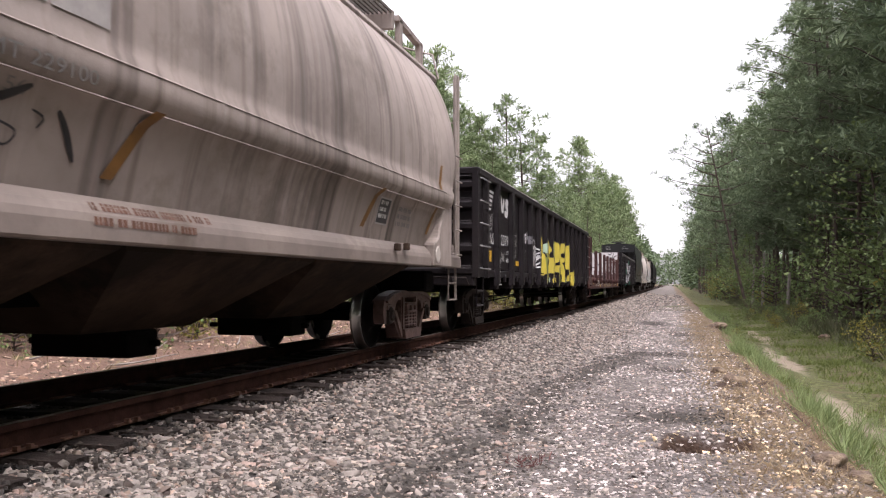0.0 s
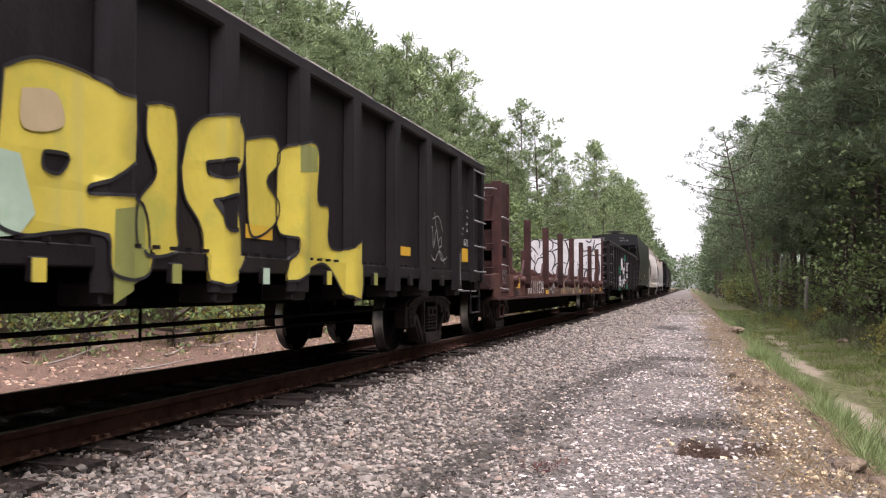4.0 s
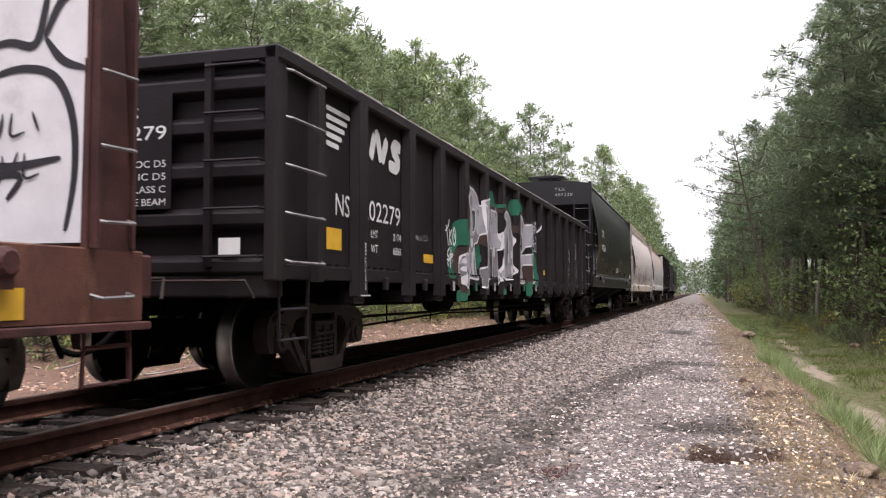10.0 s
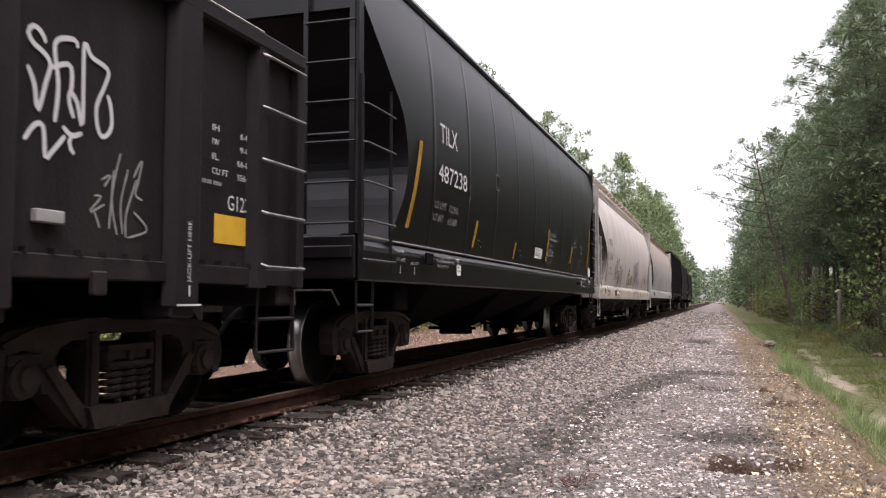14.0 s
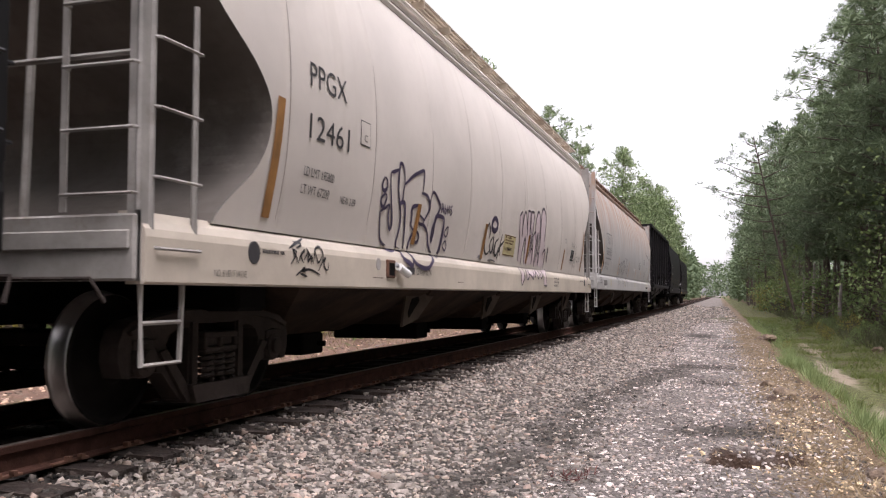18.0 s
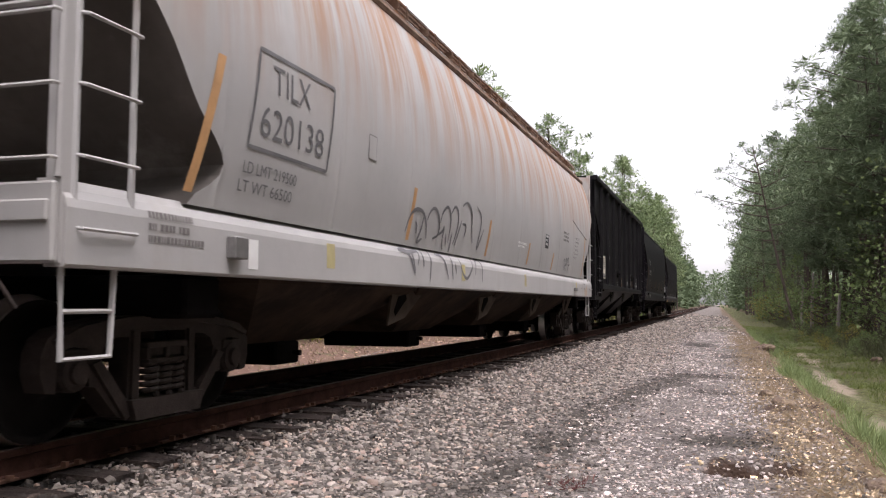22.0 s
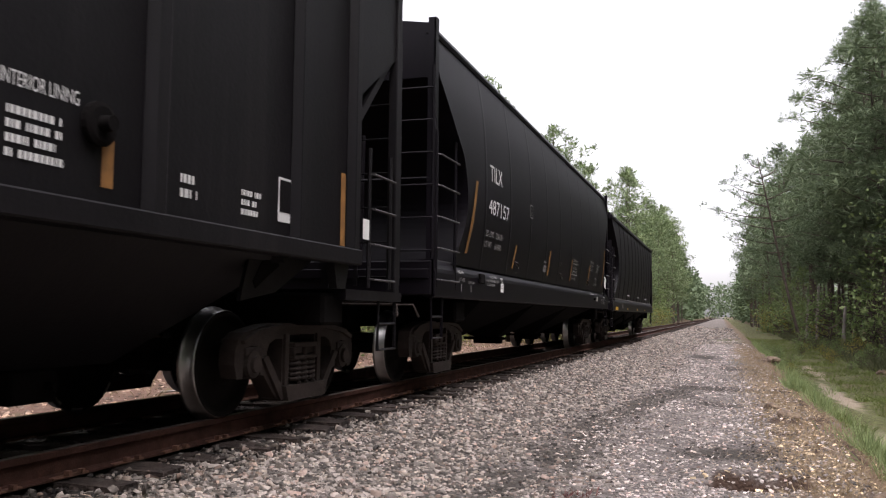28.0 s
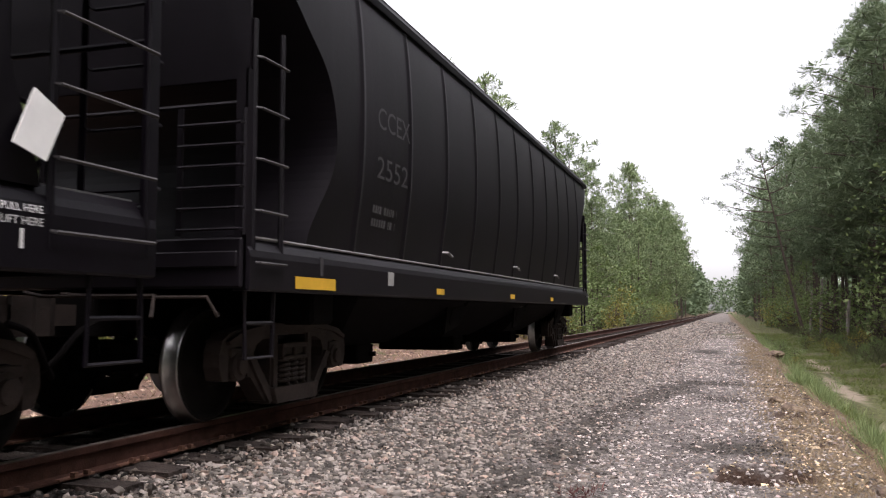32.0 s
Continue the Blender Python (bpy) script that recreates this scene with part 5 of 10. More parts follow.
def ladder_end(car, y, way, x0, x1, z0, z1, n, material):
    r = part("end_ladder", tubed([(x0, y, z0), (x0, y, z1)], 0.022, 6), material, car)
    part("stile", boxed(min(x1, x1 - 0.05), max(x1, x1 - 0.05), *sorted((y, y + way * 0.012)), z0, z1 + 0.03), material, r)
    for i in range(n):
        z = z0 + (z1 - z0) * (i + 0.25) / n
        part("rung", tubed([(x0, y, z), (x0, y + way * 0.06, z), (x1, y + way * 0.06, z), (x1, y, z)], 0.012, 6), material, r)


def step(car, x, y0, y1, z0, z1, material):
    """A sill step hanging below the corner."""
    s = part("sill_step", tubed([(x, y0, z1), (x, y0 + 0.02, z0), (x, y1 - 0.02, z0), (x, y1, z1)], 0.02, 6), material, car)
    part("tread_bar", tubed([(x, y0 + 0.01, (z0 + z1) / 2), (x, y1 - 0.01, (z0 + z1) / 2)], 0.016, 6), material, s)


def hand_brake(car, x, y, z, way, material):
    bm = bmesh.new()
    n = 24
    tube(bm, [(x + 0.28 * math.cos(2 * math.pi * i / n), y, z + 0.28 * math.sin(2 * math.pi * i / n)) for i in range(n + 1)], 0.018, 6)
    for k in range(4):
        a = math.pi * k / 4
        tube(bm, [(x - 0.28 * math.cos(a), y, z - 0.28 * math.sin(a)), (x + 0.28 * math.cos(a), y, z + 0.28 * math.sin(a))], 0.011, 5)
    part("brake_wheel", bm, material, car)
    part("brake_housing", boxed(x - 0.14, x + 0.14, min(y, y - way * 0.14), max(y, y - way * 0.14), z - 0.2, z + 0.16, bevel=0.02), material, car)


def underframe(car, L, tc, material="under", frame_mat="truck", far=None):
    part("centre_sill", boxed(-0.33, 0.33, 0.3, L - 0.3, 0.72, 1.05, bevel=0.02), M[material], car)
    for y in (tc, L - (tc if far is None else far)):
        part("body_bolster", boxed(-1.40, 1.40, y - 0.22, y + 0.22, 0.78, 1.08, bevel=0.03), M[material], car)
        truck(car, y, frame_mat)
    coupler(car, 0.0, -1)
    coupler(car, L, 1)


GON_POSTS = [1.88] + [3.46 + 1.28 * i for i in range(12)] + [19.13]
# outlines of the sprayed letters and tags, along and up the side
YELLOW_LETTERS = {
    "yellow": [
        ([(7.63, 2.1), (7.81, 2.17), (8.02, 2.18), (8.2, 2.1), (8.3, 1.96), (8.32, 1.71), (8.43, 1.71), (8.46, 1.15), (7.64, 1.14), (7.61, 1.32), (7.57, 1.5), (7.56, 1.77), (7.62, 1.94)], [[(7.92, 1.79), (7.84, 1.69), (7.85, 1.54), (7.93, 1.44), (8.07, 1.4), (8.11, 1.55), (8.07, 1.6), (8.14, 1.67), (8.06, 1.7), (8.02, 1.78)]]),
        ([(8.91, 2.12), (9.1, 1.9), (9.14, 2.02), (9.22, 2.12), (9.47, 2.11), (9.68, 2), (9.72, 1.81), (9.61, 1.67), (9.85, 1.63), (10.04, 1.54), (10.12, 1.28), (10, 1.05), (9.76, 0.89), (9.71, 1.03), (9.79, 1.17), (9.28, 1.16), (9.24, 1), (9.16, 1.08), (9.21, 1.36), (9.15, 1.55), (9.01, 1.73)], [[(9.35, 1.79), (9.48, 1.78), (9.51, 1.7), (9.37, 1.66)], [(9.39, 1.57), (9.53, 1.56), (9.54, 1.48), (9.42, 1.44)]]),
        ([(10.28, 2.04), (10.52, 2.15), (10.93, 2.16), (11.06, 2.08), (11.36, 2.06), (11.39, 1.8), (11.19, 1.63), (10.94, 1.46), (11.47, 1.44), (11.51, 1), (11.07, 0.98), (11, 1.22), (10.7, 1.21), (10.42, 1.18), (10.22, 1.28), (10.25, 1.65)], [[(10.58, 1.65), (10.78, 1.65), (10.7, 1.54), (10.58, 1.56)]]),
        ([(11.5, 2.1), (11.7, 2.14), (11.85, 2.06), (11.86, 1.36), (11.86, 1.17), (11.47, 1.12), (11.42, 1.44), (11.61, 1.66), (11.5, 1.87)], []),
        ([(11.9, 1.74), (12.01, 2.03), (12.3, 2.18), (12.73, 2.2), (12.78, 1.93), (12.64, 1.69), (12.73, 1.4), (12.73, 1.11), (12.47, 0.93), (12.22, 0.98), (12.17, 1.32), (11.95, 1.53)], [[(12.22, 1.82), (12.5, 1.88), (12.6, 1.79), (12.3, 1.71)], [(12.27, 1.55), (12.6, 1.61), (12.61, 1.38), (12.37, 1.34)]]),
        ([(12.78, 2.08), (13.29, 2.18), (13.39, 1.99), (13.16, 1.79), (13.39, 1.62), (13.29, 1.43), (12.91, 1.32), (12.82, 1.7)], []),
        ([(13.35, 2.05), (13.6, 2.17), (14.19, 2.24), (14.19, 1.73), (14.45, 1.68), (14.45, 1.34), (14.75, 1.28), (15.22, 1.38), (15.27, 0.83), (14.8, 0.83), (14.26, 1.13), (13.5, 0.96), (13.6, 1.31), (13.35, 1.43)], []),
    ],
    "olive": [
        ([(8.43, 1.71), (8.73, 1.75), (8.77, 1.51), (8.76, 1.01), (8.61, 0.92), (8.49, 0.89), (8.46, 1.17)], []),
        ([(11.07, 1.37), (11.51, 1.44), (11.51, 0.99), (11.07, 0.8)], []),
        ([(9.74, 2.03), (10.01, 2.09), (10.01, 1.65), (9.75, 1.71)], []),
        ([(13.6, 2.17), (14.19, 2.24), (14.19, 2), (13.6, 1.92)], []),
    ],
    "green": [
        ([(8.51, 1.99), (8.71, 2.02), (8.73, 1.76), (8.51, 1.72)], []),
    ],
    "mint": [
        ([(8.38, 1.95), (8.47, 2), (8.52, 2), (8.53, 1.74), (8.37, 1.7)], []),
        ([(8.69, 2.02), (8.86, 1.99), (8.89, 1.71), (8.84, 1.56), (8.91, 1), (8.78, 1.01), (8.74, 1.51)], []),
        ([(8.92, 1.53), (9.15, 1.53), (9.26, 1.36), (9.21, 1.15), (8.92, 1.15)], []),
        ([(10.01, 2.09), (10.17, 2.14), (10.23, 0.99), (10.08, 0.99), (10.12, 1.41), (10.01, 1.56)], []),
        ([(10.2, 1.62), (10.41, 1.61), (10.53, 1.3), (10.42, 1.18), (10.2, 1.15)], []),
    ],
    "peach": [
        ([(9.25, 1.94), (9.47, 2), (9.54, 1.91), (9.28, 1.81)], []),
        ([(10.41, 1.96), (10.66, 1.99), (10.73, 1.81), (10.43, 1.75)], []),
    ],
}
YELLOW_TAGS = {
    "white_bold": [[(5.32, 2.07), (5.25, 2.06), (5.2, 2.01), (5.24, 1.97), (5.32, 1.97), (5.34, 1.93), (5.31, 1.88), (5.24, 1.84), (5.2, 1.84)],
        [(5.4, 2.08), (5.44, 2), (5.46, 1.88), (5.48, 1.86)],
        [(5.42, 2.05), (5.58, 2.07)],
        [(5.45, 1.96), (5.62, 1.98)],
        [(5.48, 1.87), (5.62, 1.92)],
        [(5.69, 2.14), (5.75, 2.09), (5.72, 2.02), (5.73, 1.95)]],
    "soft": [[(5.85, 2.04), (5.94, 1.93), (5.9, 1.87), (6.05, 1.94), (5.93, 1.97), (5.93, 2.08)],
        [(5.76, 2.07), (5.86, 1.94), (5.86, 1.85)],
        [(5.94, 2.04), (5.91, 1.92)]],
    "white": [
        [(6.67, 1.83), (6.68, 1.92), (6.78, 2), (6.91, 1.94), (6.91, 1.83), (6.79, 1.77), (6.7, 1.82), (6.67, 1.85)],
        [(6.92, 1.85), (7.12, 1.79), (7.24, 1.72), (7.27, 1.64)],
        [(6.57, 1.67), (6.7, 1.79), (6.82, 1.83), (6.85, 1.71)],
        [(6.57, 1.76), (6.63, 1.74), (6.78, 1.54)],
        [(6.59, 1.44), (6.67, 1.71), (6.72, 1.69), (6.76, 1.48)],
        [(6.78, 1.47), (6.83, 1.74), (6.88, 1.67), (6.85, 1.47), (6.96, 1.73), (6.99, 1.59)],
        [(7, 1.52), (7.04, 1.75), (7.11, 1.77), (7.08, 1.53)],
        [(7.12, 1.65), (7.22, 1.69), (7.05, 1.36), (7.16, 1.62)],
        [(7.18, 1.56), (7.45, 1.57)],
        [(7.25, 1.67), (7.19, 1.51)],
        [(7.23, 1.48), (7.13, 1.38), (7.11, 1.31), (7.23, 1.33), (7.36, 1.31)],
        [(6.58, 1.43), (6.73, 1.47), (6.87, 1.53)],
        [(6.57, 1.59), (6.78, 1.65)],
    ],
}
SILVER_LETTERS = {
    "letter": [
        ([(6.05, 2.33), (6.17, 2.45), (6.18, 2.49), (6.35, 2.52), (6.55, 2.53), (6.76, 2.5), (6.92, 2.44), (7.06, 2.31), (7.22, 2.31), (7.28, 2.22), (7.29, 2.05), (7.26, 1.91), (7.04, 1.8), (6.93, 1.7), (6.75, 1.66), (6.77, 1.49), (6.83, 1.3), (6.88, 1.17), (6.84, 1.11), (6.37, 1.13), (6.22, 1.15), (6.32, 1.29), (6.38, 1.4), (6.36, 1.53), (6.32, 1.74), (6.28, 1.92), (6.26, 2.02), (6.18, 2.01), (6.14, 2.14), (6.08, 2.27)], [[(6.59, 2.17), (6.66, 2.21), (6.77, 2.2), (6.82, 2.11), (6.81, 1.99), (6.76, 1.89), (6.69, 1.85), (6.63, 1.86), (6.62, 2.01)]]),
        ([(5.86, 1.44), (5.94, 1.49), (6.03, 1.47), (6.07, 1.57), (6.2, 1.39), (6.13, 1.25), (6.08, 1.16), (6.02, 0.98), (5.93, 1), (5.86, 1.07), (5.83, 1.24), (5.84, 1.37)], []),
        ([(7.15, 2.39), (7.51, 2.46), (7.53, 2.24), (7.49, 1.97), (7.78, 1.97), (7.85, 1.94), (7.89, 2.31), (8.29, 2.31), (8.36, 2.29), (8.36, 1.93), (8.46, 1.92), (8.44, 1.66), (8.31, 1.63), (8.37, 1.41), (8.44, 1.11), (8.27, 1.05), (8.29, 1.17), (7.97, 1.17), (7.96, 1.66), (7.7, 1.65), (7.56, 1.61), (7.59, 1.45), (7.65, 1.16), (7.27, 1.11), (7.26, 0.98), (7.13, 0.99), (7.09, 1.28), (7.25, 1.33), (7.27, 1.61), (7.19, 1.85), (7.16, 2.16)], []),
        ([(8.75, 2.39), (8.97, 2.42), (9.23, 2.38), (9.45, 2.26), (9.54, 2.07), (9.58, 2.02), (9.7, 1.92), (9.66, 1.72), (9.65, 1.49), (9.72, 1.3), (9.6, 1.21), (9.54, 1.16), (8.51, 1.15), (8.46, 1.41), (8.48, 1.71), (8.43, 1.93), (8.74, 2.13), (8.51, 2.26)], [[(8.9, 1.91), (9.04, 2.02), (9.18, 2), (9.25, 1.87), (9.25, 1.57), (9.16, 1.35), (9, 1.29), (8.84, 1.34), (8.77, 1.49), (8.83, 1.65), (8.95, 1.7), (8.89, 1.81)]]),
        ([(9.99, 2.37), (10.22, 2.44), (10.57, 2.41), (10.8, 2.28), (11.14, 2.28), (11.23, 2.12), (11.13, 1.9), (10.81, 1.79), (10.49, 1.67), (10.67, 1.65), (11.55, 1.7), (11.57, 1.48), (11.8, 1.32), (11.78, 1.13), (11.42, 1.11), (11.31, 1.3), (11.24, 1.46), (10.54, 1.43), (10.59, 1.24), (10.64, 1.1), (10.08, 1.12), (10.01, 1.4), (10.07, 1.64), (9.98, 1.9), (10.02, 2.11)], [[(10.36, 2.03), (10.5, 2.07), (10.62, 1.96), (10.6, 1.8), (10.48, 1.7), (10.36, 1.84)]]),
    ],
    "brown": [
        [(5.99, 2.34), (5.99, 1.94), (6.06, 1.84), (6.16, 1.84), (6.19, 1.63), (6.28, 1.63), (6.39, 1.4), (6.35, 1.74), (6.29, 2.03), (6.19, 2.01), (6.06, 2.34)],
        [(6, 2.35), (6.14, 2.49), (6.38, 2.58), (6.65, 2.59), (6.9, 2.51), (7.12, 2.31), (6.93, 2.42), (6.76, 2.49), (6.55, 2.52), (6.35, 2.51), (6.18, 2.48), (6.07, 2.32)],
        [(5.49, 1.21), (5.53, 1.4), (5.64, 1.51), (5.84, 1.58), (6.04, 1.58), (6.05, 1.49), (5.94, 1.48), (5.88, 1.42), (5.84, 1.32), (5.85, 1.15), (5.89, 1.04), (6, 0.98), (6.01, 0.89), (5.84, 0.91), (5.81, 1), (5.69, 1), (5.63, 1.22)],
        [(6.93, 1.7), (7.08, 1.82), (7.32, 1.9), (7.45, 1.9), (7.49, 1.34), (7.3, 1.28), (7.21, 1.41), (7.14, 1.68), (6.82, 1.61)],
        [(7.21, 2.47), (7.32, 2.44), (7.35, 1.88), (7.43, 1.61), (7.42, 1.35), (7.25, 1.32), (7.22, 1.75), (7.3, 2.09)],
        [(7.52, 2.37), (7.7, 2.38), (8.15, 2.4), (8.6, 2.36), (8.57, 2.32), (8.29, 2.3), (7.89, 2.29), (7.85, 1.95), (7.55, 1.95), (7.54, 2.24)],
        [(7.54, 1.6), (7.96, 1.67), (7.99, 1.18), (7.65, 1.16)],
        [(8.54, 2.34), (8.78, 2.47), (9.23, 2.44), (9.59, 2.25), (9.9, 2.06), (9.54, 2.06), (9.45, 2.24), (9.22, 2.37), (8.97, 2.41), (8.73, 2.36), (8.67, 1.96), (8.56, 1.97)],
        [(9.86, 2.32), (9.99, 2.43), (10.3, 2.49), (10.75, 2.39), (11.19, 2.29), (10.8, 2.27), (10.57, 2.39), (10.22, 2.43), (9.99, 2.36), (9.97, 1.98), (9.86, 2.06)],
        [(10.54, 1.44), (11.24, 1.48), (11.31, 1.3), (11.11, 1.13), (10.68, 1.1)],
    ],
    "green": [
        [(5.52, 1.9), (5.95, 2), (6.18, 1.98), (6.18, 1.61), (5.96, 1.61), (5.69, 1.55), (5.59, 1.32), (5.59, 1.12), (5.27, 1.11), (5.24, 1.14), (5.32, 1.27), (5.37, 1.55)],
        [(5.63, 0.93), (5.63, 0.78), (5.95, 0.79), (6.01, 0.85), (6.01, 0.94)],
        [(6.82, 1.61), (6.93, 1.7), (7.08, 1.68), (7.14, 1.4), (7, 1.28), (6.88, 1.36)],
        [(7.58, 2.45), (7.77, 2.58), (7.99, 2.65), (8.15, 2.54), (8.23, 2.45), (8.69, 2.48), (8.66, 2.41), (8.15, 2.39), (7.7, 2.38), (7.68, 2.15), (7.58, 2.02)],
        [(9.23, 2.47), (9.58, 2.68), (9.89, 2.62), (9.93, 2.42), (9.55, 2.37)],
        [(10.01, 2.61), (10.57, 2.68), (10.66, 2.55), (10.22, 2.46)],
        [(11.23, 2.26), (11.46, 2.15), (11.41, 1.76), (11.15, 1.7)],
        [(11.62, 1.72), (12.08, 1.68), (12.26, 1.3), (12.2, 1.05), (11.85, 1.06), (11.85, 1.32)],
        [(10.68, 1.34), (11.16, 1.29), (11.12, 0.87), (10.83, 0.89)],
    ],
    "inner": [
        [(7.65, 1.61), (7.79, 1.62), (7.78, 1.37), (7.71, 1.31), (7.64, 1.41)],
        [(6.62, 2.11), (6.72, 2.13), (6.77, 2.04), (6.76, 1.92), (6.67, 1.87), (6.64, 1.94)],
        [(9.01, 1.99), (9.16, 1.97), (9.18, 1.81), (9.11, 1.56), (8.99, 1.4), (8.87, 1.44), (8.89, 1.6), (9.02, 1.71)],
    ],
}
SILVER_STAR = [(6.23, 2.21), (6.32, 2.2), (6.4, 2.25), (6.4, 2.17), (6.5, 2.12), (6.39, 2.08), (6.38, 1.98), (6.32, 2.05), (6.19, 2.01), (6.27, 2.12)]
SILVER_SPOTS = [(6.59, 1.68, 0.07), (6.64, 1.46, 0.075), (6.68, 1.23, 0.06), (5.9, 1.37, 0.035), (5.9, 1.25, 0.04), (5.93, 1.1, 0.075)]
SILVER_TAG = [
    [(5.03, 1.84), (5.08, 1.79), (5.19, 1.78), (5.3, 1.85), (5.36, 1.95)],
    [(5.18, 1.85), (5.23, 1.79), (5.31, 1.57)],
    [(5.36, 1.8), (5.38, 1.58)],
    [(5.48, 1.81), (5.37, 1.69), (5.48, 1.59)],
    [(5.61, 1.85), (5.54, 1.72), (5.58, 1.6), (5.66, 1.62), (5.69, 1.74), (5.61, 1.85)],
    [(5.59, 1.75), (5.63, 1.73), (5.6, 1.68)],
    [(5.37, 1.54), (5.26, 1.47), (5.28, 1.42), (5.36, 1.41), (5.28, 1.34), (5.31, 1.27)],
    [(5.23, 1.38), (5.32, 1.36), (5.54, 1.45), (5.36, 1.44)],
    [(5.45, 1.55), (5.42, 1.39), (5.41, 1.25)],
    [(5.48, 1.33), (5.49, 1.31)],
    [(5.51, 1.37), (5.52, 1.35)],
]
SILVER_WORD = [
    [(11.78, 2.36), (11.58, 2.32), (11.62, 2.24), (11.84, 2.23), (11.78, 2.14), (11.62, 2.13)],
    [(11.87, 2.16), (11.95, 2.35), (12.07, 2.18)],
    [(11.9, 2.24), (12.05, 2.26)],
    [(12.11, 2.19), (12.13, 2.35), (12.23, 2.2), (12.31, 2.38)],
    [(11.65, 1.98), (11.88, 2.02), (11.68, 1.8), (11.93, 1.8)],
    [(11.92, 1.99), (11.99, 1.79), (12.11, 2.01), (12.16, 1.8)],
]
SILVER_TAGS = {
    "sen": [[(17.93, 2.27), (17.91, 2.31), (17.85, 2.34), (17.81, 2.3), (17.84, 2.25), (17.93, 2.21), (17.97, 2.16), (17.94, 2.06), (17.89, 1.9), (17.86, 2.03), (17.81, 2.12)],
        [(18.01, 1.86), (18.03, 2.07), (18, 2.29), (18.14, 2.35), (18.17, 2.31)],
        [(17.98, 2.15), (18.11, 2.2), (18.13, 2.09), (18.11, 2.01), (18.15, 1.91)],
        [(18.11, 2.06), (18.17, 2.01), (18.22, 1.89), (18.22, 2.34), (18.28, 2.29), (18.42, 2.25), (18.4, 2.16), (18.33, 2.01), (18.35, 1.88), (18.4, 1.85), (18.46, 1.92), (18.45, 2.04), (18.42, 2.1)],
        [(17.8, 1.73), (17.87, 1.82), (17.93, 1.82), (17.95, 1.66), (17.99, 1.69), (18.09, 1.8)],
        [(18.07, 1.85), (18.14, 1.81), (18.22, 1.84)],
        [(18.14, 1.81), (18.12, 1.76), (18.16, 1.71)]],
    "faint": [[(18.55, 1.78), (18.49, 1.57), (18.46, 1.32)],
        [(18.62, 1.69), (18.56, 1.48), (18.58, 1.3)],
        [(18.7, 1.64), (18.61, 1.42), (18.61, 1.28)],
        [(18.49, 1.67), (18.48, 1.47), (18.53, 1.29)],
        [(18.33, 1.5), (18.39, 1.5), (18.29, 1.4), (18.42, 1.46)],
        [(18.33, 1.42), (18.38, 1.32)],
        [(18.67, 1.65), (18.75, 1.77), (18.72, 1.64), (18.69, 1.55), (18.76, 1.52)],
        [(18.68, 1.44), (18.81, 1.34), (18.63, 1.28)],
        [(18.39, 1.6), (18.47, 1.64), (18.41, 1.56)]],
}
TAGS_BY_NUMBER = {
    "tko": [[(4.77, 1.77), (5.03, 1.77), (5.14, 1.78), (5.26, 1.85), (5.29, 1.96)],
        [(5.14, 1.78), (5.22, 1.68), (5.17, 1.62)],
        [(5.32, 1.83), (5.37, 1.56), (5.31, 1.52)],
        [(5.43, 1.85), (5.33, 1.71), (5.43, 1.63)],
        [(5.53, 1.78), (5.46, 1.7), (5.53, 1.6), (5.6, 1.72), (5.53, 1.78)],
        [(5.3, 1.49), (5.18, 1.51), (5.15, 1.46), (5.3, 1.4), (5.15, 1.39)],
        [(5.3, 1.4), (5.21, 1.3)],
        [(5.25, 1.37), (5.46, 1.45)],
        [(5.43, 1.53), (5.41, 1.38), (5.44, 1.29)]],
    "mk": [[(3.49, 1.36), (3.52, 1.28), (3.49, 1.23)],
        [(3.52, 1.28), (3.71, 1.37), (3.74, 1.25)],
        [(3.78, 1.39), (3.82, 1.25)],
        [(3.92, 1.44), (3.8, 1.32), (3.95, 1.26)],
        [(3.71, 1.22), (3.8, 1.2), (3.75, 1.16)]],
    "wings": [[(3.74, 1.64), (3.96, 1.6), (3.99, 1.59)],
        [(3.78, 1.61), (3.96, 1.58)],
        [(3.82, 1.59), (3.98, 1.56)],
        [(4.01, 1.61), (4.03, 1.56), (4.08, 1.62), (4.1, 1.57)],
        [(4.15, 1.63), (4.21, 1.63), (4.17, 1.59)],
        [(4.22, 1.65), (4.36, 1.59)],
        [(4.17, 1.57), (4.32, 1.58)]],
}
FUR_TAG = {
    "fur": [[(16.59, 2.02), (16.58, 1.71)],
        [(16.37, 1.93), (16.69, 2.04)],
        [(16.39, 1.84), (16.67, 1.91)],
        [(16.7, 1.98), (16.7, 1.79), (16.8, 1.98), (16.82, 1.77)],
        [(16.87, 1.81), (16.83, 2.12), (17.04, 1.99), (16.9, 1.92), (17.07, 1.77)],
        [(17.04, 2.04), (17.19, 2.01), (17.2, 1.7)],
        [(16.37, 1.57), (16.55, 1.45)],
        [(16.38, 1.56), (16.64, 1.63), (16.6, 1.53), (16.68, 1.48), (16.38, 1.48)],
        [(16.74, 1.68), (16.71, 1.5), (16.84, 1.63)],
        [(16.95, 1.64), (16.97, 1.39), (17.13, 1.42)],
        [(17.06, 1.54), (17.06, 1.48)],
        [(17.17, 1.57), (17.18, 1.49)]],
}
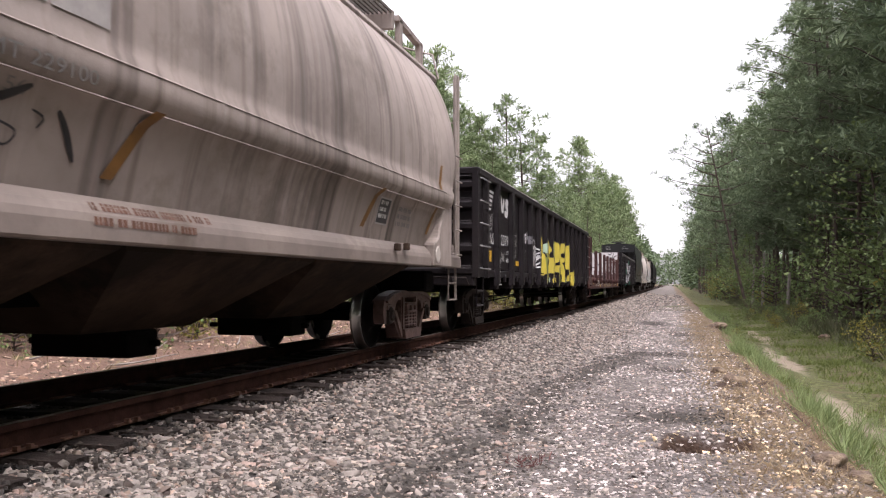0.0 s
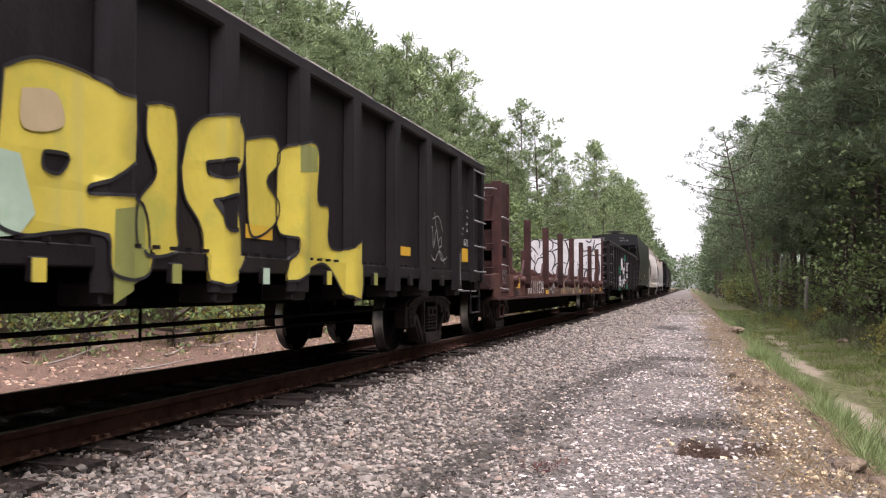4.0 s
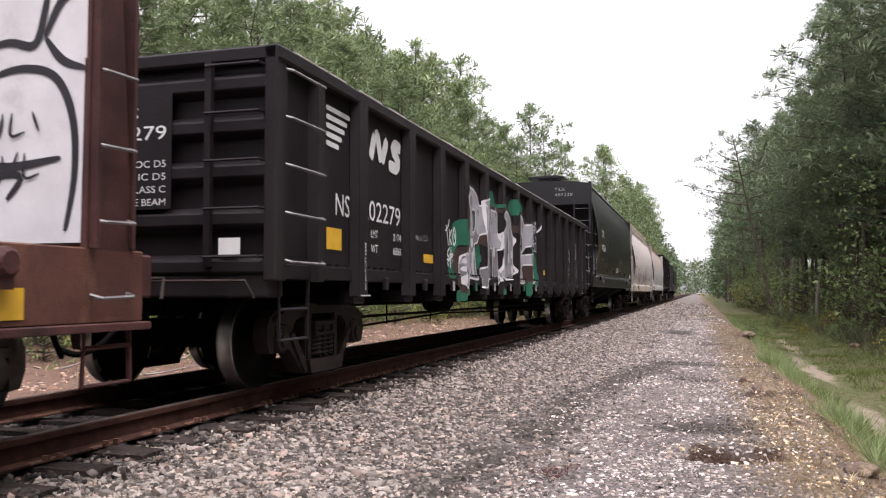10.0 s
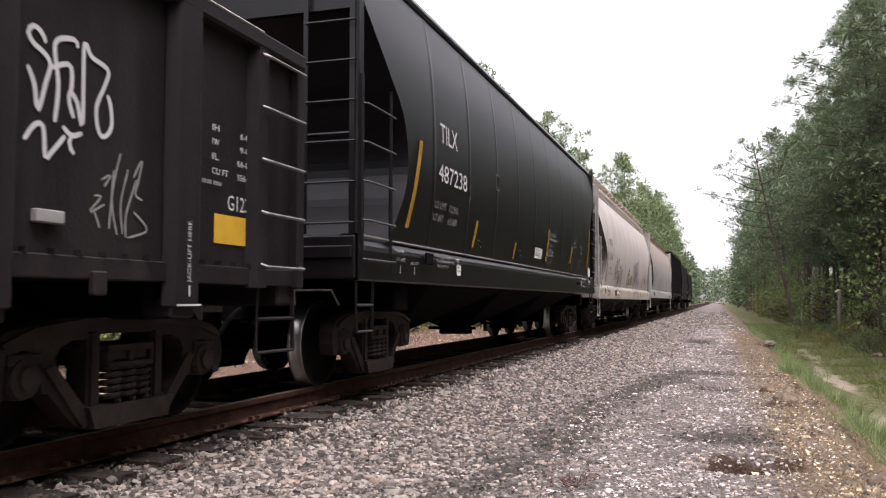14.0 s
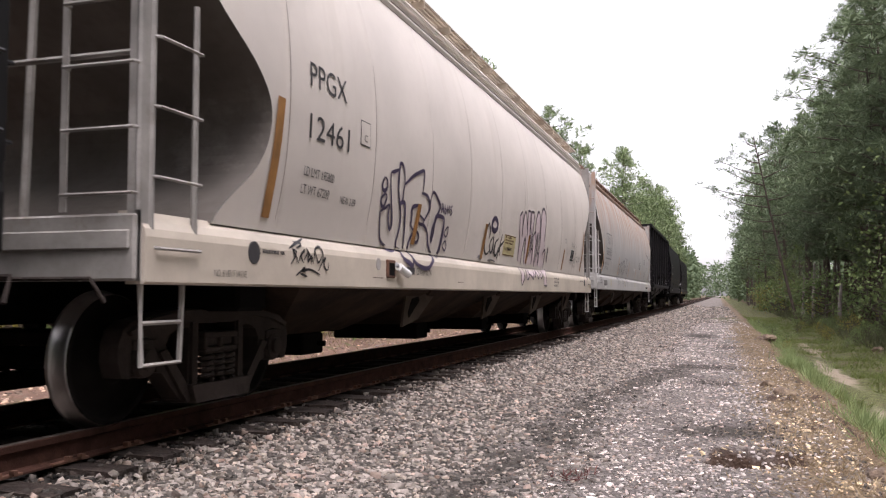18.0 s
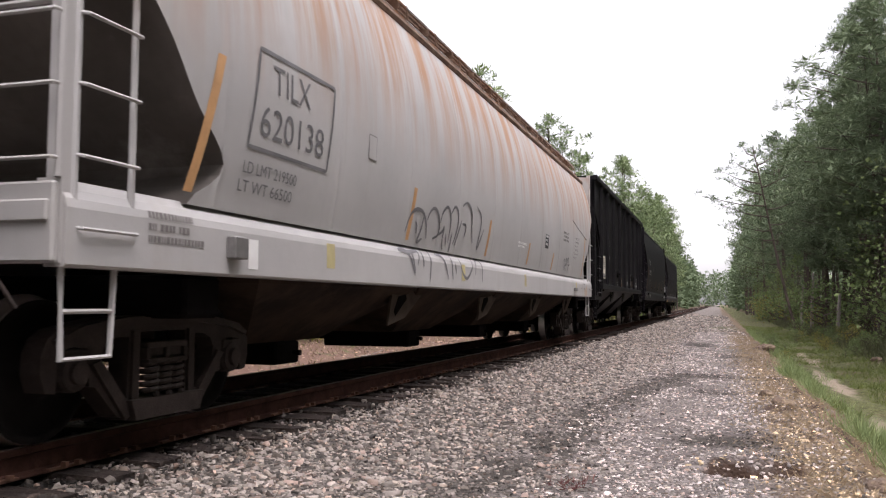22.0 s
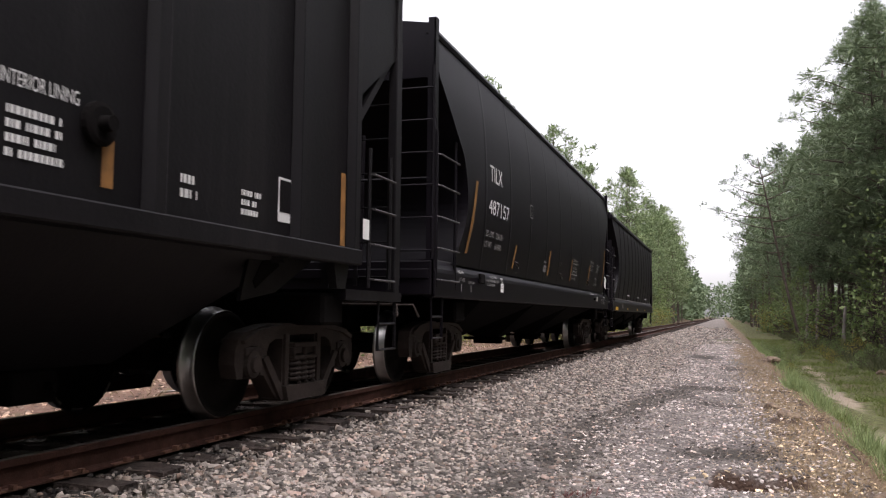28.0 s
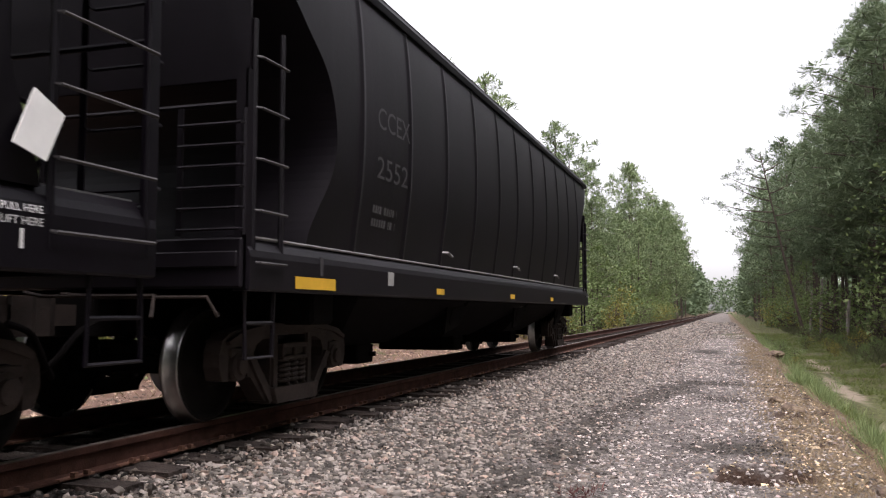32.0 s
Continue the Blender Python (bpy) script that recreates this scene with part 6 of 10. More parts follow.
SMALL_TAG = {
    "fint": [[(11.7, 2.37), (11.59, 2.32), (11.68, 2.22), (11.6, 2.13)],
        [(11.81, 2.4), (11.79, 2.14)],
        [(11.8, 2.28), (11.93, 2.34)],
        [(11.99, 2.44), (11.96, 2.17), (12.14, 2.44), (12.11, 2.19)],
        [(11.64, 2.05), (11.57, 1.93), (11.74, 1.87)],
        [(11.88, 2.08), (11.85, 1.88), (11.99, 1.98)],
        [(12.07, 2.11), (12.14, 2.03), (12, 1.81), (12.18, 1.8)]],
}
TAG_HOOK = [
    [(3.86, 2.12), (3.8, 2.05), (3.82, 1.98), (3.89, 1.99), (3.94, 2.02), (3.92, 2.09), (3.86, 2.12)],
    [(3.9, 1.95), (3.8, 1.9), (3.81, 1.84), (3.88, 1.81), (3.93, 1.88), (3.95, 1.93), (3.9, 1.95)],
    [(3.85, 1.96), (3.93, 1.99)],
    [(3.81, 1.76), (3.92, 1.8), (4.04, 1.85), (4.04, 1.76), (4.09, 1.64), (4.15, 1.6), (4.17, 1.67), (4.09, 1.88), (4.02, 2.06), (4.01, 2.19)],
    [(4.01, 2.19), (4.12, 2.21), (4.24, 2.25)],
    [(4.24, 2.25), (4.23, 2.13), (4.29, 1.97), (4.39, 1.79), (4.42, 1.64), (4.37, 1.48), (4.38, 1.41), (4.2, 1.38), (4.09, 1.41), (3.93, 1.47), (3.87, 1.58), (3.81, 1.76)],
]
TAG_BAR = [
    [(4.34, 1.89), (4.26, 2.04), (4.25, 2.27), (4.28, 2.32), (4.36, 2.3), (4.41, 2.23), (4.43, 2.11)],
    [(4.43, 2.11), (4.69, 2.24), (4.9, 2.31), (5.04, 2.34), (5.06, 2.25), (5.04, 2.1)],
    [(4.99, 2.08), (5.2, 2.07), (5.32, 1.98), (5.31, 1.91), (5.2, 1.8), (5.15, 1.73)],
    [(4.42, 2.11), (4.41, 2.03), (4.4, 1.94), (4.34, 1.89), (4.46, 1.92), (4.51, 1.85), (4.57, 1.65), (4.61, 1.42)],
]
TAG_CURL = [
    [(4.97, 1.94), (4.74, 1.89), (4.76, 1.78), (4.76, 1.67)],
    [(4.73, 1.73), (4.81, 1.66), (5, 1.63), (5.08, 1.57), (5.01, 1.51), (4.91, 1.54), (4.85, 1.6), (4.77, 1.51), (4.76, 1.43), (4.84, 1.35), (4.91, 1.27), (5.18, 1.22), (5.35, 1.23), (5.49, 1.29), (5.64, 1.37), (5.57, 1.41), (5.43, 1.52), (5.34, 1.65), (5.2, 1.72), (5.04, 1.73), (4.94, 1.76), (4.93, 1.8), (5.03, 1.82), (5.18, 1.78)],
]
TAG_TAIL = [
    [(5.32, 1.98), (5.42, 2.14), (5.67, 2.04), (5.71, 1.97), (5.63, 1.88), (5.58, 1.77), (5.57, 1.65), (5.52, 1.55), (5.51, 1.69), (5.57, 1.81), (5.61, 1.87), (5.89, 1.87), (5.93, 1.8), (5.9, 1.63), (5.86, 1.49), (5.77, 1.36)],
    [(5.94, 1.82), (5.94, 1.64), (5.9, 1.49), (5.84, 1.37)],
    [(4.38, 1.41), (4.54, 1.39), (4.53, 1.32), (4.78, 1.23), (4.85, 1.34)],
    [(4.52, 1.3), (4.79, 1.25)],
]
SMALL_DARK = [
    [(5.78, 1.92), (5.8, 2.05), (5.88, 1.93)],
    [(5.78, 1.97), (5.85, 1.98)],
    [(5.9, 2.04), (5.92, 1.92), (5.97, 1.97), (5.91, 1.99)],
    [(6, 2.04), (6.02, 1.92)],
    [(6, 1.98), (6.08, 2), (6.09, 2.06), (6.09, 1.94)],
    [(6.21, 2.05), (6.13, 2.01), (6.22, 1.97), (6.13, 1.92)],
    [(6.11, 1.78), (6, 1.71), (6, 1.67), (6.1, 1.65), (6.14, 1.75), (6.11, 1.78)],
    [(6.08, 1.6), (5.99, 1.53), (6.1, 1.47), (6.15, 1.53), (6.08, 1.6)],
]
SCRIPT_TAG = [
    [(8.15, 1.95), (8.08, 1.97), (7.98, 1.8), (8, 1.6), (8.13, 1.52), (8.29, 1.57)],
    [(8.12, 1.96), (8.21, 1.88), (8.18, 1.75)],
    [(8.41, 1.8), (8.27, 1.69), (8.36, 1.55), (8.47, 1.63), (8.44, 1.81), (8.49, 1.62), (8.57, 1.56), (8.61, 1.69)],
    [(8.74, 1.79), (8.57, 1.69), (8.63, 1.53), (8.75, 1.55), (8.82, 1.66)],
    [(8.97, 1.88), (8.9, 1.71), (8.8, 1.47)],
    [(9.14, 1.78), (8.87, 1.66), (8.78, 1.61)],
    [(8.78, 1.47), (8.9, 1.64), (8.96, 1.53)],
]
SCRIPT_RING = [
    [(8.41, 2.09), (8.28, 2.01), (8.31, 1.92), (8.47, 1.89), (8.6, 1.95), (8.58, 2.04), (8.41, 2.09)],
]
SCRIPT_BLOT = [
    [(8.26, 1.43), (8.43, 1.43), (8.73, 1.42)],
    [(7.69, 1.45), (7.76, 1.47), (7.91, 1.44), (7.73, 1.42)],
]
PINK_W = [
    [(10.08, 2.26), (10.13, 2.02), (10.19, 1.8), (10.24, 1.5)],
    [(10.07, 2.26), (10.15, 2.3), (10.25, 2.35)],
    [(10.25, 2.35), (10.3, 2.32), (10.32, 2.16), (10.34, 1.91), (10.33, 2.07), (10.38, 2.23), (10.45, 2.34), (10.51, 2.37), (10.57, 2.36), (10.64, 2.24), (10.72, 2.03), (10.75, 1.94)],
    [(10.75, 1.94), (10.71, 2.15), (10.72, 2.41)],
    [(10.72, 2.41), (10.94, 2.42)],
    [(10.94, 2.43), (10.94, 2.29), (10.95, 1.98)],
    [(10.5, 1.45), (10.48, 1.57), (10.5, 1.72), (10.55, 1.86), (10.59, 1.93), (10.65, 1.86), (10.69, 1.71), (10.72, 1.46)],
]
PINK_L = [
    [(10.98, 2.42), (11.27, 2.43)],
    [(11.27, 2.43), (11.26, 2.35), (11.21, 2.18), (11.17, 1.97), (11.18, 1.76), (11.17, 1.61)],
    [(10.98, 2.42), (11, 2.27), (10.97, 2.13), (11.03, 2.09), (11.07, 1.91), (11.08, 1.73), (10.98, 1.59), (10.92, 1.46)],
    [(11.19, 1.76), (11.29, 1.75), (11.33, 1.71), (11.35, 1.56), (11.36, 1.48)],
]
PINK_E = [
    [(11.25, 1.99), (11.45, 2.08), (11.5, 1.93)],
    [(11.43, 2.09), (11.43, 2.23), (11.51, 2.39), (11.64, 2.48), (11.76, 2.44), (11.84, 2.31), (11.84, 2.08), (11.81, 1.9)],
    [(11.25, 1.99), (11.31, 1.82), (11.36, 1.6), (11.36, 1.48)],
    [(11.59, 1.5), (11.56, 1.7), (11.57, 1.88), (11.63, 2.04), (11.68, 2.06), (11.69, 1.98), (11.69, 1.75), (11.65, 1.55), (11.62, 1.44)],
    [(11.77, 1.7), (11.91, 1.7), (11.97, 1.58), (11.96, 1.46)],
    [(11.8, 1.87), (11.82, 1.75), (11.82, 1.62)],
]
PINK_R = [
    [(11.95, 1.7), (11.92, 1.99), (11.91, 2.33), (11.97, 2.5), (12.07, 2.57), (12.23, 2.57), (12.36, 2.47), (12.39, 2.34), (12.35, 2.15), (12.31, 1.94)],
    [(12.28, 1.69), (12.36, 1.76), (12.5, 1.79), (12.52, 1.63), (12.51, 1.45)],
    [(12.73, 1.86), (12.74, 1.75), (12.75, 1.55)],
    [(12.75, 1.86), (12.78, 1.56)],
    [(11.95, 1.66), (11.96, 1.47)],
]
PINK_DRIP = [
    [(10.43, 1.4), (10.37, 1.29), (10.38, 1.13), (10.41, 1.07)],
    [(10.41, 1.07), (10.54, 1.15), (10.63, 1.2), (10.63, 1.28), (10.67, 1.39)],
    [(10.88, 1.38), (10.81, 1.29), (10.82, 1.18)],
    [(10.82, 1.18), (11, 1.22), (11.01, 1.32), (11.09, 1.38)],
    [(11, 1.26), (11.09, 1.29), (11.23, 1.25), (11.39, 1.21), (11.42, 1.26), (11.52, 1.38)],
    [(11.51, 1.37), (11.52, 1.24), (11.65, 1.31), (11.76, 1.36), (11.76, 1.29), (11.87, 1.22), (11.94, 1.28), (12.04, 1.39)],
    [(12.16, 1.39), (12.08, 1.24), (12.21, 1.26), (12.32, 1.37), (12.38, 1.34), (12.38, 1.1)],
    [(12.38, 1.1), (12.68, 1.1), (12.63, 1.27), (12.77, 1.42)],
]
PINK_FILL = [
    [(10.08, 2.26), (10.25, 2.35), (10.3, 2.32), (10.32, 2.16), (10.34, 1.91), (10.38, 2.23), (10.45, 2.34), (10.51, 2.37), (10.57, 2.36), (10.64, 2.24), (10.75, 1.94), (10.71, 2.4), (10.94, 2.43), (10.94, 2.29), (10.95, 1.98), (10.98, 1.59), (10.92, 1.46), (10.72, 1.47), (10.69, 1.71), (10.65, 1.86), (10.59, 1.93), (10.55, 1.86), (10.5, 1.72), (10.48, 1.57), (10.49, 1.48), (10.26, 1.5), (10.19, 1.8), (10.13, 2.02)],
    [(10.98, 2.42), (11.27, 2.43), (11.26, 2.35), (11.21, 2.18), (11.17, 1.97), (11.18, 1.76), (11.31, 1.72), (11.36, 1.47), (10.95, 1.47), (10.98, 1.59), (11.08, 1.73), (11.07, 1.91), (11.03, 2.09), (10.97, 2.13), (11, 2.27)],
]
PINK_FILL_TOO = [
    [(11.25, 1.99), (11.45, 2.08), (11.43, 2.23), (11.51, 2.39), (11.64, 2.48), (11.76, 2.44), (11.84, 2.31), (11.84, 2.08), (11.81, 1.9), (11.95, 1.47), (11.63, 1.46), (11.69, 1.75), (11.69, 1.98), (11.63, 2.04), (11.57, 1.88), (11.56, 1.7), (11.59, 1.48), (11.39, 1.48), (11.31, 1.82)],
    [(12.02, 1.46), (11.95, 1.7), (11.92, 1.99), (11.91, 2.33), (11.97, 2.5), (12.07, 2.57), (12.23, 2.57), (12.36, 2.47), (12.39, 2.34), (12.36, 2.15), (12.57, 1.73), (12.51, 1.45)],
]
PINK_SILL = [
    [(10.43, 1.4), (10.37, 1.29), (10.38, 1.13), (10.41, 1.07), (10.54, 1.15), (10.63, 1.2), (10.63, 1.28), (10.67, 1.39)],
    [(10.88, 1.38), (10.81, 1.29), (10.82, 1.18), (11, 1.22), (11.23, 1.25), (11.39, 1.21), (11.42, 1.26), (11.52, 1.38)],
    [(11.51, 1.37), (11.52, 1.24), (11.65, 1.31), (11.76, 1.36), (11.76, 1.29), (11.87, 1.22), (11.94, 1.28), (12.04, 1.39)],
    [(12.16, 1.39), (12.08, 1.24), (12.21, 1.26), (12.32, 1.37), (12.38, 1.34), (12.38, 1.1), (12.68, 1.1), (12.63, 1.27), (12.77, 1.42)],
]
SILL_SCRAWL = [
    [(1.87, 1.28), (1.99, 1.32), (2.2, 1.38)],
    [(1.98, 1.34), (2.12, 1.33), (2, 1.29)],
    [(1.89, 1.15), (1.96, 1.21), (1.99, 1.26), (1.93, 1.27), (2.01, 1.2), (1.99, 1.17)],
    [(2.02, 1.16), (2.07, 1.24), (2.15, 1.28), (2.07, 1.23), (2.12, 1.17)],
    [(2.12, 1.19), (2.22, 1.28), (2.19, 1.18), (2.28, 1.24), (2.26, 1.16)],
    [(2.18, 1.3), (2.28, 1.19)],
    [(2.3, 1.17), (2.34, 1.29), (2.46, 1.32), (2.48, 1.21), (2.39, 1.11)],
    [(2.34, 1.27), (2.39, 1.18), (2.46, 1.24)],
    [(2.46, 1.18), (2.55, 1.24), (2.5, 1.17), (2.58, 1.12), (2.6, 1.19)],
    [(1.98, 1.06), (2.16, 1.14), (2.09, 1.1), (2.23, 1.12), (2.43, 1.08)],
    [(2.06, 1.08), (2.19, 1.06)],
]
GREY_TAG = [
    [(5.26, 1.68), (5.32, 1.82), (5.42, 1.92), (5.58, 1.97), (5.78, 1.95), (5.92, 1.84), (5.99, 1.66)],
    [(5.56, 1.82), (5.61, 1.78), (5.62, 1.69)],
    [(5.81, 1.9), (5.76, 1.74), (5.67, 1.6), (5.84, 1.65)],
    [(5.95, 1.88), (6.02, 1.98), (6.16, 2.04), (6.32, 2), (6.42, 1.85), (6.39, 1.73), (6.21, 1.68)],
    [(6.39, 1.73), (6.58, 1.8), (6.62, 1.86), (6.61, 1.68), (6.66, 1.57)],
    [(6.45, 1.89), (6.51, 2.02), (6.68, 2.11), (6.82, 2.05), (6.87, 1.88), (6.84, 1.67)],
    [(6.72, 1.78), (6.76, 1.63)],
    [(6.97, 1.81), (6.93, 1.56)],
    [(6.86, 2.04), (7.01, 2.15), (7.17, 2.08), (7.18, 1.89), (7.06, 1.66)],
    [(7.34, 2), (7.14, 1.65)],
    [(7.38, 1.96), (7.56, 1.94), (7.52, 1.78)],
    [(7.33, 2.19), (7.55, 2.26), (7.79, 2.16), (7.85, 1.94), (7.96, 1.74)],
    [(8.04, 2.26), (8.32, 2.11), (8.22, 1.67), (8.49, 1.98)],
    [(5.07, 1.48), (5.25, 1.49), (5.42, 1.41), (5.56, 1.23)],
    [(5.07, 1.47), (5.42, 1.47), (5.72, 1.49), (5.66, 1.33)],
    [(5.46, 1.5), (5.59, 1.23)],
    [(5.85, 1.52), (5.88, 1.32)],
    [(6.12, 1.55), (6.14, 1.37), (6.11, 1.16)],
    [(6.37, 1.5), (6.63, 1.47), (6.81, 1.27), (6.84, 1.2)],
    [(6.99, 1.51), (7.04, 1.2)],
    [(7.15, 1.42), (7.2, 1.28)],
    [(7.36, 1.5), (7.49, 1.31), (7.72, 1.24), (7.96, 1.39), (8.01, 1.54)],
    [(8.12, 1.3), (8.22, 1.5), (8.48, 1.5), (8.51, 1.2)],
]
GREY_SCRAWL = [
    [(15.38, 1.72), (15.42, 1.86), (15.51, 1.89), (15.54, 1.75), (15.6, 1.68), (15.66, 1.85), (15.76, 1.92), (15.73, 1.76), (15.81, 1.81), (15.93, 1.93), (15.9, 1.76), (16, 1.96), (16.06, 1.76)],
    [(16.07, 1.94), (16.06, 1.78), (16.25, 1.81)],
    [(15.57, 1.76), (15.62, 1.65)],
    [(15.71, 1.76), (15.74, 1.61)],
    [(16.06, 1.76), (16.09, 1.59)],
]


def clip_half(poly, axis, at, keep_above):
    out = []
    for a, c in zip(poly, poly[1:] + poly[:1]):
        ia, ic = (a[axis] >= at) == keep_above, (c[axis] >= at) == keep_above
        if ia:
            out.append(a)
        if ia != ic:
            t = (at - a[axis]) / (c[axis] - a[axis])
            out.append((a[0] + (c[0] - a[0]) * t, a[1] + (c[1] - a[1]) * t))
    return out


def field(name, outline, holes, surf, material, parent, label="", lift=0.004, soft=True, curved=False):
    """A painted shape with holes in it, laid over posts and panels or round a curved side."""
    loops = [catmull(p + p[:1], 4)[:-1] if soft else list(p) for p in [outline] + holes]
    flat_ = [q for p in loops for q in p]
    tris = tessellate_polygon([[Vector((a, c, 0)) for a, c in p] for p in loops])
    cuts = [] if curved else sorted(p + e for p in GON_POSTS for e in (-0.17, -0.12, 0.12, 0.17))
    bands = [-9.0] + ([1.2, 1.32, 1.42, 1.5] + [1.6 + 0.14 * i for i in range(22)] if curved else [1.15]) + [9.0]
    v, f, seen = [], [], {}
    for tri in tris:
        poly = [(float(flat_[k][0]), float(flat_[k][1])) for k in tri]
        lo, hi = min(q[0] for q in poly), max(q[0] for q in poly)
        edges = [lo - 1] + [c for c in cuts if lo < c < hi] + [hi + 1]
        for a, c in zip(edges, edges[1:]):
            strip = clip_half(clip_half(poly, 0, a, True), 0, c, False)
            for z0, z1 in zip(bands, bands[1:]):
                if len(strip) < 3:
                    break
                piece = clip_half(clip_half(strip, 1, z0, True), 1, z1, False)
                if len(piece) < 3:
                    continue
                ids = []
                for y, z in piece:
                    x = surf(min(max(y, a + 1e-4), c - 1e-4), z if curved else 1.0 if z1 < 2 else 1.5) + lift
                    key = (round(x, 3), round(y, 4), round(z, 4))
                    if key not in seen:
                        seen[key] = len(v)
                        v.append((x, y, z))
                    if seen[key] not in ids:
                        ids.append(seen[key])
                f += [(ids[0], ids[i], ids[i + 1]) for i in range(1, len(ids) - 1)]
    return link(name, raw(name, v, f), material, parent, label)


def inside_of(q, poly):
    hit = False
    for (a, c), (d, e) in zip(poly, poly[1:] + poly[:1]):
        if (c > q[1]) != (e > q[1]) and q[0] < a + (q[1] - c) * (d - a) / (e - c):
            hit = not hit
    return hit


def blob(y, z, r, seed=0):
    rng = random.Random(seed)
    return [(y + r * rng.uniform(0.8, 1.15) * math.cos(k * 0.785), z + 1.15 * r * rng.uniform(0.8, 1.15) * math.sin(k * 0.785)) for k in range(8)]


# ---- covered hoppers ----
def shell(car, L, w, z0, z1, roof, edge0, edge1, seams, material, seam_h=0.006):
    """The rounded body: width w(z) from the sill to the eave, a low roof, and scooped ends at edge(z)."""
    nz = 34
    zs = [z0 + (z1 - z0) * i / nz for i in range(nz + 1)]
    half = [(w(z), z) for z in zs] + [(w(z1) * k, z1 + (roof - z1) * (1 - k * k)) for k in (0.8, 0.55, 0.28)]
    ring = half + [(0.0, roof)] + [(-a, c) for a, c in half[::-1]]
    sa = [0.0, 0.06]
    for s in seams:
        sa += [s - 0.09, s - 0.035, s - 0.012, s + 0.012, s + 0.035, s + 0.09]
    sa += [L - 0.06, L]
    top0, top1 = edge0(z1), edge1(z1)
    verts, faces = [], []
    for a, c in ring:
        e0, e1 = edge0(min(c, z1)), L - edge1(min(c, z1))
        for k, y in enumerate(sa):
            bulge = 0.0
            if 2 <= k < len(sa) - 2 and (k - 2) % 6 in (2, 3):
                bulge = seam_h
            # stations keep their place; those outside the scoop are drawn in to its edge
            yy = min(max(y, e0 + 0.002 * k), e1 - 0.002 * (len(sa) - k))
            s = 1 if a > 0 else -1 if a < 0 else 0
            verts.append((a + s * bulge, yy, c + (bulge if c > z1 else 0)))
    m = len(sa)
    for i in range(len(ring) - 1):
        for k in range(m - 1):
            p = i * m + k
            faces.append((p, p + 1, p + m + 1, p + m))
    me = raw("body", verts, faces)
    for p in me.polygons:
        p.use_smooth = True
    body = link("body", me, material, car)
    n = len(half)
    for nm, k, yfun in (("end_sheet", 0, 0), ("end_sheet", m - 1, 1)):
        v, f = [], []
        for i in range(n):
            a = verts[i * m + k]
            b = verts[(len(ring) - 1 - i) * m + k]
            v += [a, b]
        v.append(verts[n * m + k])
        for i in range(n - 1):
            f.append((2 * i, 2 * i + 1, 2 * i + 3, 2 * i + 2))
        em = bpy.data.meshes.new("end_sheet")
        em.from_pydata(v, [], f + [(2 * n - 2, 2 * n - 1, 2 * n)])
        link("end_sheet", em, M["end_dirt_shade"] if material in (M["beige"], M["cream"], M["grey"]) else material, car)
    return body


def bays(car, L, n, y0, y1, z_top, w_top, material, under, hx=0.45, hy=0.34, plates=True):
    """Hopper bays that taper down to their outlets between the trucks."""
    pitch = (y1 - y0) / n
    for i in range(n):
        a, b = y0 + i * pitch, y0 + (i + 1) * pitch
        c = (a + b) / 2
        bm = bmesh.new()
        hi = [bm.verts.new(p) for p in ((-w_top, a, z_top), (w_top, a, z_top), (w_top, b, z_top), (-w_top, b, z_top))]
        mid = [bm.verts.new(p) for p in ((-w_top + .02, a + .05, z_top - 0.05), (w_top - .02, a + .05, z_top - 0.05), (w_top - .02, b - .05, z_top - 0.05), (-w_top + .02, b - .05, z_top - 0.05))]
        wide = hx > 0.3
        lz, ly = (0.50, min(0.78, pitch * 0.30)) if wide else (0.42, hy)
        lo = [bm.verts.new(p) for p in ((-hx, c - ly, lz), (hx, c - ly, lz), (hx, c + ly, lz), (-hx, c + ly, lz))]
        for u, v in ((hi, mid), (mid, lo)):
            for k in range(4):
                bm.faces.new((u[k], u[(k + 1) % 4], v[(k + 1) % 4], v[k]))
        bm.faces.new(lo)
        bm.faces.new(hi[::-1])
        bmesh.ops.recalc_face_normals(bm, faces=bm.faces[:])
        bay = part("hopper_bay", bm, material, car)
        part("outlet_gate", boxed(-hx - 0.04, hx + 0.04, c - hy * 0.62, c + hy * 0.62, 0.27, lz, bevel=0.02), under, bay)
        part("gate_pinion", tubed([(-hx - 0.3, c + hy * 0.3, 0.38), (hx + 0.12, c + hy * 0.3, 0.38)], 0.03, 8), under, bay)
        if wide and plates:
            # the plate between two bays; a near-black slab paints its oval lightening hole's shade
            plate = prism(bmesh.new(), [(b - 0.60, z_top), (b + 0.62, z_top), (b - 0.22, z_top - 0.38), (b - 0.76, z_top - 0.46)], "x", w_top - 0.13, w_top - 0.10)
            part("bay_plate", plate, M["bay_plate"] if material == M["grime_shade"] else material, bay)
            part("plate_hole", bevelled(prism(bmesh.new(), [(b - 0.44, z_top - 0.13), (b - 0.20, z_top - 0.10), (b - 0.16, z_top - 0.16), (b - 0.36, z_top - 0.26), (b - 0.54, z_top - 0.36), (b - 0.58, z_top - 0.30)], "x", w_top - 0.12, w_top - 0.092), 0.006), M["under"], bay)


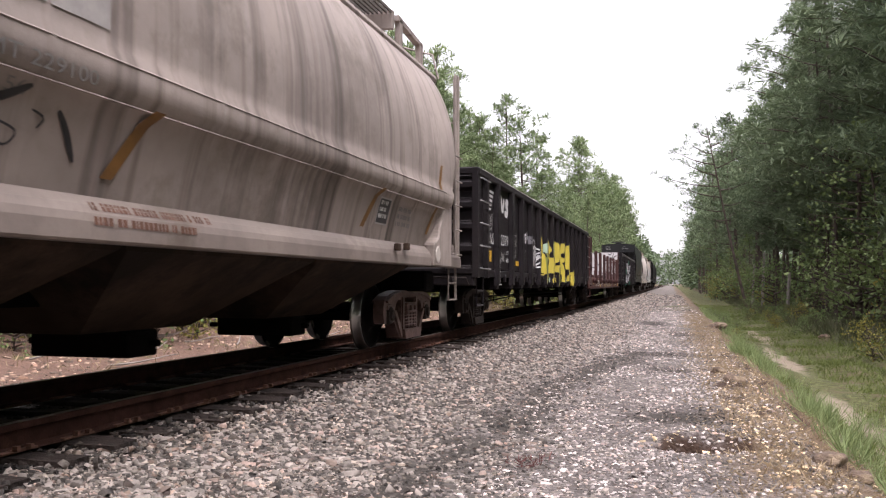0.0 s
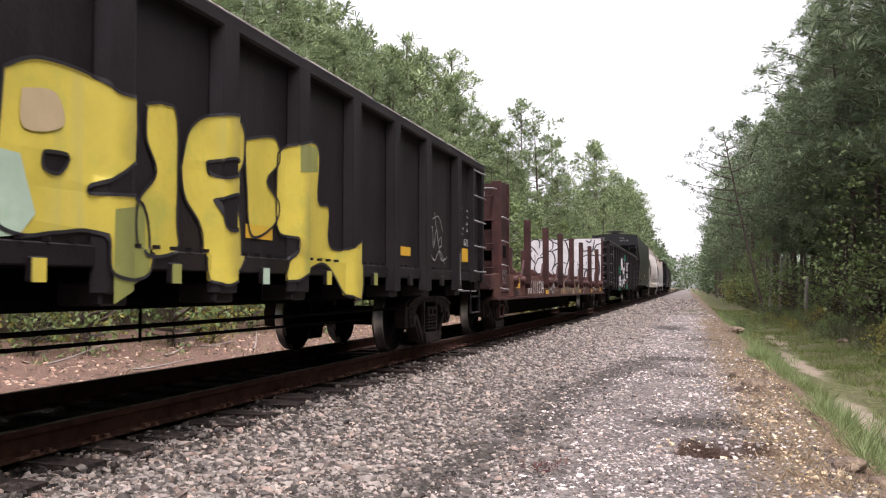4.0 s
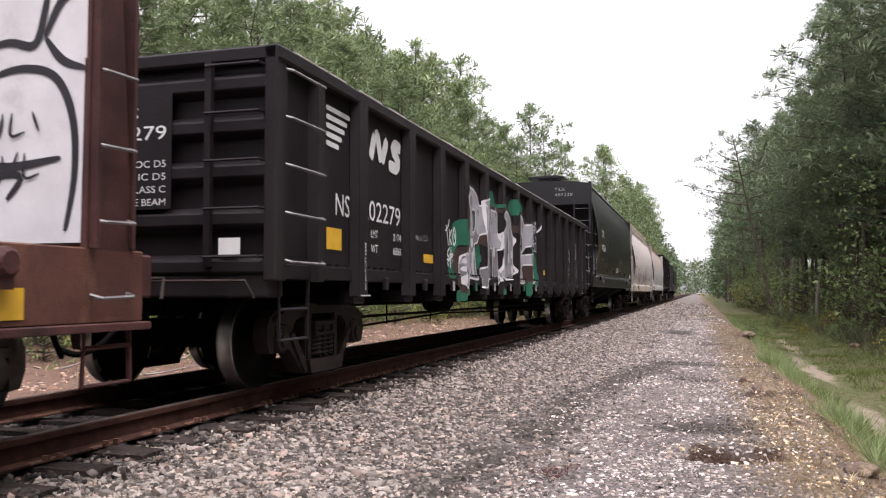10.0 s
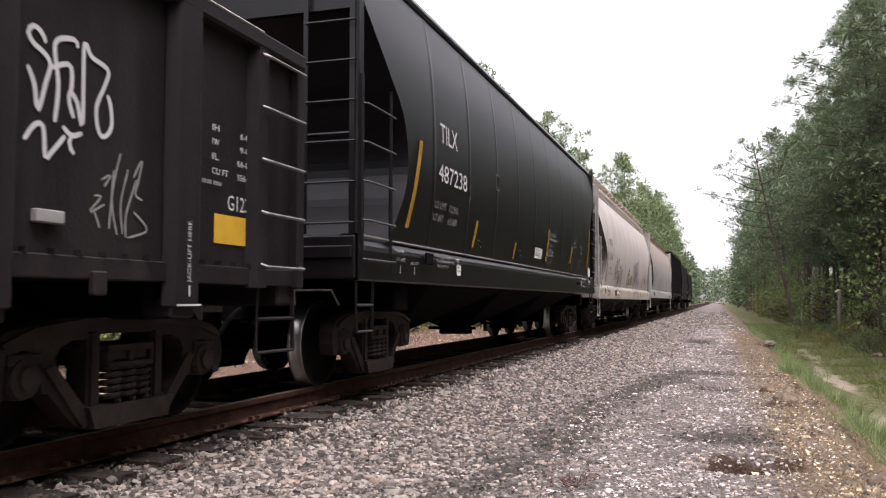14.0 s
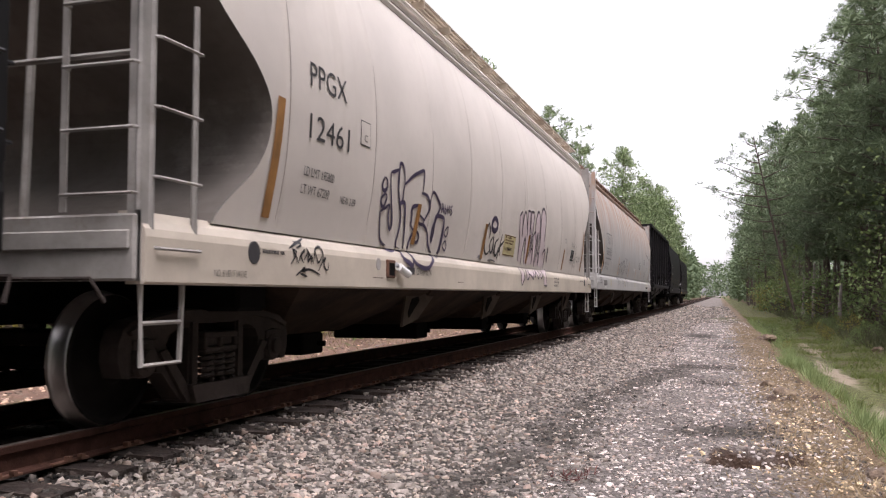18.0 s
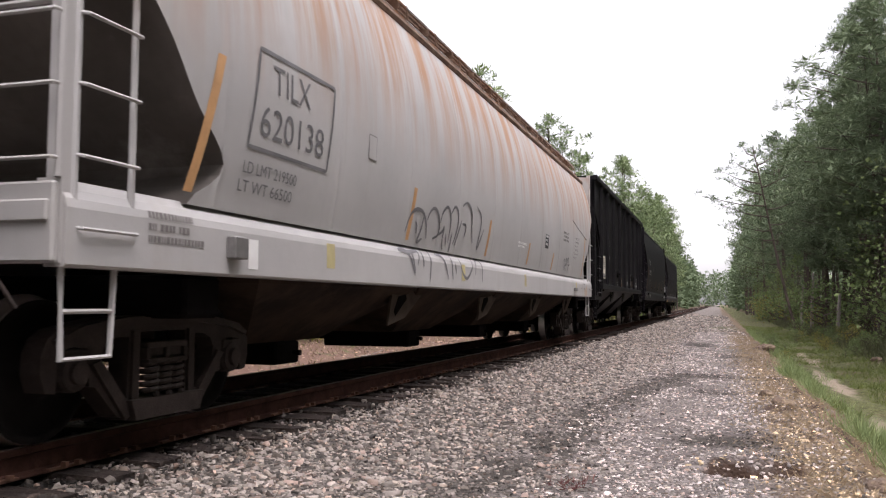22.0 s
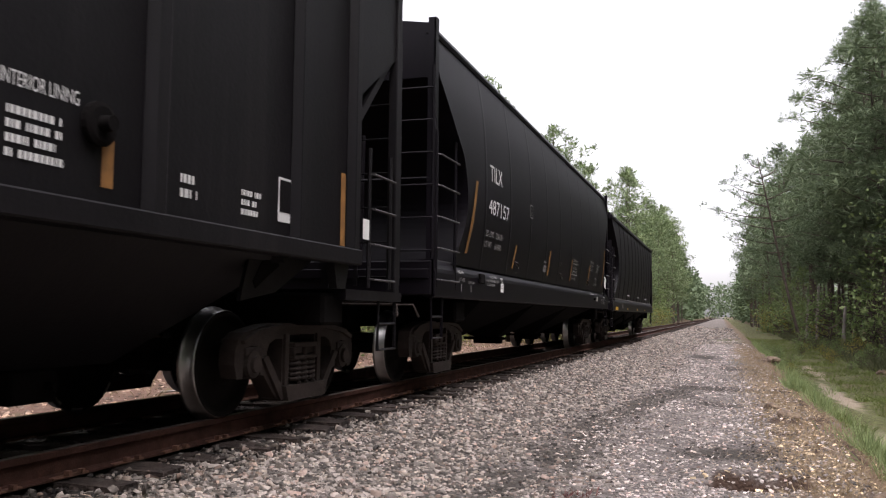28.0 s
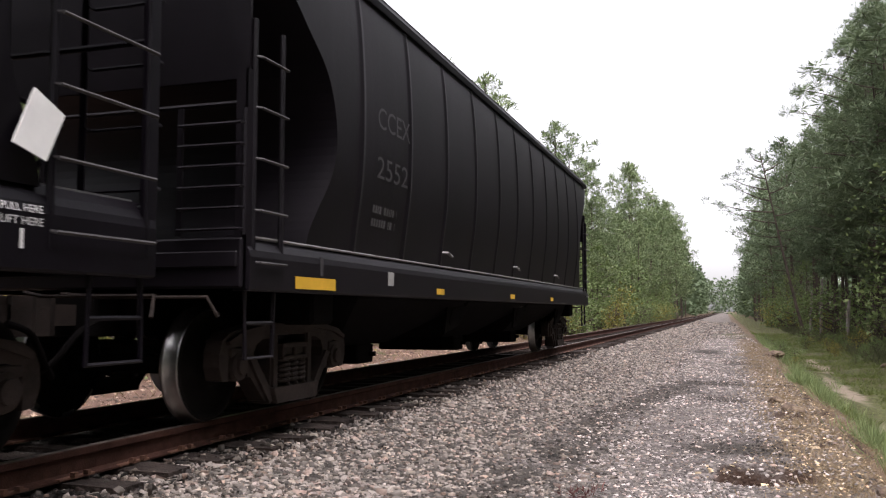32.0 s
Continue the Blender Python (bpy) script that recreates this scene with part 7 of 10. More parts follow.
def side_sill(car, L, z0, z1, w, material, side):
    out = [(w - 0.012, z0), (w, z0 + 0.015), (w, z1 - 0.16), (w - 0.012, z1 - 0.11), (w - 0.04, z1 - 0.06), (w - 0.085, z1 - 0.015), (w - 0.10, z1), (w - 0.20, z1), (w - 0.20, z1 - 0.04), (w - 0.11, z1 - 0.05), (w - 0.035, z1 - 0.18), (w - 0.035, z0 + 0.03), (w - 0.14, z0 + 0.03), (w - 0.14, z0)]
    bm = prism(bmesh.new(), [(side * a, c) for a, c in out], "y", 0.06, L - 0.06)
    part("side_sill", bm, material, car)


# how far the rounded top of a sill falls back from its face
sill_in = ramped([(-1.0, 0.0), (-0.16, 0.0), (-0.11, 0.012), (-0.06, 0.04), (-0.015, 0.085), (0.0, 0.10)])


def roof_walk(car, L, z, material, y0=0.3, y1=None, x=0.0, width=0.62):
    y1 = L - 0.3 if y1 is None else y1
    r = part("roof_walk", boxed(x - width / 2, x - width / 2 + 0.03, y0, y1, z, z + 0.05), material, car)
    n = int(width / 0.068)
    for k in range(1, n + 1):
        a = x - width / 2 + (width - 0.055) * k / n
        part("walk_slat", boxed(a, a + 0.040, y0, y1, z, z + 0.025), material, r)
    y = y0 + 0.1
    while y < y1:
        part("walk_bracket", boxed(x - width / 2, x + width / 2, y, y + 0.04, z - 0.10, z), material, r)
        y += 1.15
    return r


def end_gear(car, L, w, z0, z1, ztop, end_panel, mat_, stile, ladder_top, deck):
    """Corner posts, end platforms, ladders, steps and the upper end wall at both ends."""
    for y, way in ((0.0, -1), (L, 1)):
        i = -way
        a, b = sorted((y, y + i * 1.15))
        part("end_platform", boxed(-w + 0.05, w - 0.05, a, b, deck - 0.12, deck, bevel=0.01), mat_, car)
        a, b = sorted((y + i * 0.02, y + i * 0.16))
        part("end_sill", boxed(-w + 0.02, w - 0.02, a, b, z0, z1 - 0.02, bevel=0.015), mat_, car)
        for s in (-1, 1):
            bm = bmesh.new()
            a, b = sorted((y + i * 0.05, y + i * 0.17))
            box(bm, s * (w - 0.01) - 0.012, s * (w - 0.01) + 0.012, a, b, z0, ztop)
            a2, b2 = sorted((y + i * 0.05, y + i * 0.075))
            box(bm, min(s * (w - 0.10), s * w), max(s * (w - 0.10), s * w), a2, b2, z0, ztop)
            part("corner_post", bm, mat_, car)
            ladder_side(car, s * (w + 0.0), y + i * 0.14, y + i * stile, z0 + 0.10, ladder_top, max(3, round((ladder_top - z0) / 0.42)), mat_, stiles=True)
            step(car, s * (w - 0.05), y + i * 0.12, y + i * 0.55, z0 - 0.52, z0, mat_)
            ladder_end(car, y + i * 0.05, way, s * (w - 0.02), s * (w - 0.55), z1, min(ztop - 0.3, z1 + 2.4), 6, mat_)
        if end_panel:
            a, b = sorted((y + i * 0.10, y + i * 0.125))
            bm = prism(bmesh.new(), [(-w + 0.02, end_panel[0]), (w - 0.02, end_panel[0]), (w - 0.02, ztop - 0.06), (w * 0.55, end_panel[1] - 0.02), (0, end_panel[1]), (-w * 0.55, end_panel[1] - 0.02), (-w + 0.02, ztop - 0.06)], "y", a, b)
            part("end_panel", bm, mat_, car)
        part("end_brace", tubed([(0.5, y + i * 0.2, deck), (0.5, y + i * 0.25, z1 + 1.6)], 0.03, 6), mat_, car)
        part("end_brace", tubed([(-0.5, y + i * 0.2, deck), (-0.5, y + i * 0.25, z1 + 1.6)], 0.03, 6), mat_, car)
        part("cross_rail", tubed([(-w + 0.05, y + i * 0.12, z1 + 1.0), (w - 0.05, y + i * 0.12, z1 + 1.0)], 0.02, 6), mat_, car)


def hopper(label, L, start, key, prof, eave, roof, edge, sill, nbays, seams, **o):
    m = M[key]
    car = tagged(new("covered_hopper_car"), label, "hopper car", "freight cars of the train")
    cars.append((car, start))
    w = smoothed(prof)
    e = smoothed(edge)
    z0, z1 = sill
    shell(car, L, w, z1 - 0.02, eave, roof, e, e, seams, m, o.get("seam_h", 0.006))
    for s in (1, -1):
        side_sill(car, L, z0, z1, o.get("sill_w", 1.56), o.get("sill_mat", m), s)
        ew = w(eave)
        bm = prism(bmesh.new(), [(s * (ew - 0.05), eave - 0.05), (s * (ew + 0.03), eave - 0.05), (s * (ew + 0.045), eave + 0.0), (s * (ew + 0.02), eave + 0.06), (s * (ew - 0.05), eave + 0.06)], "y", 0.08, L - 0.08)
        part("top_chord", bm, o.get("chord", m), car)
    # bays of black cars take the near-black underframe colour as their shade
    bays(car, L, nbays, o.get("bay0", 2.35), L - o.get("bay0", 2.35), z0 + 0.02, 1.40, M["grime_shade"] if key in ("beige", "cream", "grey") else M["under"], M["under"], *o.get("outlet", (0.62, 0.40)), o.get("plates", True))
    underframe(car, L, o.get("tc", 1.6), frame_mat=o.get("frame", "truck"))
    end_gear(car, L, 1.53, z0 + 0.02, z1, o.get("post_top", eave + 0.1), o.get("panel"), o.get("gear_mat", m), o.get("stile", 0.66), o.get("ladder_top", 3.0), z1 - 0.12)
    hand_brake(car, -0.55, L - 0.40, 2.0, 1, M["under"] if "hopper" in key else m)
    hand_brake(car, 0.62, L - 0.30, 1.95, 1, m)
    hat = o.get("hatches", 0)
    for i in range(hat):
        y = L * (i + 0.5) / hat
        hm = shared("roof_hatch_" + key, lambda: turned_z([(0.0, 0.14), (0.30, 0.13), (0.36, 0.06), (0.37, 0.0)], 20), m)
        ob = link("roof_hatch", hm, None, car)
        ob.location = (0.42, y, roof - 0.06)
    if o.get("walk", True):
        roof_walk(car, L, roof + o.get("walk_up", 0.13), o.get("walk_mat", m), x=o.get("walk_x", 0.55))
        roof_walk(car, L, roof + o.get("walk_up", 0.13), o.get("walk_mat", m), x=-o.get("walk_x", 0.55))
        for y in (0.15, L - 0.15):
            part("walk_hoop", tubed([(1.2, y, eave), (1.1, y, roof + 0.12), (0.4, y, roof + 0.34), (-0.4, y, roof + 0.34), (-1.1, y, roof + 0.12), (-1.2, y, eave)], 0.018, 6), o.get("walk_mat", m), car)

    def surf(y, z):
        if z < z1:
            return o.get("sill_w", 1.56) - sill_in(z - z1)
        return w(z) + 0.002
    return car, surf


def turned_z(prof, n):
    bm = bmesh.new()
    rings = []
    for r, z in prof[1:]:
        rings.append([bm.verts.new((r * math.cos(2 * math.pi * k / n), r * math.sin(2 * math.pi * k / n), z)) for k in range(n)])
    for q, w in zip(rings, rings[1:]):
        for k in range(n):
            bm.faces.new((q[k], q[(k + 1) % n], w[(k + 1) % n], w[k]))
    bm.faces.new(rings[0][::-1])
    bmesh.ops.recalc_face_normals(bm, faces=bm.faces[:])
    return bm


PROF_BLACK = [(1.0, 1.46), (1.5, 1.50), (2.2, 1.585), (2.9, 1.60), (3.6, 1.565), (4.1, 1.50), (4.45, 1.43), (4.8, 1.3)]
PROF_ROUND = [(1.0, 1.46), (1.4, 1.50), (2.0, 1.585), (2.6, 1.615), (3.2, 1.575), (3.7, 1.475), (4.1, 1.345), (4.4, 1.20), (4.8, 0.9)]
EDGE_BLACK = [(1.0, 0.80), (1.6, 0.98), (2.1, 1.24), (2.5, 1.28), (2.95, 1.12), (3.3, 0.75), (3.75, 0.28), (4.0, 0.16), (5.0, 0.14)]
EDGE_ROUND = [(1.0, 0.70), (1.45, 0.88), (1.9, 1.38), (2.3, 1.50), (2.6, 1.28), (2.95, 0.74), (3.5, 0.14), (4.0, 0.12), (5.0, 0.12)]
EDGE_GREY = [(1.0, 0.9), (1.55, 1.20), (1.75, 1.50), (1.92, 1.52), (2.22, 1.16), (2.6, 0.83), (3.0, 0.40), (3.2, 0.14), (4.0, 0.10), (5.0, 0.10)]
EDGE_BEIGE = [(1.0, 2.0), (1.42, 1.62), (1.93, 1.14), (2.2, 0.93), (2.85, 0.68), (3.6, 0.54), (4.2, 0.5), (5.0, 0.5)]


def car_beige():
    prof = [(1.0, 1.38), (1.42, 1.43), (1.94, 1.565), (2.00, 1.645), (2.22, 1.665), (2.30, 1.63), (2.8, 1.62), (3.3, 1.545), (3.8, 1.38), (4.15, 1.17), (4.4, 0.95), (4.8, 0.6)]
    car, surf = hopper("weathered beige cylindrical covered hopper streaked with rust and soot", 17.25, -3.75, "beige", prof, 4.22, 4.5, EDGE_BEIGE, (1.14, 1.42), 4,
                       [1.9, 3.9, 5.8, 7.6, 9.4, 11.3, 13.2, 14.6], tc=1.32, outlet=(0.45, 0.34), plates=False, frame="truck_rust", sill_mat=M["beige_sill"], post_top=4.25, stile=0.62, ladder_top=3.2, walk_x=0.35, hatches=6)
    for z, x in ((2.225, 1.662), (1.985, 1.628)):
        part("crease_bead", tubed([(x, 1.0, z), (x, 15.9, z)], 0.009, 5), M["beige"], car)
    grate = part("end_walk", boxed(0.25, 1.04, 15.20, 15.30, 4.52, 4.78), M["beige"], car)
    for k in range(12):
        part("walk_slat", boxed(0.28 + 0.066 * k, 0.305 + 0.066 * k, 10.6, 15.20, 4.74, 4.78), M["end_dirt_shade"], grate)
    for y in (11.2, 13.2):
        part("walk_bracket", boxed(0.25, 1.06, y, y + 0.05, 4.68, 4.74), M["end_dirt_shade"], grate)
    part("end_post", boxed(0.98, 1.06, 15.50, 15.64, 4.10, 4.74, bevel=0.008), M["beige"], car)
    part("end_post", boxed(0.98, 1.06, 16.52, 16.70, 3.30, 4.66, bevel=0.008), M["beige"], car)
    part("end_rail", prism(bmesh.new(), [(15.45, 4.70), (16.70, 4.62), (16.70, 4.68), (15.45, 4.78)], "x", 0.96, 1.06), M["beige"], car)
    for sd in (1, -1):
        web = prism(bmesh.new(), [(15.42, 1.14), (16.42, 1.14), (16.40, 2.02), (16.28, 2.09), (16.02, 2.06), (15.66, 1.56), (15.46, 1.46)], "x", min(sd * 1.30, sd * 1.605), max(sd * 1.30, sd * 1.605))
        part("end_web", bevelled(web, 0.02), M["beige"], car, "beige welded end web")
        part("post_plate", boxed(min(sd * 1.50, sd * 1.525), max(sd * 1.50, sd * 1.525), 16.96, 17.20, 1.15, 4.25, bevel=0.006), M["beige"], car)
    part("end_floor", boxed(-1.5, 1.5, 16.40, 17.20, 1.18, 1.50, bevel=0.015), M["beige"], car)
    part("round_plate", turned(bmesh.new(), [(1.50, 0.12), (1.612, 0.12), (1.618, 0.10), (1.618, 0.01)], 15.62, 1.31, 1, 20), M["cream"], car, "pale round steel plate")
    for y in (8.26, 12.78):
        patch("orange_stripe", y, y + 0.12, 1.54, 2.0, surf, M["orange_dim"], car, "faded orange reflector stripe", lift=0.010, lean=0.30)
    patch("orange_stripe", 15.36, 15.47, 1.59, 1.98, surf, M["orange_dim"], car, "faded orange reflector stripe", lift=0.010, lean=0.17)
    patch("orange_stripe", 15.52, 15.63, 2.24, 2.60, surf, M["orange_dim"], car, "faded orange reflector stripe", lift=0.010, lean=0.12)
    patch("placard", 13.26, 13.68, 1.60, 1.92, surf, M["label_dirty"], car, "pale edge of the data panel", lift=0.003)
    for y, z in ((13.75, 1.33), (14.12, 1.35)):
        part("sill_bracket", boxed(1.555, 1.62, y, y + 0.11, z - 0.03, z + 0.06, bevel=0.012), M["grime_shade"], car)
    patch("placard", 13.28, 13.66, 1.62, 1.90, surf, M["black_ink"], car, "black data panel")
    lines(13.31, 13.63, 1.64, 1.88, 3, surf, M["white"], car, 4, 0.008)
    lines(14.0, 14.6, 1.58, 1.86, 3, surf, M["ink_soft"], car, 5)
    words("LMT 229100", 7.05, 7.98, 2.03, 2.115, surf, M["ink_soft"], car)
    words("WT 56", 7.05, 7.52, 1.885, 1.965, surf, M["ink_soft"], car)
    lines(8.1, 9.6, 1.20, 1.38, 2, surf, M["plate"], car, 6)
    patch("label_panel", 6.9, 8.12, 2.40, 2.72, surf, M["label_dirty"], car, "pale painted label panel")
    lines(7.3, 8.05, 2.46, 2.70, 1, surf, M["ink_soft"], car, 8, 0.008)
    paint("graffiti", [[(7.18, 1.78), (7.38, 1.86), (7.56, 1.95)], [(7.22, 1.95), (7.25, 1.8), (7.27, 1.6)], [(7.80, 1.86), (7.90, 1.75), (8.0, 1.6)]], 0.05, surf, M["spray_black"], car, "black sprayed strokes", taper=True)
    paint("graffiti", [[(7.36, 1.74), (7.52, 1.70), (7.46, 1.62), (7.34, 1.66)], [(7.6, 1.83), (7.7, 1.80), (7.66, 1.74)]], 0.014, surf, M["spray_black"], car, "thin black scribble")


def car_black(num, start, seed):
    stripe, paint_ = ("orange_dim", "black_hopper") if seed else ("orange_bright", "gloss_hopper")
    car, surf = hopper("black covered hopper with a painted-on highlight along its sill", 16.65, start, paint_, PROF_BLACK, 4.42, 4.6, EDGE_BLACK, (1.10, 1.56), 3,
                       [2.2, 3.75, 5.3, 6.8, 8.25, 9.7, 11.2, 12.75, 14.3], post_top=4.56, panel=(3.82, 4.62), stile=0.92, ladder_top=3.15, sill_w=1.545, walk_x=0.42, walk=False, seam_h=0.003, bay0=2.6, outlet=(0.26, 0.20), tc=1.62)
    for y in (0.25, 5.2, 10.3, 15.4):
        part("roof_platform", bevelled(prism(bmesh.new(), [(-0.62, 4.80), (0.30, 4.84), (0.62, 4.78), (0.62, 4.74), (-0.62, 4.74)], "y", y, y + 0.85), 0.008), M[paint_], car)
    roof_walk(car, 16.65, 4.70, M[paint_], x=0.0, width=0.5)
    words("TILX", 2.42, 3.15, 2.87, 3.11, surf, M["white"], car, "white reporting letters")
    words(num, 2.36, 3.60, 2.38, 2.60, surf, M["white"], car, "white car number")
    words("LD LMT", 2.28, 2.74, 2.04, 2.13, surf, M["stencil"], car)
    words("224100" if seed else "222900", 2.85, 3.25, 2.04, 2.13, surf, M["stencil"], car)
    words("LT WT", 2.28, 2.66, 1.88, 1.97, surf, M["stencil"], car)
    words("61900" if seed else "63100", 2.85, 3.25, 1.88, 1.97, surf, M["stencil"], car)
    words("TILX", 0.30, 0.66, 4.28, 4.38, surf, M["stencil"], car, end=0.10)
    words(num, 0.30, 0.90, 4.10, 4.20, surf, M["stencil"], car, end=0.10)
    for i in range(3):
        b = bmesh.new()
        for k in range(4):
            box(b, -1.15 + 0.12 * k, -1.06 + 0.12 * k, 0.092, 0.096, 4.32 - 0.13 * i, 4.36 - 0.13 * i)
        part("small_print", b, M["faded"], car)["kind"] = "stuff"
    mid = ((7.06, 1.68, 2.17, 0.04), (9.68, 1.67, 2.16, 0.06)) if seed else ((6.6, 1.62, 1.9, 0.08), (9.42, 1.70, 2.35, 0.12))
    for y, z0, z1, ln in ((1.33, 1.72, 2.75, 0.30), (4.05, 1.66, 2.05, 0.12)) + mid + ((12.34, 1.68, 2.18, 0.10), (14.96, 1.74, 2.76, 0.20)):
        patch("orange_stripe", y, y + 0.11, z0, z1, surf, M[stripe], car, "orange reflector stripe", lift=0.011, lean=ln)
    # pale strip and steel bar draw the highlight on the rounded sill top
    patch("sill_stripe", 0.2, 16.45, 1.555, 1.567, lambda y, z: 1.47, M["under2" if seed else "faded"], car, "pale strip drawing the highlight on the sill top", lift=0.0)
    if not seed:
        part("stripe_rail", tubed([(1.505, 0.1, 1.54), (1.505, 16.55, 1.54)], 0.016, 6), M["steel"], car, "bright bar drawing the highlight on the sill edge")
    words("PULL HERE", 1.05, 1.32, 1.43, 1.475, surf, M["stencil"], car)
    words("LIFT HERE", 1.05, 1.32, 1.33, 1.375, surf, M["stencil"], car)
    words("JACK HERE", 1.50, 1.78, 1.30, 1.345, surf, M["stencil"], car)
    for y in (1.16, 1.62):
        patch("arrow", y, y + 0.025, 1.20, 1.29, surf, M["stencil"], car)
    words("LOAD SHOES", 2.66, 3.10, 1.435, 1.475, surf, M["stencil"], car)
    words("HAND BRAKE APPLIES ONLY", 2.47, 3.20, 1.375, 1.415, surf, M["stencil"], car)
    words("ON B END TRUCK", 2.47, 2.93, 1.315, 1.355, surf, M["stencil"], car)
    patch("placard", 3.30, 3.48, 1.24, 1.46, surf, M["card"], car)
    lines(3.32, 3.46, 1.27, 1.44, 4, surf, M["faded"], car, 31, 0.008)
    b = boxed(1.56, 1.60, 1.95, 2.18, 1.33, 1.47, bevel=0.01)
    part("sill_bracket", b, M["under"], car)
    patch("plate_box", 5.2, 5.42, 2.62, 2.86, surf, M["faded"], car)
    patch("plate_box", 5.22, 5.40, 2.64, 2.84, surf, M["black_hopper"], car, lift=0.007)
    words("C", 5.27, 5.35, 2.66, 2.73, surf, M["stencil"], car, lift=0.010)
    if seed:
        for k, (txt, wd) in enumerate((("EXTERIOR PAINT", 0.60), ("", 0.91), ("PLT 192 03-18", 0.54), ("INTERIOR LINING", 0.60), ("", 0.89), ("PLT 192 03-18", 0.53))):
            y, z = 9.99 - 0.014 * k, 2.125 - 0.083 * k
            if txt:
                words(txt, y, y + wd, z, z + 0.058, surf, M["stencil"], car)
            else:
                lines(y, y + wd, z, z + 0.058, 1, surf, M["stencil"], car, 12 + k)
        lines(6.66, 6.96, 1.89, 1.94, 1, surf, M["stencil"], car, 21)
        patch("label_panel", 6.68, 6.93, 1.735, 1.86, surf, M["spray_grey"], car, "grubby pale square label")
        lines(6.74, 6.88, 1.78, 1.82, 1, surf, M["rust_dark"], car, 22, 0.008)
        words("2", 8.41, 8.46, 1.95, 2.02, surf, M["stencil"], car)
    else:
        words("EXTERIOR PAINT", 9.70, 10.35, 2.22, 2.30, surf, M["stencil"], car)
        lines(9.68, 10.85, 2.115, 2.19, 1, surf, M["stencil"], car, 11)
        words("PLT 192 04-18", 9.64, 10.20, 2.0, 2.07, surf, M["stencil"], car)
        words("INTERIOR LINING", 9.62, 10.30, 1.88, 1.96, surf, M["stencil"], car)
        lines(9.58, 10.5, 1.785, 1.86, 1, surf, M["stencil"], car, 13)
        words("PLT 192 04-18", 9.56, 10.10, 1.67, 1.74, surf, M["stencil"], car)
    words("EXW 10-8 H 9-3", 12.6, 13.2, 2.25, 2.31, surf, M["stencil"], car)
    words("EW   9-2 H 15-2", 12.6, 13.2, 2.15, 2.21, surf, M["stencil"], car)
    words("CU FT 4871", 12.6, 13.05, 2.05, 2.11, surf, M["stencil"], car)
    words("4" if seed == 0 else "3", 12.16, 12.20, 2.02, 2.10, surf, M["stencil"], car)
    if not seed:
        patch("placard", 8.4, 9.1, 1.72, 1.92, surf, M["card"], car, "white paper placard")
        lines(8.5, 9.0, 1.75, 1.90, 4, surf, M["faded"], car, 9, 0.008)
    for y in (4.3, 8.45, 12.2) if seed else (4.3, 7.0, 9.6, 12.2):
        latch = part("gate_latch", tubed([(1.52, y, 1.78), (1.575, y + 0.02, 1.76), (1.58, y + 0.08, 1.72), (1.55, y + 0.10, 1.68)], 0.015, 6), M["truck"], car, "small dark gate latch")
        part("latch_pin", tubed([(1.56, y + 0.06, 1.76), (1.575, y + 0.09, 1.67)], 0.009, 6), M["steel"], latch)
    for k, txt in enumerate(("DO NOT STEAM INTERIOR", "OR CLEAN WITH", "BOILING WATER")):
        words(txt, 13.68 - 0.015 * k, 13.68 - 0.015 * k + 0.031 * len(txt), 2.215 - 0.078 * k, 2.265 - 0.078 * k, surf, M["stencil"], car)
    for k, txt in enumerate(("SHARP OBJECTS", "MUST NOT", "CONTACT LINING")):
        words(txt, 13.58 - 0.012 * k, 13.58 - 0.012 * k + 0.032 * len(txt), 1.86 - 0.075 * k, 1.905 - 0.075 * k, surf, M["stencil"], car)
    patch("placard", 14.05, 14.22, 1.29, 1.49, surf, M["label_dirty"], car, "grubby white label")
    lines(14.07, 14.20, 1.31, 1.42, 3, surf, M["faded"], car, 77, 0.008)
    part("sill_bracket", boxed(1.55, 1.60, 13.45, 13.69, 1.30, 1.36, bevel=0.008), M["under"], car)
    words("JACK HERE", 15.0, 15.27, 1.32, 1.36, surf, M["white"], car)
    words("PULL HERE", 15.40, 15.67, 1.395, 1.435, surf, M["white"], car)
    words("LIFT HERE", 15.40, 15.67, 1.33, 1.37, surf, M["white"], car)
    for y in (15.12, 15.52):
        patch("arrow", y, y + 0.025, 1.21, 1.31, surf, M["white"], car)
    if seed:
        words("2 INCH TREAD COND SHOES", 12.96, 13.60, 1.44, 1.48, surf, M["stencil"], car)
        bm = prism(bmesh.new(), [(15.42, 1.72), (15.64, 1.66), (15.76, 1.92), (15.55, 2.02)], "x", 1.575, 1.585)
    else:
        words("40% EMPTY LOAD DEVICE", 14.40, 15.05, 1.445, 1.485, surf, M["white"], car)
        words("EMPTY / LOAD", 14.40, 14.84, 1.345, 1.40, surf, M["white"], car)
        words("1/4 ADJ. BLOCK", 14.40, 14.90, 1.245, 1.30, surf, M["white"], car)
        words("TILX " + num, 15.40, 15.72, 1.455, 1.49, surf, M["white"], car)
        bm = prism(bmesh.new(), [(15.16, 1.55), (15.42, 1.55), (15.44, 1.75), (15.17, 1.78)], "x", 1.575, 1.585)
    part("paper_tag", bm, M["card"], car, "white paper routing card")
    return car, surf


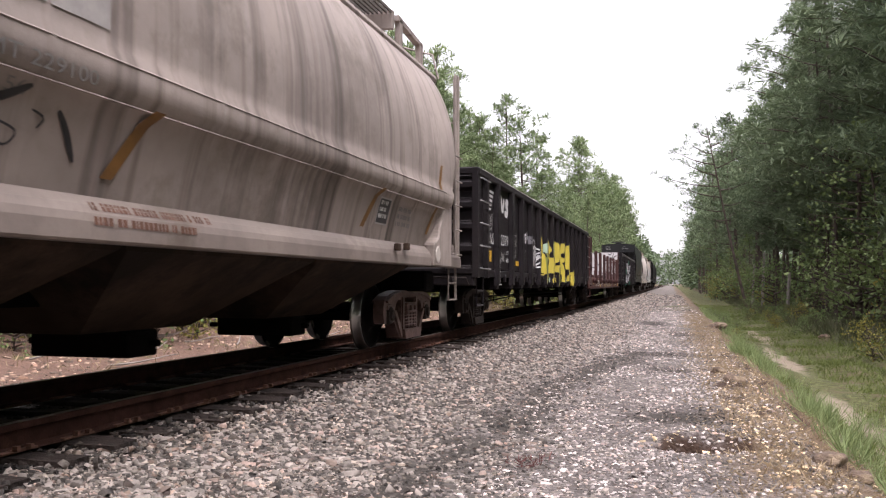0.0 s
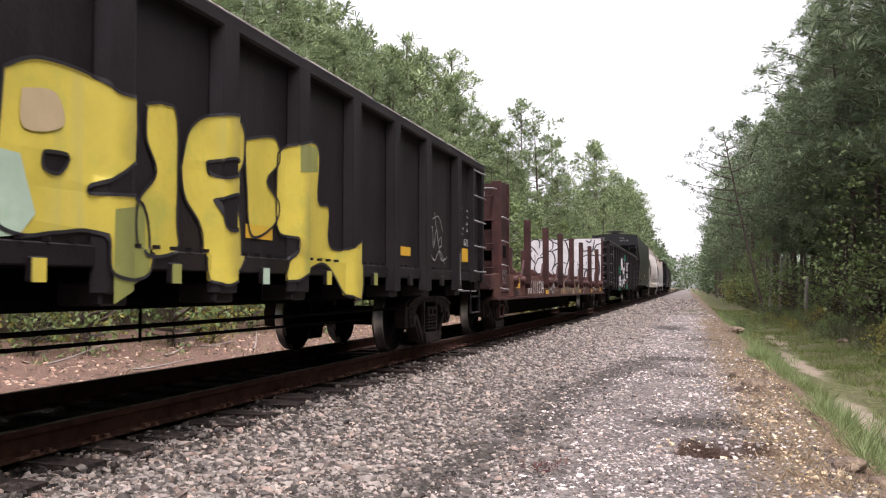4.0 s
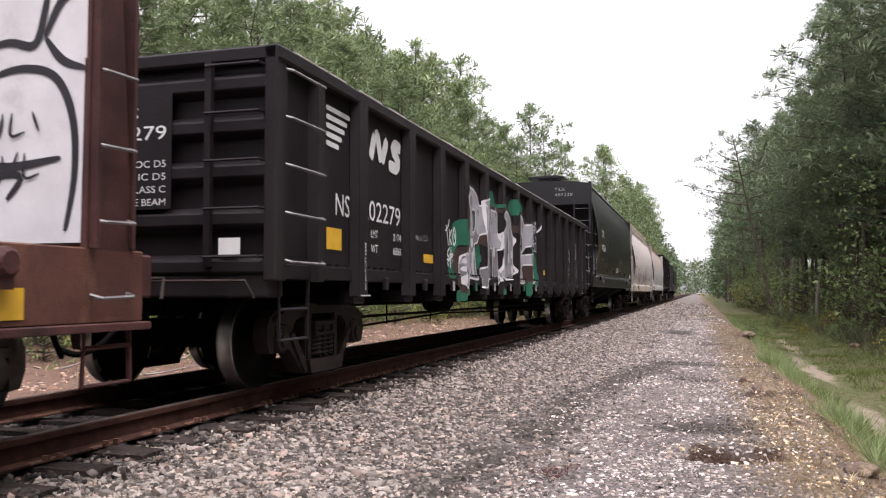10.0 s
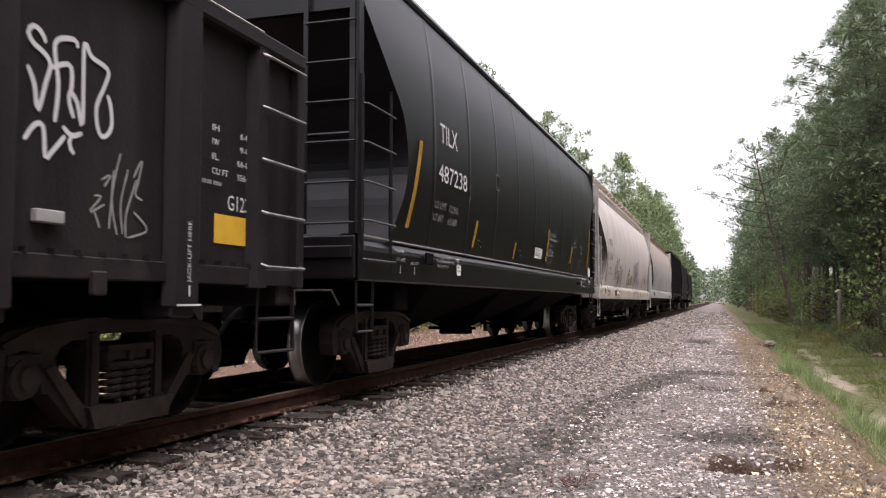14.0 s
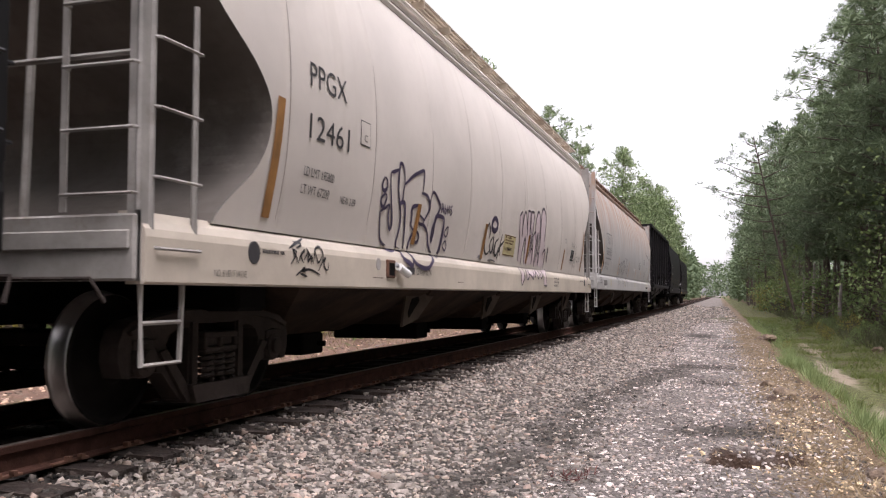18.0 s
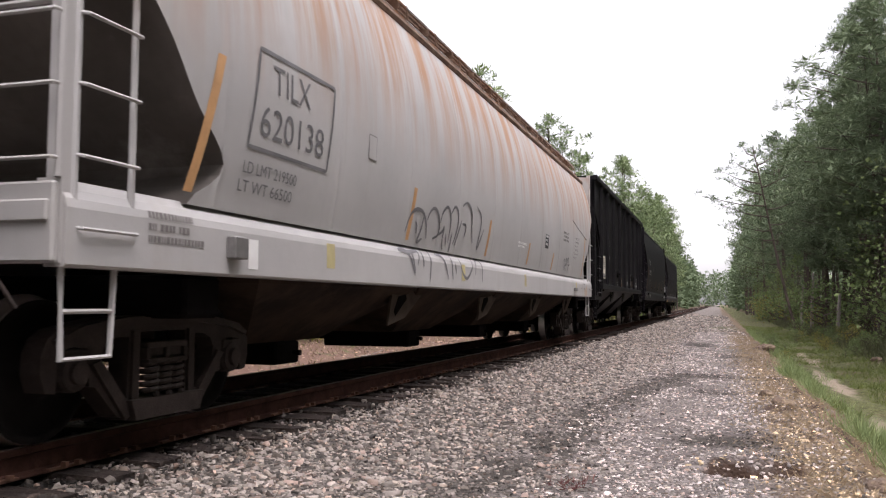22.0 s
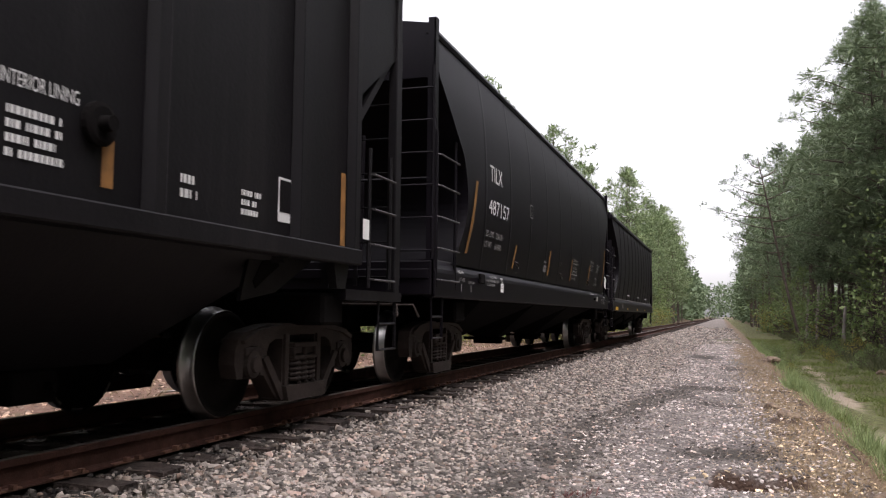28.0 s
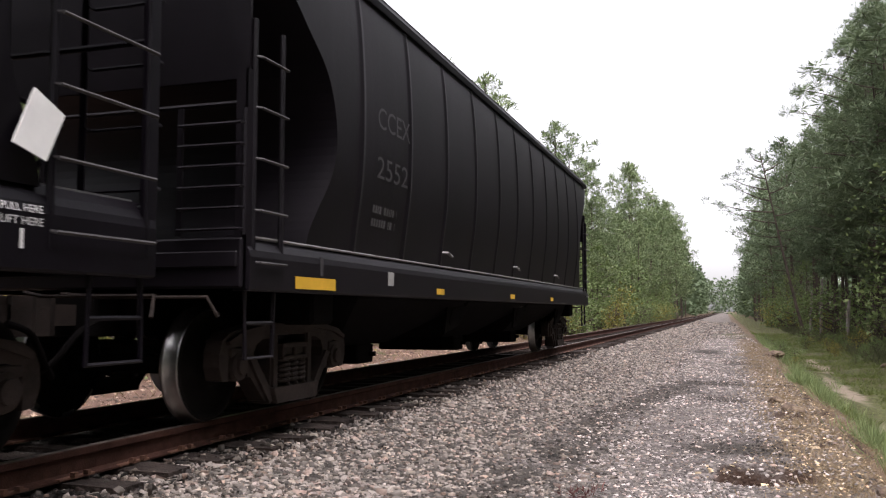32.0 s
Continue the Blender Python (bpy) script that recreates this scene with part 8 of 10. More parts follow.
def car_cream():
    car, surf = hopper("off-white covered hopper with dark graffiti along its side", 19.0, 99.0, "cream", PROF_ROUND, 4.22, 4.52, EDGE_ROUND, (0.97, 1.42), 4,
                       [1.75, 3.55, 5.35, 7.1, 8.9, 10.7, 12.4, 14.2, 16.0, 17.3], post_top=4.35, stile=0.60, ladder_top=2.84, panel=(3.5, 4.45), hatches=7, walk_x=0.92, walk_up=0.24, sill_mat=M["sill_cream"], gear_mat=M["gear_grey"], walk_mat=M["walk_tan"])
    for k, y in enumerate((1.75, 3.55, 5.35, 7.0, 8.78, 10.45, 12.4, 14.2, 16.0)):
        lo = (1.5, 1.6, 1.53, 1.47, 1.75, 2.2, 1.6, 1.5, 1.7)[k]
        paint("seam_stain", [[(y - 0.035, lo), (y, lo + 0.4), (y + 0.012, 2.6), (y + 0.01, 3.5 - 0.3 * (k % 3))]], 0.014, surf, M["seam_dirt"], car, "faint brown dirt along a plate seam", lift=0.007, taper=True)
    for s in (1, -1):
        ledge = prism(bmesh.new(), [(s * a, c) for a, c in ((1.20, 4.26), (1.335, 4.265), (1.345, 4.30), (1.295, 4.305), (1.29, 4.36), (1.315, 4.365), (1.32, 4.395), (1.27, 4.40), (1.255, 4.46), (1.275, 4.465), (1.27, 4.495), (1.20, 4.50))], "y", 0.10, 18.9)
        part("roof_fascia", ledge, M["cream"], car, "stepped pale roof edge moulding")
    words("PPGX", 2.12, 2.86, 2.66, 2.87, surf, M["black_ink"], car, "black reporting letters")
    words("12461", 2.12, 2.93, 2.22, 2.43, surf, M["black_ink"], car, "black car number")
    words("LD LMT 195800", 2.08, 2.66, 1.90, 1.98, surf, M["black_ink"], car)
    words("LT WT 67200", 2.06, 2.60, 1.75, 1.83, surf, M["black_ink"], car)
    words("NEW 2-89", 2.84, 3.18, 1.74, 1.81, surf, M["black_ink"], car)
    patch("plate_box", 3.18, 3.42, 2.34, 2.58, surf, M["black_ink"], car)
    patch("plate_box", 3.19, 3.41, 2.35, 2.57, surf, M["cream"], car, lift=0.006)
    words("C", 3.26, 3.34, 2.38, 2.45, surf, M["black_ink"], car, lift=0.009)
    for y, z0, z1, ln in ((1.48, 1.5, 2.45, 0.08), (4.82, 1.48, 1.95, 0.09), (7.80, 1.44, 1.96, 0.10), (10.83, 1.48, 1.99, 0.06), (14.5, 1.46, 1.92, 0.12), (17.08, 1.5, 2.49, 0.20)):
        patch("orange_stripe", y, y + 0.12, z0, z1, surf, M["orange"], car, "orange reflector stripe", lift=0.011, lean=ln)
    for strokes, wide in ((TAG_HOOK, 0.042), (TAG_BAR, 0.046), (TAG_CURL, 0.05), (TAG_TAIL, 0.055)):
        paint("graffiti", strokes, wide, surf, M["spray_violet"], car, "dark violet sprayed tag", lift=0.006, taper=True)
    paint("graffiti", SMALL_DARK, 0.026, surf, M["spray_violet"], car, "small violet tag")
    paint("graffiti", SCRIPT_TAG, 0.045, surf, M["spray_black"], car, "black handwritten tag", taper=True)
    paint("graffiti", SCRIPT_RING, 0.085, surf, M["spray_violet"], car, "dark ring above the tag")
    paint("graffiti", SCRIPT_BLOT, 0.055, surf, M["spray_shade"], car, "grey blot under the tag", lift=0.007, taper=True)
    patch("placard", 9.12, 9.92, 1.55, 1.89, surf, M["card_yellow"], car, "faded yellow notice", lift=0.004)
    for a, c in ((1.555, 1.57), (1.87, 1.885)):
        patch("notice_border", 9.14, 9.90, a, c, surf, M["rust_dark"], car, lift=0.007)
    lines(9.2, 9.82, 1.72, 1.86, 3, surf, M["rust_dark"], car, 31, 0.008)
    lines(9.2, 9.86, 1.60, 1.69, 1, surf, M["spray_brown"], car, 32, 0.008)
    for p in PINK_FILL + PINK_FILL_TOO + PINK_SILL:
        field("graffiti", p, [], surf, M["spray_pink"], car, "pale pink letter fill", 0.004, soft=False, curved=True)
    for strokes, wide in ((PINK_W, 0.05), (PINK_L, 0.052), (PINK_E, 0.05), (PINK_R, 0.055), (PINK_DRIP, 0.042)):
        paint("graffiti", strokes, wide, surf, M["spray_outline"], car, "dark grey letter outline", lift=0.008, taper=True)
    paint("graffiti", SILL_SCRAWL, 0.022, surf, M["spray_black"], car, "black scrawl on the sill", lift=0.006, taper=True)
    for y, t0 in ((0.8, "NO. 8 VENT VALVE"),):
        words(t0, y, y + 0.42, 1.03, 1.08, surf, M["black_ink"], car)
    lines(1.45, 1.85, 1.20, 1.25, 1, surf, M["black_ink"], car, 33)
    patch("lettering", 4.60, 4.86, 1.135, 1.215, surf, M["black_ink"], car, "bar of black maker's lettering")
    words("CENTER FLOW", 4.92, 5.46, 1.135, 1.215, surf, M["black_ink"], car)
    lines(3.62, 3.97, 1.065, 1.085, 1, surf, M["oxide"], car, 36)
    lines(6.55, 6.85, 1.06, 1.08, 1, surf, M["oxide"], car, 37)
    part("round_label", turned(bmesh.new(), [(1.50, 0.062), (1.5635, 0.062), (1.564, 0.05), (1.564, 0.005)], 3.78, 1.22, 1, 20), M["label_dirty"], car, "pale round sticker")
    # black disc painting the shade inside the lifting hole
    part("lift_hole", turned(bmesh.new(), [(1.555, 0.085), (1.565, 0.085), (1.566, 0.05)], 1.33, 1.22, 1, 16), M["black_ink"], car)
    part("sill_bracket", boxed(1.55, 1.585, 3.99, 4.21, 1.085, 1.275, bevel=0.012), M["plate"], car, "rusty jacking pocket")
    # near-black slab painting the shade inside the pocket
    part("pocket_recess", boxed(1.58, 1.588, 4.02, 4.17, 1.11, 1.24), M["under"], car)
    bottle = part("bottle", tubed([(1.60, 4.26, 1.205), (1.63, 4.47, 1.13)], 0.042, 14), M["card"], car, "white plastic bottle wedged on the sill")
    part("bottle_neck", tubed([(1.597, 4.235, 1.215), (1.59, 4.19, 1.232)], 0.024, 12), M["spray_blue"], bottle, "blue-grey bottle cap")
    patch("data_panel", 15.50, 15.96, 1.68, 1.98, surf, M["card"], car, "white edge of the data panel", lean=0.08)
    for a, c, z0_, z1_ in ((15.53, 15.71, 1.76, 1.96), (15.74, 15.94, 1.76, 1.96), (15.52, 15.93, 1.70, 1.745)):
        patch("data_panel", a, c, z0_, z1_, surf, M["black_ink"], car, "black field of the data panel", lift=0.008, lean=0.05 if z0_ > 1.72 else 0.01)
    words("CONSULT OWNER BEFORE", 15.62, 16.07, 2.085, 2.13, surf, M["ink_soft"], car)
    words("REPAIRING HOPPER BODY", 15.61, 16.06, 2.02, 2.065, surf, M["ink_soft"], car)
    words("SIGMA 7426 COATING", 16.41, 16.90, 1.785, 1.835, surf, M["ink_soft"], car)
    words("APPLIED 1-99 MTG", 16.42, 16.84, 1.70, 1.75, surf, M["ink_soft"], car)
    paint("graffiti", [[(16.05, 1.58), (16.16, 1.84), (16.27, 2.08), (16.26, 1.84), (16.30, 1.66)], [(16.12, 1.72), (16.29, 1.78)], [(16.10, 1.82), (16.29, 1.70)], [(16.18, 1.92), (16.28, 1.86)], [(16.16, 1.62), (16.22, 1.57), (16.26, 1.62)]], 0.014, surf, M["ink_soft"], car, "thin dark scribbled tower")
    paint("graffiti", [[(14.70, 2.14), (14.82, 2.16), (14.92, 2.10), (15.02, 1.94), (15.14, 1.72)], [(14.74, 2.10), (14.84, 2.06)]], 0.032, surf, M["label_dirty"], car, "faint grey sprayed arm", taper=True)
    lines(13.5, 14.2, 1.05, 1.28, 3, surf, M["ink_soft"], car, 40)
    # a second black disc for the far lifting hole's shade
    part("lift_hole", turned(bmesh.new(), [(1.555, 0.085), (1.565, 0.085), (1.566, 0.05)], 17.75, 1.22, 1, 16), M["black_ink"], car)
    lines(17.0, 17.6, 1.22, 1.27, 1, surf, M["ink_soft"], car, 41)


def car_grey():
    car, surf = hopper("light grey covered hopper with rust streaks below its eave", 20.0, 119.1, "grey", PROF_ROUND, 4.22, 4.5, EDGE_GREY, (1.08, 1.56), 4,
                       [1.5, 3.4, 5.3, 7.2, 9.1, 11.0, 12.9, 14.8, 16.6, 18.2], post_top=4.42, stile=0.62, ladder_top=2.78, panel=(2.95, 4.42), hatches=7, walk_x=0.80, walk_up=0.16, walk_mat=M["rust_dark"], chord=M["rust_dark"])
    for k in range(17):
        y = 0.5 + 1.18 * k
        part("walk_stanchion", tubed([(1.16, y, 4.24), (1.12, y, 4.66), (0.98, y + 0.02, 4.70)], 0.014, 5), M["rust_dark"], car)
    for z in (4.46, 4.62):
        part("walk_rail", tubed([(1.14, 0.4, z), (1.14, 19.6, z)], 0.010, 5), M["grey"], car)
    words("TILX", 2.15, 2.78, 2.50, 2.72, surf, M["spray_grey"], car, "dark grey reporting letters")
    words("620138", 1.98, 3.05, 2.14, 2.38, surf, M["spray_grey"], car, "dark grey car number")
    bm_pts = [[(1.82, 2.04), (3.14, 2.04)], [(3.14, 2.04), (3.26, 2.80)], [(3.26, 2.80), (1.95, 2.80)], [(1.95, 2.80), (1.82, 2.04)]]
    paint("letter_box", bm_pts, 0.03, surf, M["spray_grey"], car, "dark outline round the number", smooth=False)
    words("LD LMT 219500", 1.80, 2.62, 1.84, 1.93, surf, M["spray_grey"], car)
    words("LT WT 66500", 1.76, 2.58, 1.70, 1.79, surf, M["spray_grey"], car)
    for y, z0, z1, ln in ((1.12, 1.62, 2.6, 0.26), (5.3, 1.6, 2.2, 0.12), (8.7, 1.6, 2.15, 0.12), (11.6, 1.6, 2.0, 0.1), (14.0, 1.6, 1.95, 0.1), (18.10, 1.60, 2.60, 0.22)):
        patch("orange_stripe", y, y + 0.10, z0, z1, surf, M["orange_faded"], car, "faded orange reflector stripe", lean=ln)
    paint("graffiti", GREY_TAG, 0.045, surf, M["spray_grey"], car, "worn dark grey tag", taper=True)
    paint("graffiti", GREY_SCRAWL, 0.035, surf, M["spray_grey"], car, "faded grey scrawl", taper=True)
    patch("plate_box", 4.05, 4.25, 2.3, 2.55, surf, M["ink_soft"], car)
    patch("plate_box", 4.06, 4.24, 2.31, 2.54, surf, M["grey"], car, lift=0.006)
    part("sill_bracket", boxed(1.56, 1.64, 1.62, 1.80, 1.20, 1.36, bevel=0.01), M["steel"], car)
    patch("placard", 1.92, 2.06, 1.14, 1.36, surf, M["card"], car)
    for y in (3.25, 7.45, 11.4, 17.21):
        patch("placard", y, y + 0.17, 1.20, 1.42, surf, M["card_yellow"], car, "small yellow sticker")
    lines(0.75, 1.35, 1.22, 1.45, 3, surf, M["ink_soft"], car, 51)
    lines(10.8, 11.5, 1.85, 1.97, 2, surf, M["card"], car, 52)
    patch("data_panel", 13.15, 13.5, 2.0, 2.28, surf, M["black_ink"], car)
    lines(13.18, 13.47, 2.02, 2.26, 3, surf, M["white"], car, 53, 0.008)
    lines(15.2, 15.9, 2.25, 2.5, 3, surf, M["ink_soft"], car, 54)
    for k, (txt, wd) in enumerate((("INTERIOR LINING", 0.60), ("RCB # 164-0310", 0.60), ("BMT  2-99", 0.44), ("EXTERIOR PAINT", 0.60), ("RCB # 163-0107A", 0.62), ("BMT  2-99", 0.46))):
        words(txt, 16.79 - 0.022 * k, 16.79 - 0.022 * k + wd, 2.43 - 0.094 * k, 2.49 - 0.094 * k, surf, M["ink_soft"], car)
    words("PULL HERE", 18.45, 18.72, 1.385, 1.43, surf, M["ink_soft"], car)
    words("JACK HERE", 18.05, 18.34, 1.255, 1.30, surf, M["ink_soft"], car)
    words("LIFT HERE", 18.44, 18.72, 1.255, 1.30, surf, M["ink_soft"], car)
    patch("rust_stain", 18.95, 19.06, 1.12, 1.42, surf, M["rust_streak"], car, "rust run below a hook", lift=0.003, lean=0.03)
    field("rust_stain", blob(18.75, 1.20, 0.10, 4), [], surf, M["rust_streak"], car, "rust stain on the sill", 0.003, curved=True)
    part("sill_bracket", boxed(1.56, 1.63, 16.90, 17.15, 1.20, 1.28, bevel=0.01), M["steel"], car)
    part("seam_rail", tubed([(w_at(surf, 16.5, 2.85), 16.5, 2.85), (w_at(surf, 18.6, 2.55), 18.6, 2.55)], 0.008, 5), M["ink_soft"], car)


def w_at(surf, y, z):
    return surf(y, z)


def car_last():
    car, surf = hopper("faded black covered hopper with heavy roof rim, last car", 16.2, 174.7, "faded_hopper", PROF_BLACK, 4.05, 4.35, [(a, c * 1.12) for a, c in EDGE_BLACK], (1.05, 1.46), 3,
                       [2.0, 3.3, 4.6, 5.9, 7.2, 8.4, 9.6, 10.8, 12.0, 13.2, 14.4], post_top=2.7, stile=0.56, ladder_top=3.1, panel=(3.3, 4.35), walk=False, seam_h=0.014)
    for s in (1, -1):
        bm = prism(bmesh.new(), [(s * 1.38, 4.00), (s * 1.55, 3.98), (s * 1.56, 4.05), (s * 1.50, 4.08), (s * 1.50, 4.16), (s * 1.38, 4.20)], "y", 0.05, 16.15)
        part("roof_rim", bm, M["black_hopper"], car)
    words("CCEX", 2.36, 3.26, 2.72, 2.94, surf, M["worn_letters"], car, "faded grey reporting letters")
    words("2552", 2.36, 3.22, 2.22, 2.44, surf, M["worn_letters"], car, "faded grey car number")
    lines(2.34, 3.1, 1.68, 1.95, 2, surf, M["under2"], car, 61)
    patch("yellow_reflector", 0.75, 1.50, 1.08, 1.18, surf, M["yellow"], car, "yellow reflector")
    for y in (4.3, 8.0, 11.3):
        patch("yellow_reflector", y, y + 0.3, 1.10, 1.17, surf, M["yellow"], car)
    # black slab painting the lifting hole's shade on the sill
    part("lift_hole", boxed(1.556, 1.562, 1.20, 1.26, 1.20, 1.36), M["black_ink"], car)
    part("sill_bracket", boxed(1.556, 1.566, 2.75, 2.90, 1.16, 1.30), M["faded"], car)
    # steel bar drawing the highlight along this sill's edge
    part("sill_rim", tubed([(1.50, 0.1, 1.45), (1.50, 16.1, 1.45)], 0.014, 6), M["steel"], car, "bright bar drawing the highlight on the sill edge")
    for i, y in enumerate((4.6, 8.3, 11.8)):
        part("gate_latch", tubed([(1.54, y, 1.62), (1.60, y, 1.62), (1.60, y + 0.2, 1.58)], 0.018, 6), M["steel"], car)


def car_ribbed():
    L = 16.1
    m = M["rib_hopper"]
    car = tagged(new("ribbed_hopper_car"), "black ribbed hopper car with white stencils and orange stripes", "hopper car", "freight cars of the train")
    cars.append((car, 140.1))
    z0, z1, w = 1.45, 4.60, 1.48
    for s in (1, -1):
        out = [(0.12, z1), (L - 0.12, z1), (L - 0.12, 3.75), (L - 1.40, 2.90), (L - 1.40, z0), (1.40, z0), (1.40, 2.90), (0.12, 3.75)]
        part("side_sheet", prism(bmesh.new(), out, "x", min(s * w, s * (w - 0.03)), max(s * w, s * (w - 0.03))), m, car)
        for y in (1.45, 2.95, 4.60, 6.45, 8.2, 9.9, 11.7, 13.6, 14.70):
            part("rib", bevelled(prism(bmesh.new(), [(s * w, y - 0.10), (s * (w + 0.085), y - 0.055), (s * (w + 0.085), y + 0.055), (s * w, y + 0.10)][::s], "z", z0, z1 - 0.12), 0.008), m, car)
        part("top_chord", boxed(min(s * (w - .04), s * (w + 0.10)), max(s * (w - .04), s * (w + 0.10)), 0.10, L - 0.10, z1 - 0.13, z1 + 0.02, bevel=0.015), m, car)
        part("side_sill", boxed(min(s * (w - .10), s * (w + 0.095)), max(s * (w - .10), s * (w + 0.095)), 1.3, L - 1.3, z0 - 0.10, z0 + 0.05, bevel=0.012), m, car)
        for y, way in ((0.0, -1), (L, 1)):
            i = -way
            a, b = sorted((y + i * 0.12, y + i * 0.26))
            part("corner_post", boxed(min(s * 1.40, s * 1.50), max(s * 1.40, s * 1.50), a, b, 1.05, z1 - 0.1, bevel=0.01), m, car)
            ladder_side(car, s * 1.50, y + i * 0.42, y + i * 0.98, 1.15, 2.55, 4, m)
            step(car, s * 1.46, y + i * 0.16, y + i * 0.6, 0.52, 1.05, m)
            ladder_end(car, y + i * 0.12, way, s * 1.48, s * 1.0, 1.2, 3.9, 7, m)
            a, b = sorted((y + i * 0.05, y + i * 1.5))
            part("shear_plate", boxed(min(s * 0.3, s * 1.50), max(s * 0.3, s * 1.50), a, b, 1.02, 1.12), m, car)
            part("jacking_pad", prism(bmesh.new(), [(y + i * 1.42, 1.42), (y + i * 1.80, 1.42), (y + i * 1.70, 1.12), (y + i * 1.52, 1.12)][::i], "x", min(s * 1.42, s * 1.5), max(s * 1.42, s * 1.5)), m, car)
    for y, way in ((0.0, -1), (L, 1)):
        i = -way
        bm = bmesh.new()
        q = [bm.verts.new(p) for p in ((-1.45, y + i * 0.15, 3.75), (1.45, y + i * 0.15, 3.75), (1.45, y + i * 2.6, 1.3), (-1.45, y + i * 2.6, 1.3))]
        q2 = [bm.verts.new(v.co + Vector((0, i * 0.06, 0.06))) for v in q]
        bm.faces.new(q)
        bm.faces.new(q2[::-1])
        for k in range(4):
            bm.faces.new((q[k], q2[k], q2[(k + 1) % 4], q[(k + 1) % 4]))
        bmesh.ops.recalc_face_normals(bm, faces=bm.faces[:])
        part("slope_sheet", bm, m, car)
        a, b = sorted((y + i * 0.12, y + i * 0.16))
        part("end_panel", boxed(-1.46, 1.46, a, b, 3.72, z1), m, car)
        for x in (-0.7, 0.0, 0.7):
            part("end_post", boxed(x - 0.05, x + 0.05, *sorted((y + i * 0.2, y + i * 0.32)), 1.1, 3.7), m, car)
    part("roof", boxed(-1.48, 1.48, 0.2, L - 0.2, z1 - 0.05, z1 + 0.01), m, car)
    bays(car, L, 3, 2.3, L - 2.3, 1.44, 1.42, m, M["under"])
    underframe(car, L, 1.55)

    def surf(y, z):
        return w + 0.001
    words("CBX", 3.05, 3.72, 2.74, 2.93, surf, M["white"], car, "white reporting letters")
    words("2004", 3.0, 3.80, 2.30, 2.47, surf, M["white"], car, "white car number")
    lines(3.05, 3.6, 1.65, 1.95, 2, surf, M["white"], car, 71)
    patch("placard", 2.02, 2.60, 1.68, 2.38, surf, M["card_cream"], car, "cream paper notice")
    lines(2.08, 2.54, 1.95, 2.32, 6, surf, M["ink_soft"], car, 72, 0.008)
    patch("placard", 2.10, 2.50, 1.72, 1.84, surf, M["ink_soft"], car, lift=0.008)
    patch("plate_box", 5.1, 5.42, 2.28, 2.55, surf, M["white"], car)
    patch("plate_box", 5.13, 5.39, 2.31, 2.52, surf, M["rib_hopper"], car, lift=0.007)
    words("B", 5.2, 5.32, 2.33, 2.45, surf, M["white"], car, lift=0.010)
    words("CBX", 0.95, 1.36, 4.30, 4.42, surf, M["white"], car, end=0.12)
    words("2004", 0.92, 1.38, 4.10, 4.22, surf, M["white"], car, end=0.12)
    for y, z0_, z1_ in ((4.9, 1.5, 1.9), (7.35, 1.5, 1.85), (10.25, 1.52, 2.0), (14.48, 1.52, 2.2), (11.25, 1.6, 2.0)):
        patch("orange_stripe", y, y + 0.10, z0_, z1_, surf, M["orange"], car, "orange reflector stripe")
    for i, (y, z, wd, h, n) in enumerate(((7.0, 1.62, .4, .16, 3), (8.5, 1.62, .5, .16, 4), (9.3, 1.60, .4, .18, 4), (10.05, 1.58, .25, .14, 3), (10.55, 1.62, .45, .30, 4), (12.0, 1.60, .2, .2, 2), (12.75, 1.58, .3, .22, 3), (6.9, 1.9, .4, .1, 2), (1.1, 1.5, .3, .15, 2), (5.8, 1.55, .3, .1, 2))):
        lines(y, y + wd, z, z + h, n, surf, M["white"], car, 80 + i)
    words("INTERIOR LINING", 10.5, 11.05, 2.02, 2.10, surf, M["white"], car)
    patch("data_panel", 13.30, 13.52, 1.62, 1.98, surf, M["white"], car)
    patch("data_panel", 13.32, 13.50, 1.70, 1.96, surf, M["rib_hopper"], car, lift=0.007)
    patch("placard", 14.95, 15.15, 1.62, 1.82, lambda y, z: 1.51, M["card"], car, lift=0.0)
    for y in (6.0, 11.2):
        bm = turned(bmesh.new(), [(1.48, 0.13), (1.52, 0.13), (1.53, 0.10), (1.53, 0.05), (1.60, 0.045), (1.60, 0.01)], y, 1.95, 1, 20)
        part("vibrator_bracket", bm, M["under"], car)
    paint("graffiti", [[(8.9, 1.75), (9.0, 2.0), (9.15, 1.85), (9.3, 2.0), (9.35, 1.75)], [(9.4, 1.75), (9.5, 1.98), (9.7, 1.95), (9.75, 1.72)], [(8.85, 1.68), (9.3, 1.64), (9.8, 1.68)]], 0.02, surf, M["under2"], car, "faint scratched tag")


# ---- gondolas ----


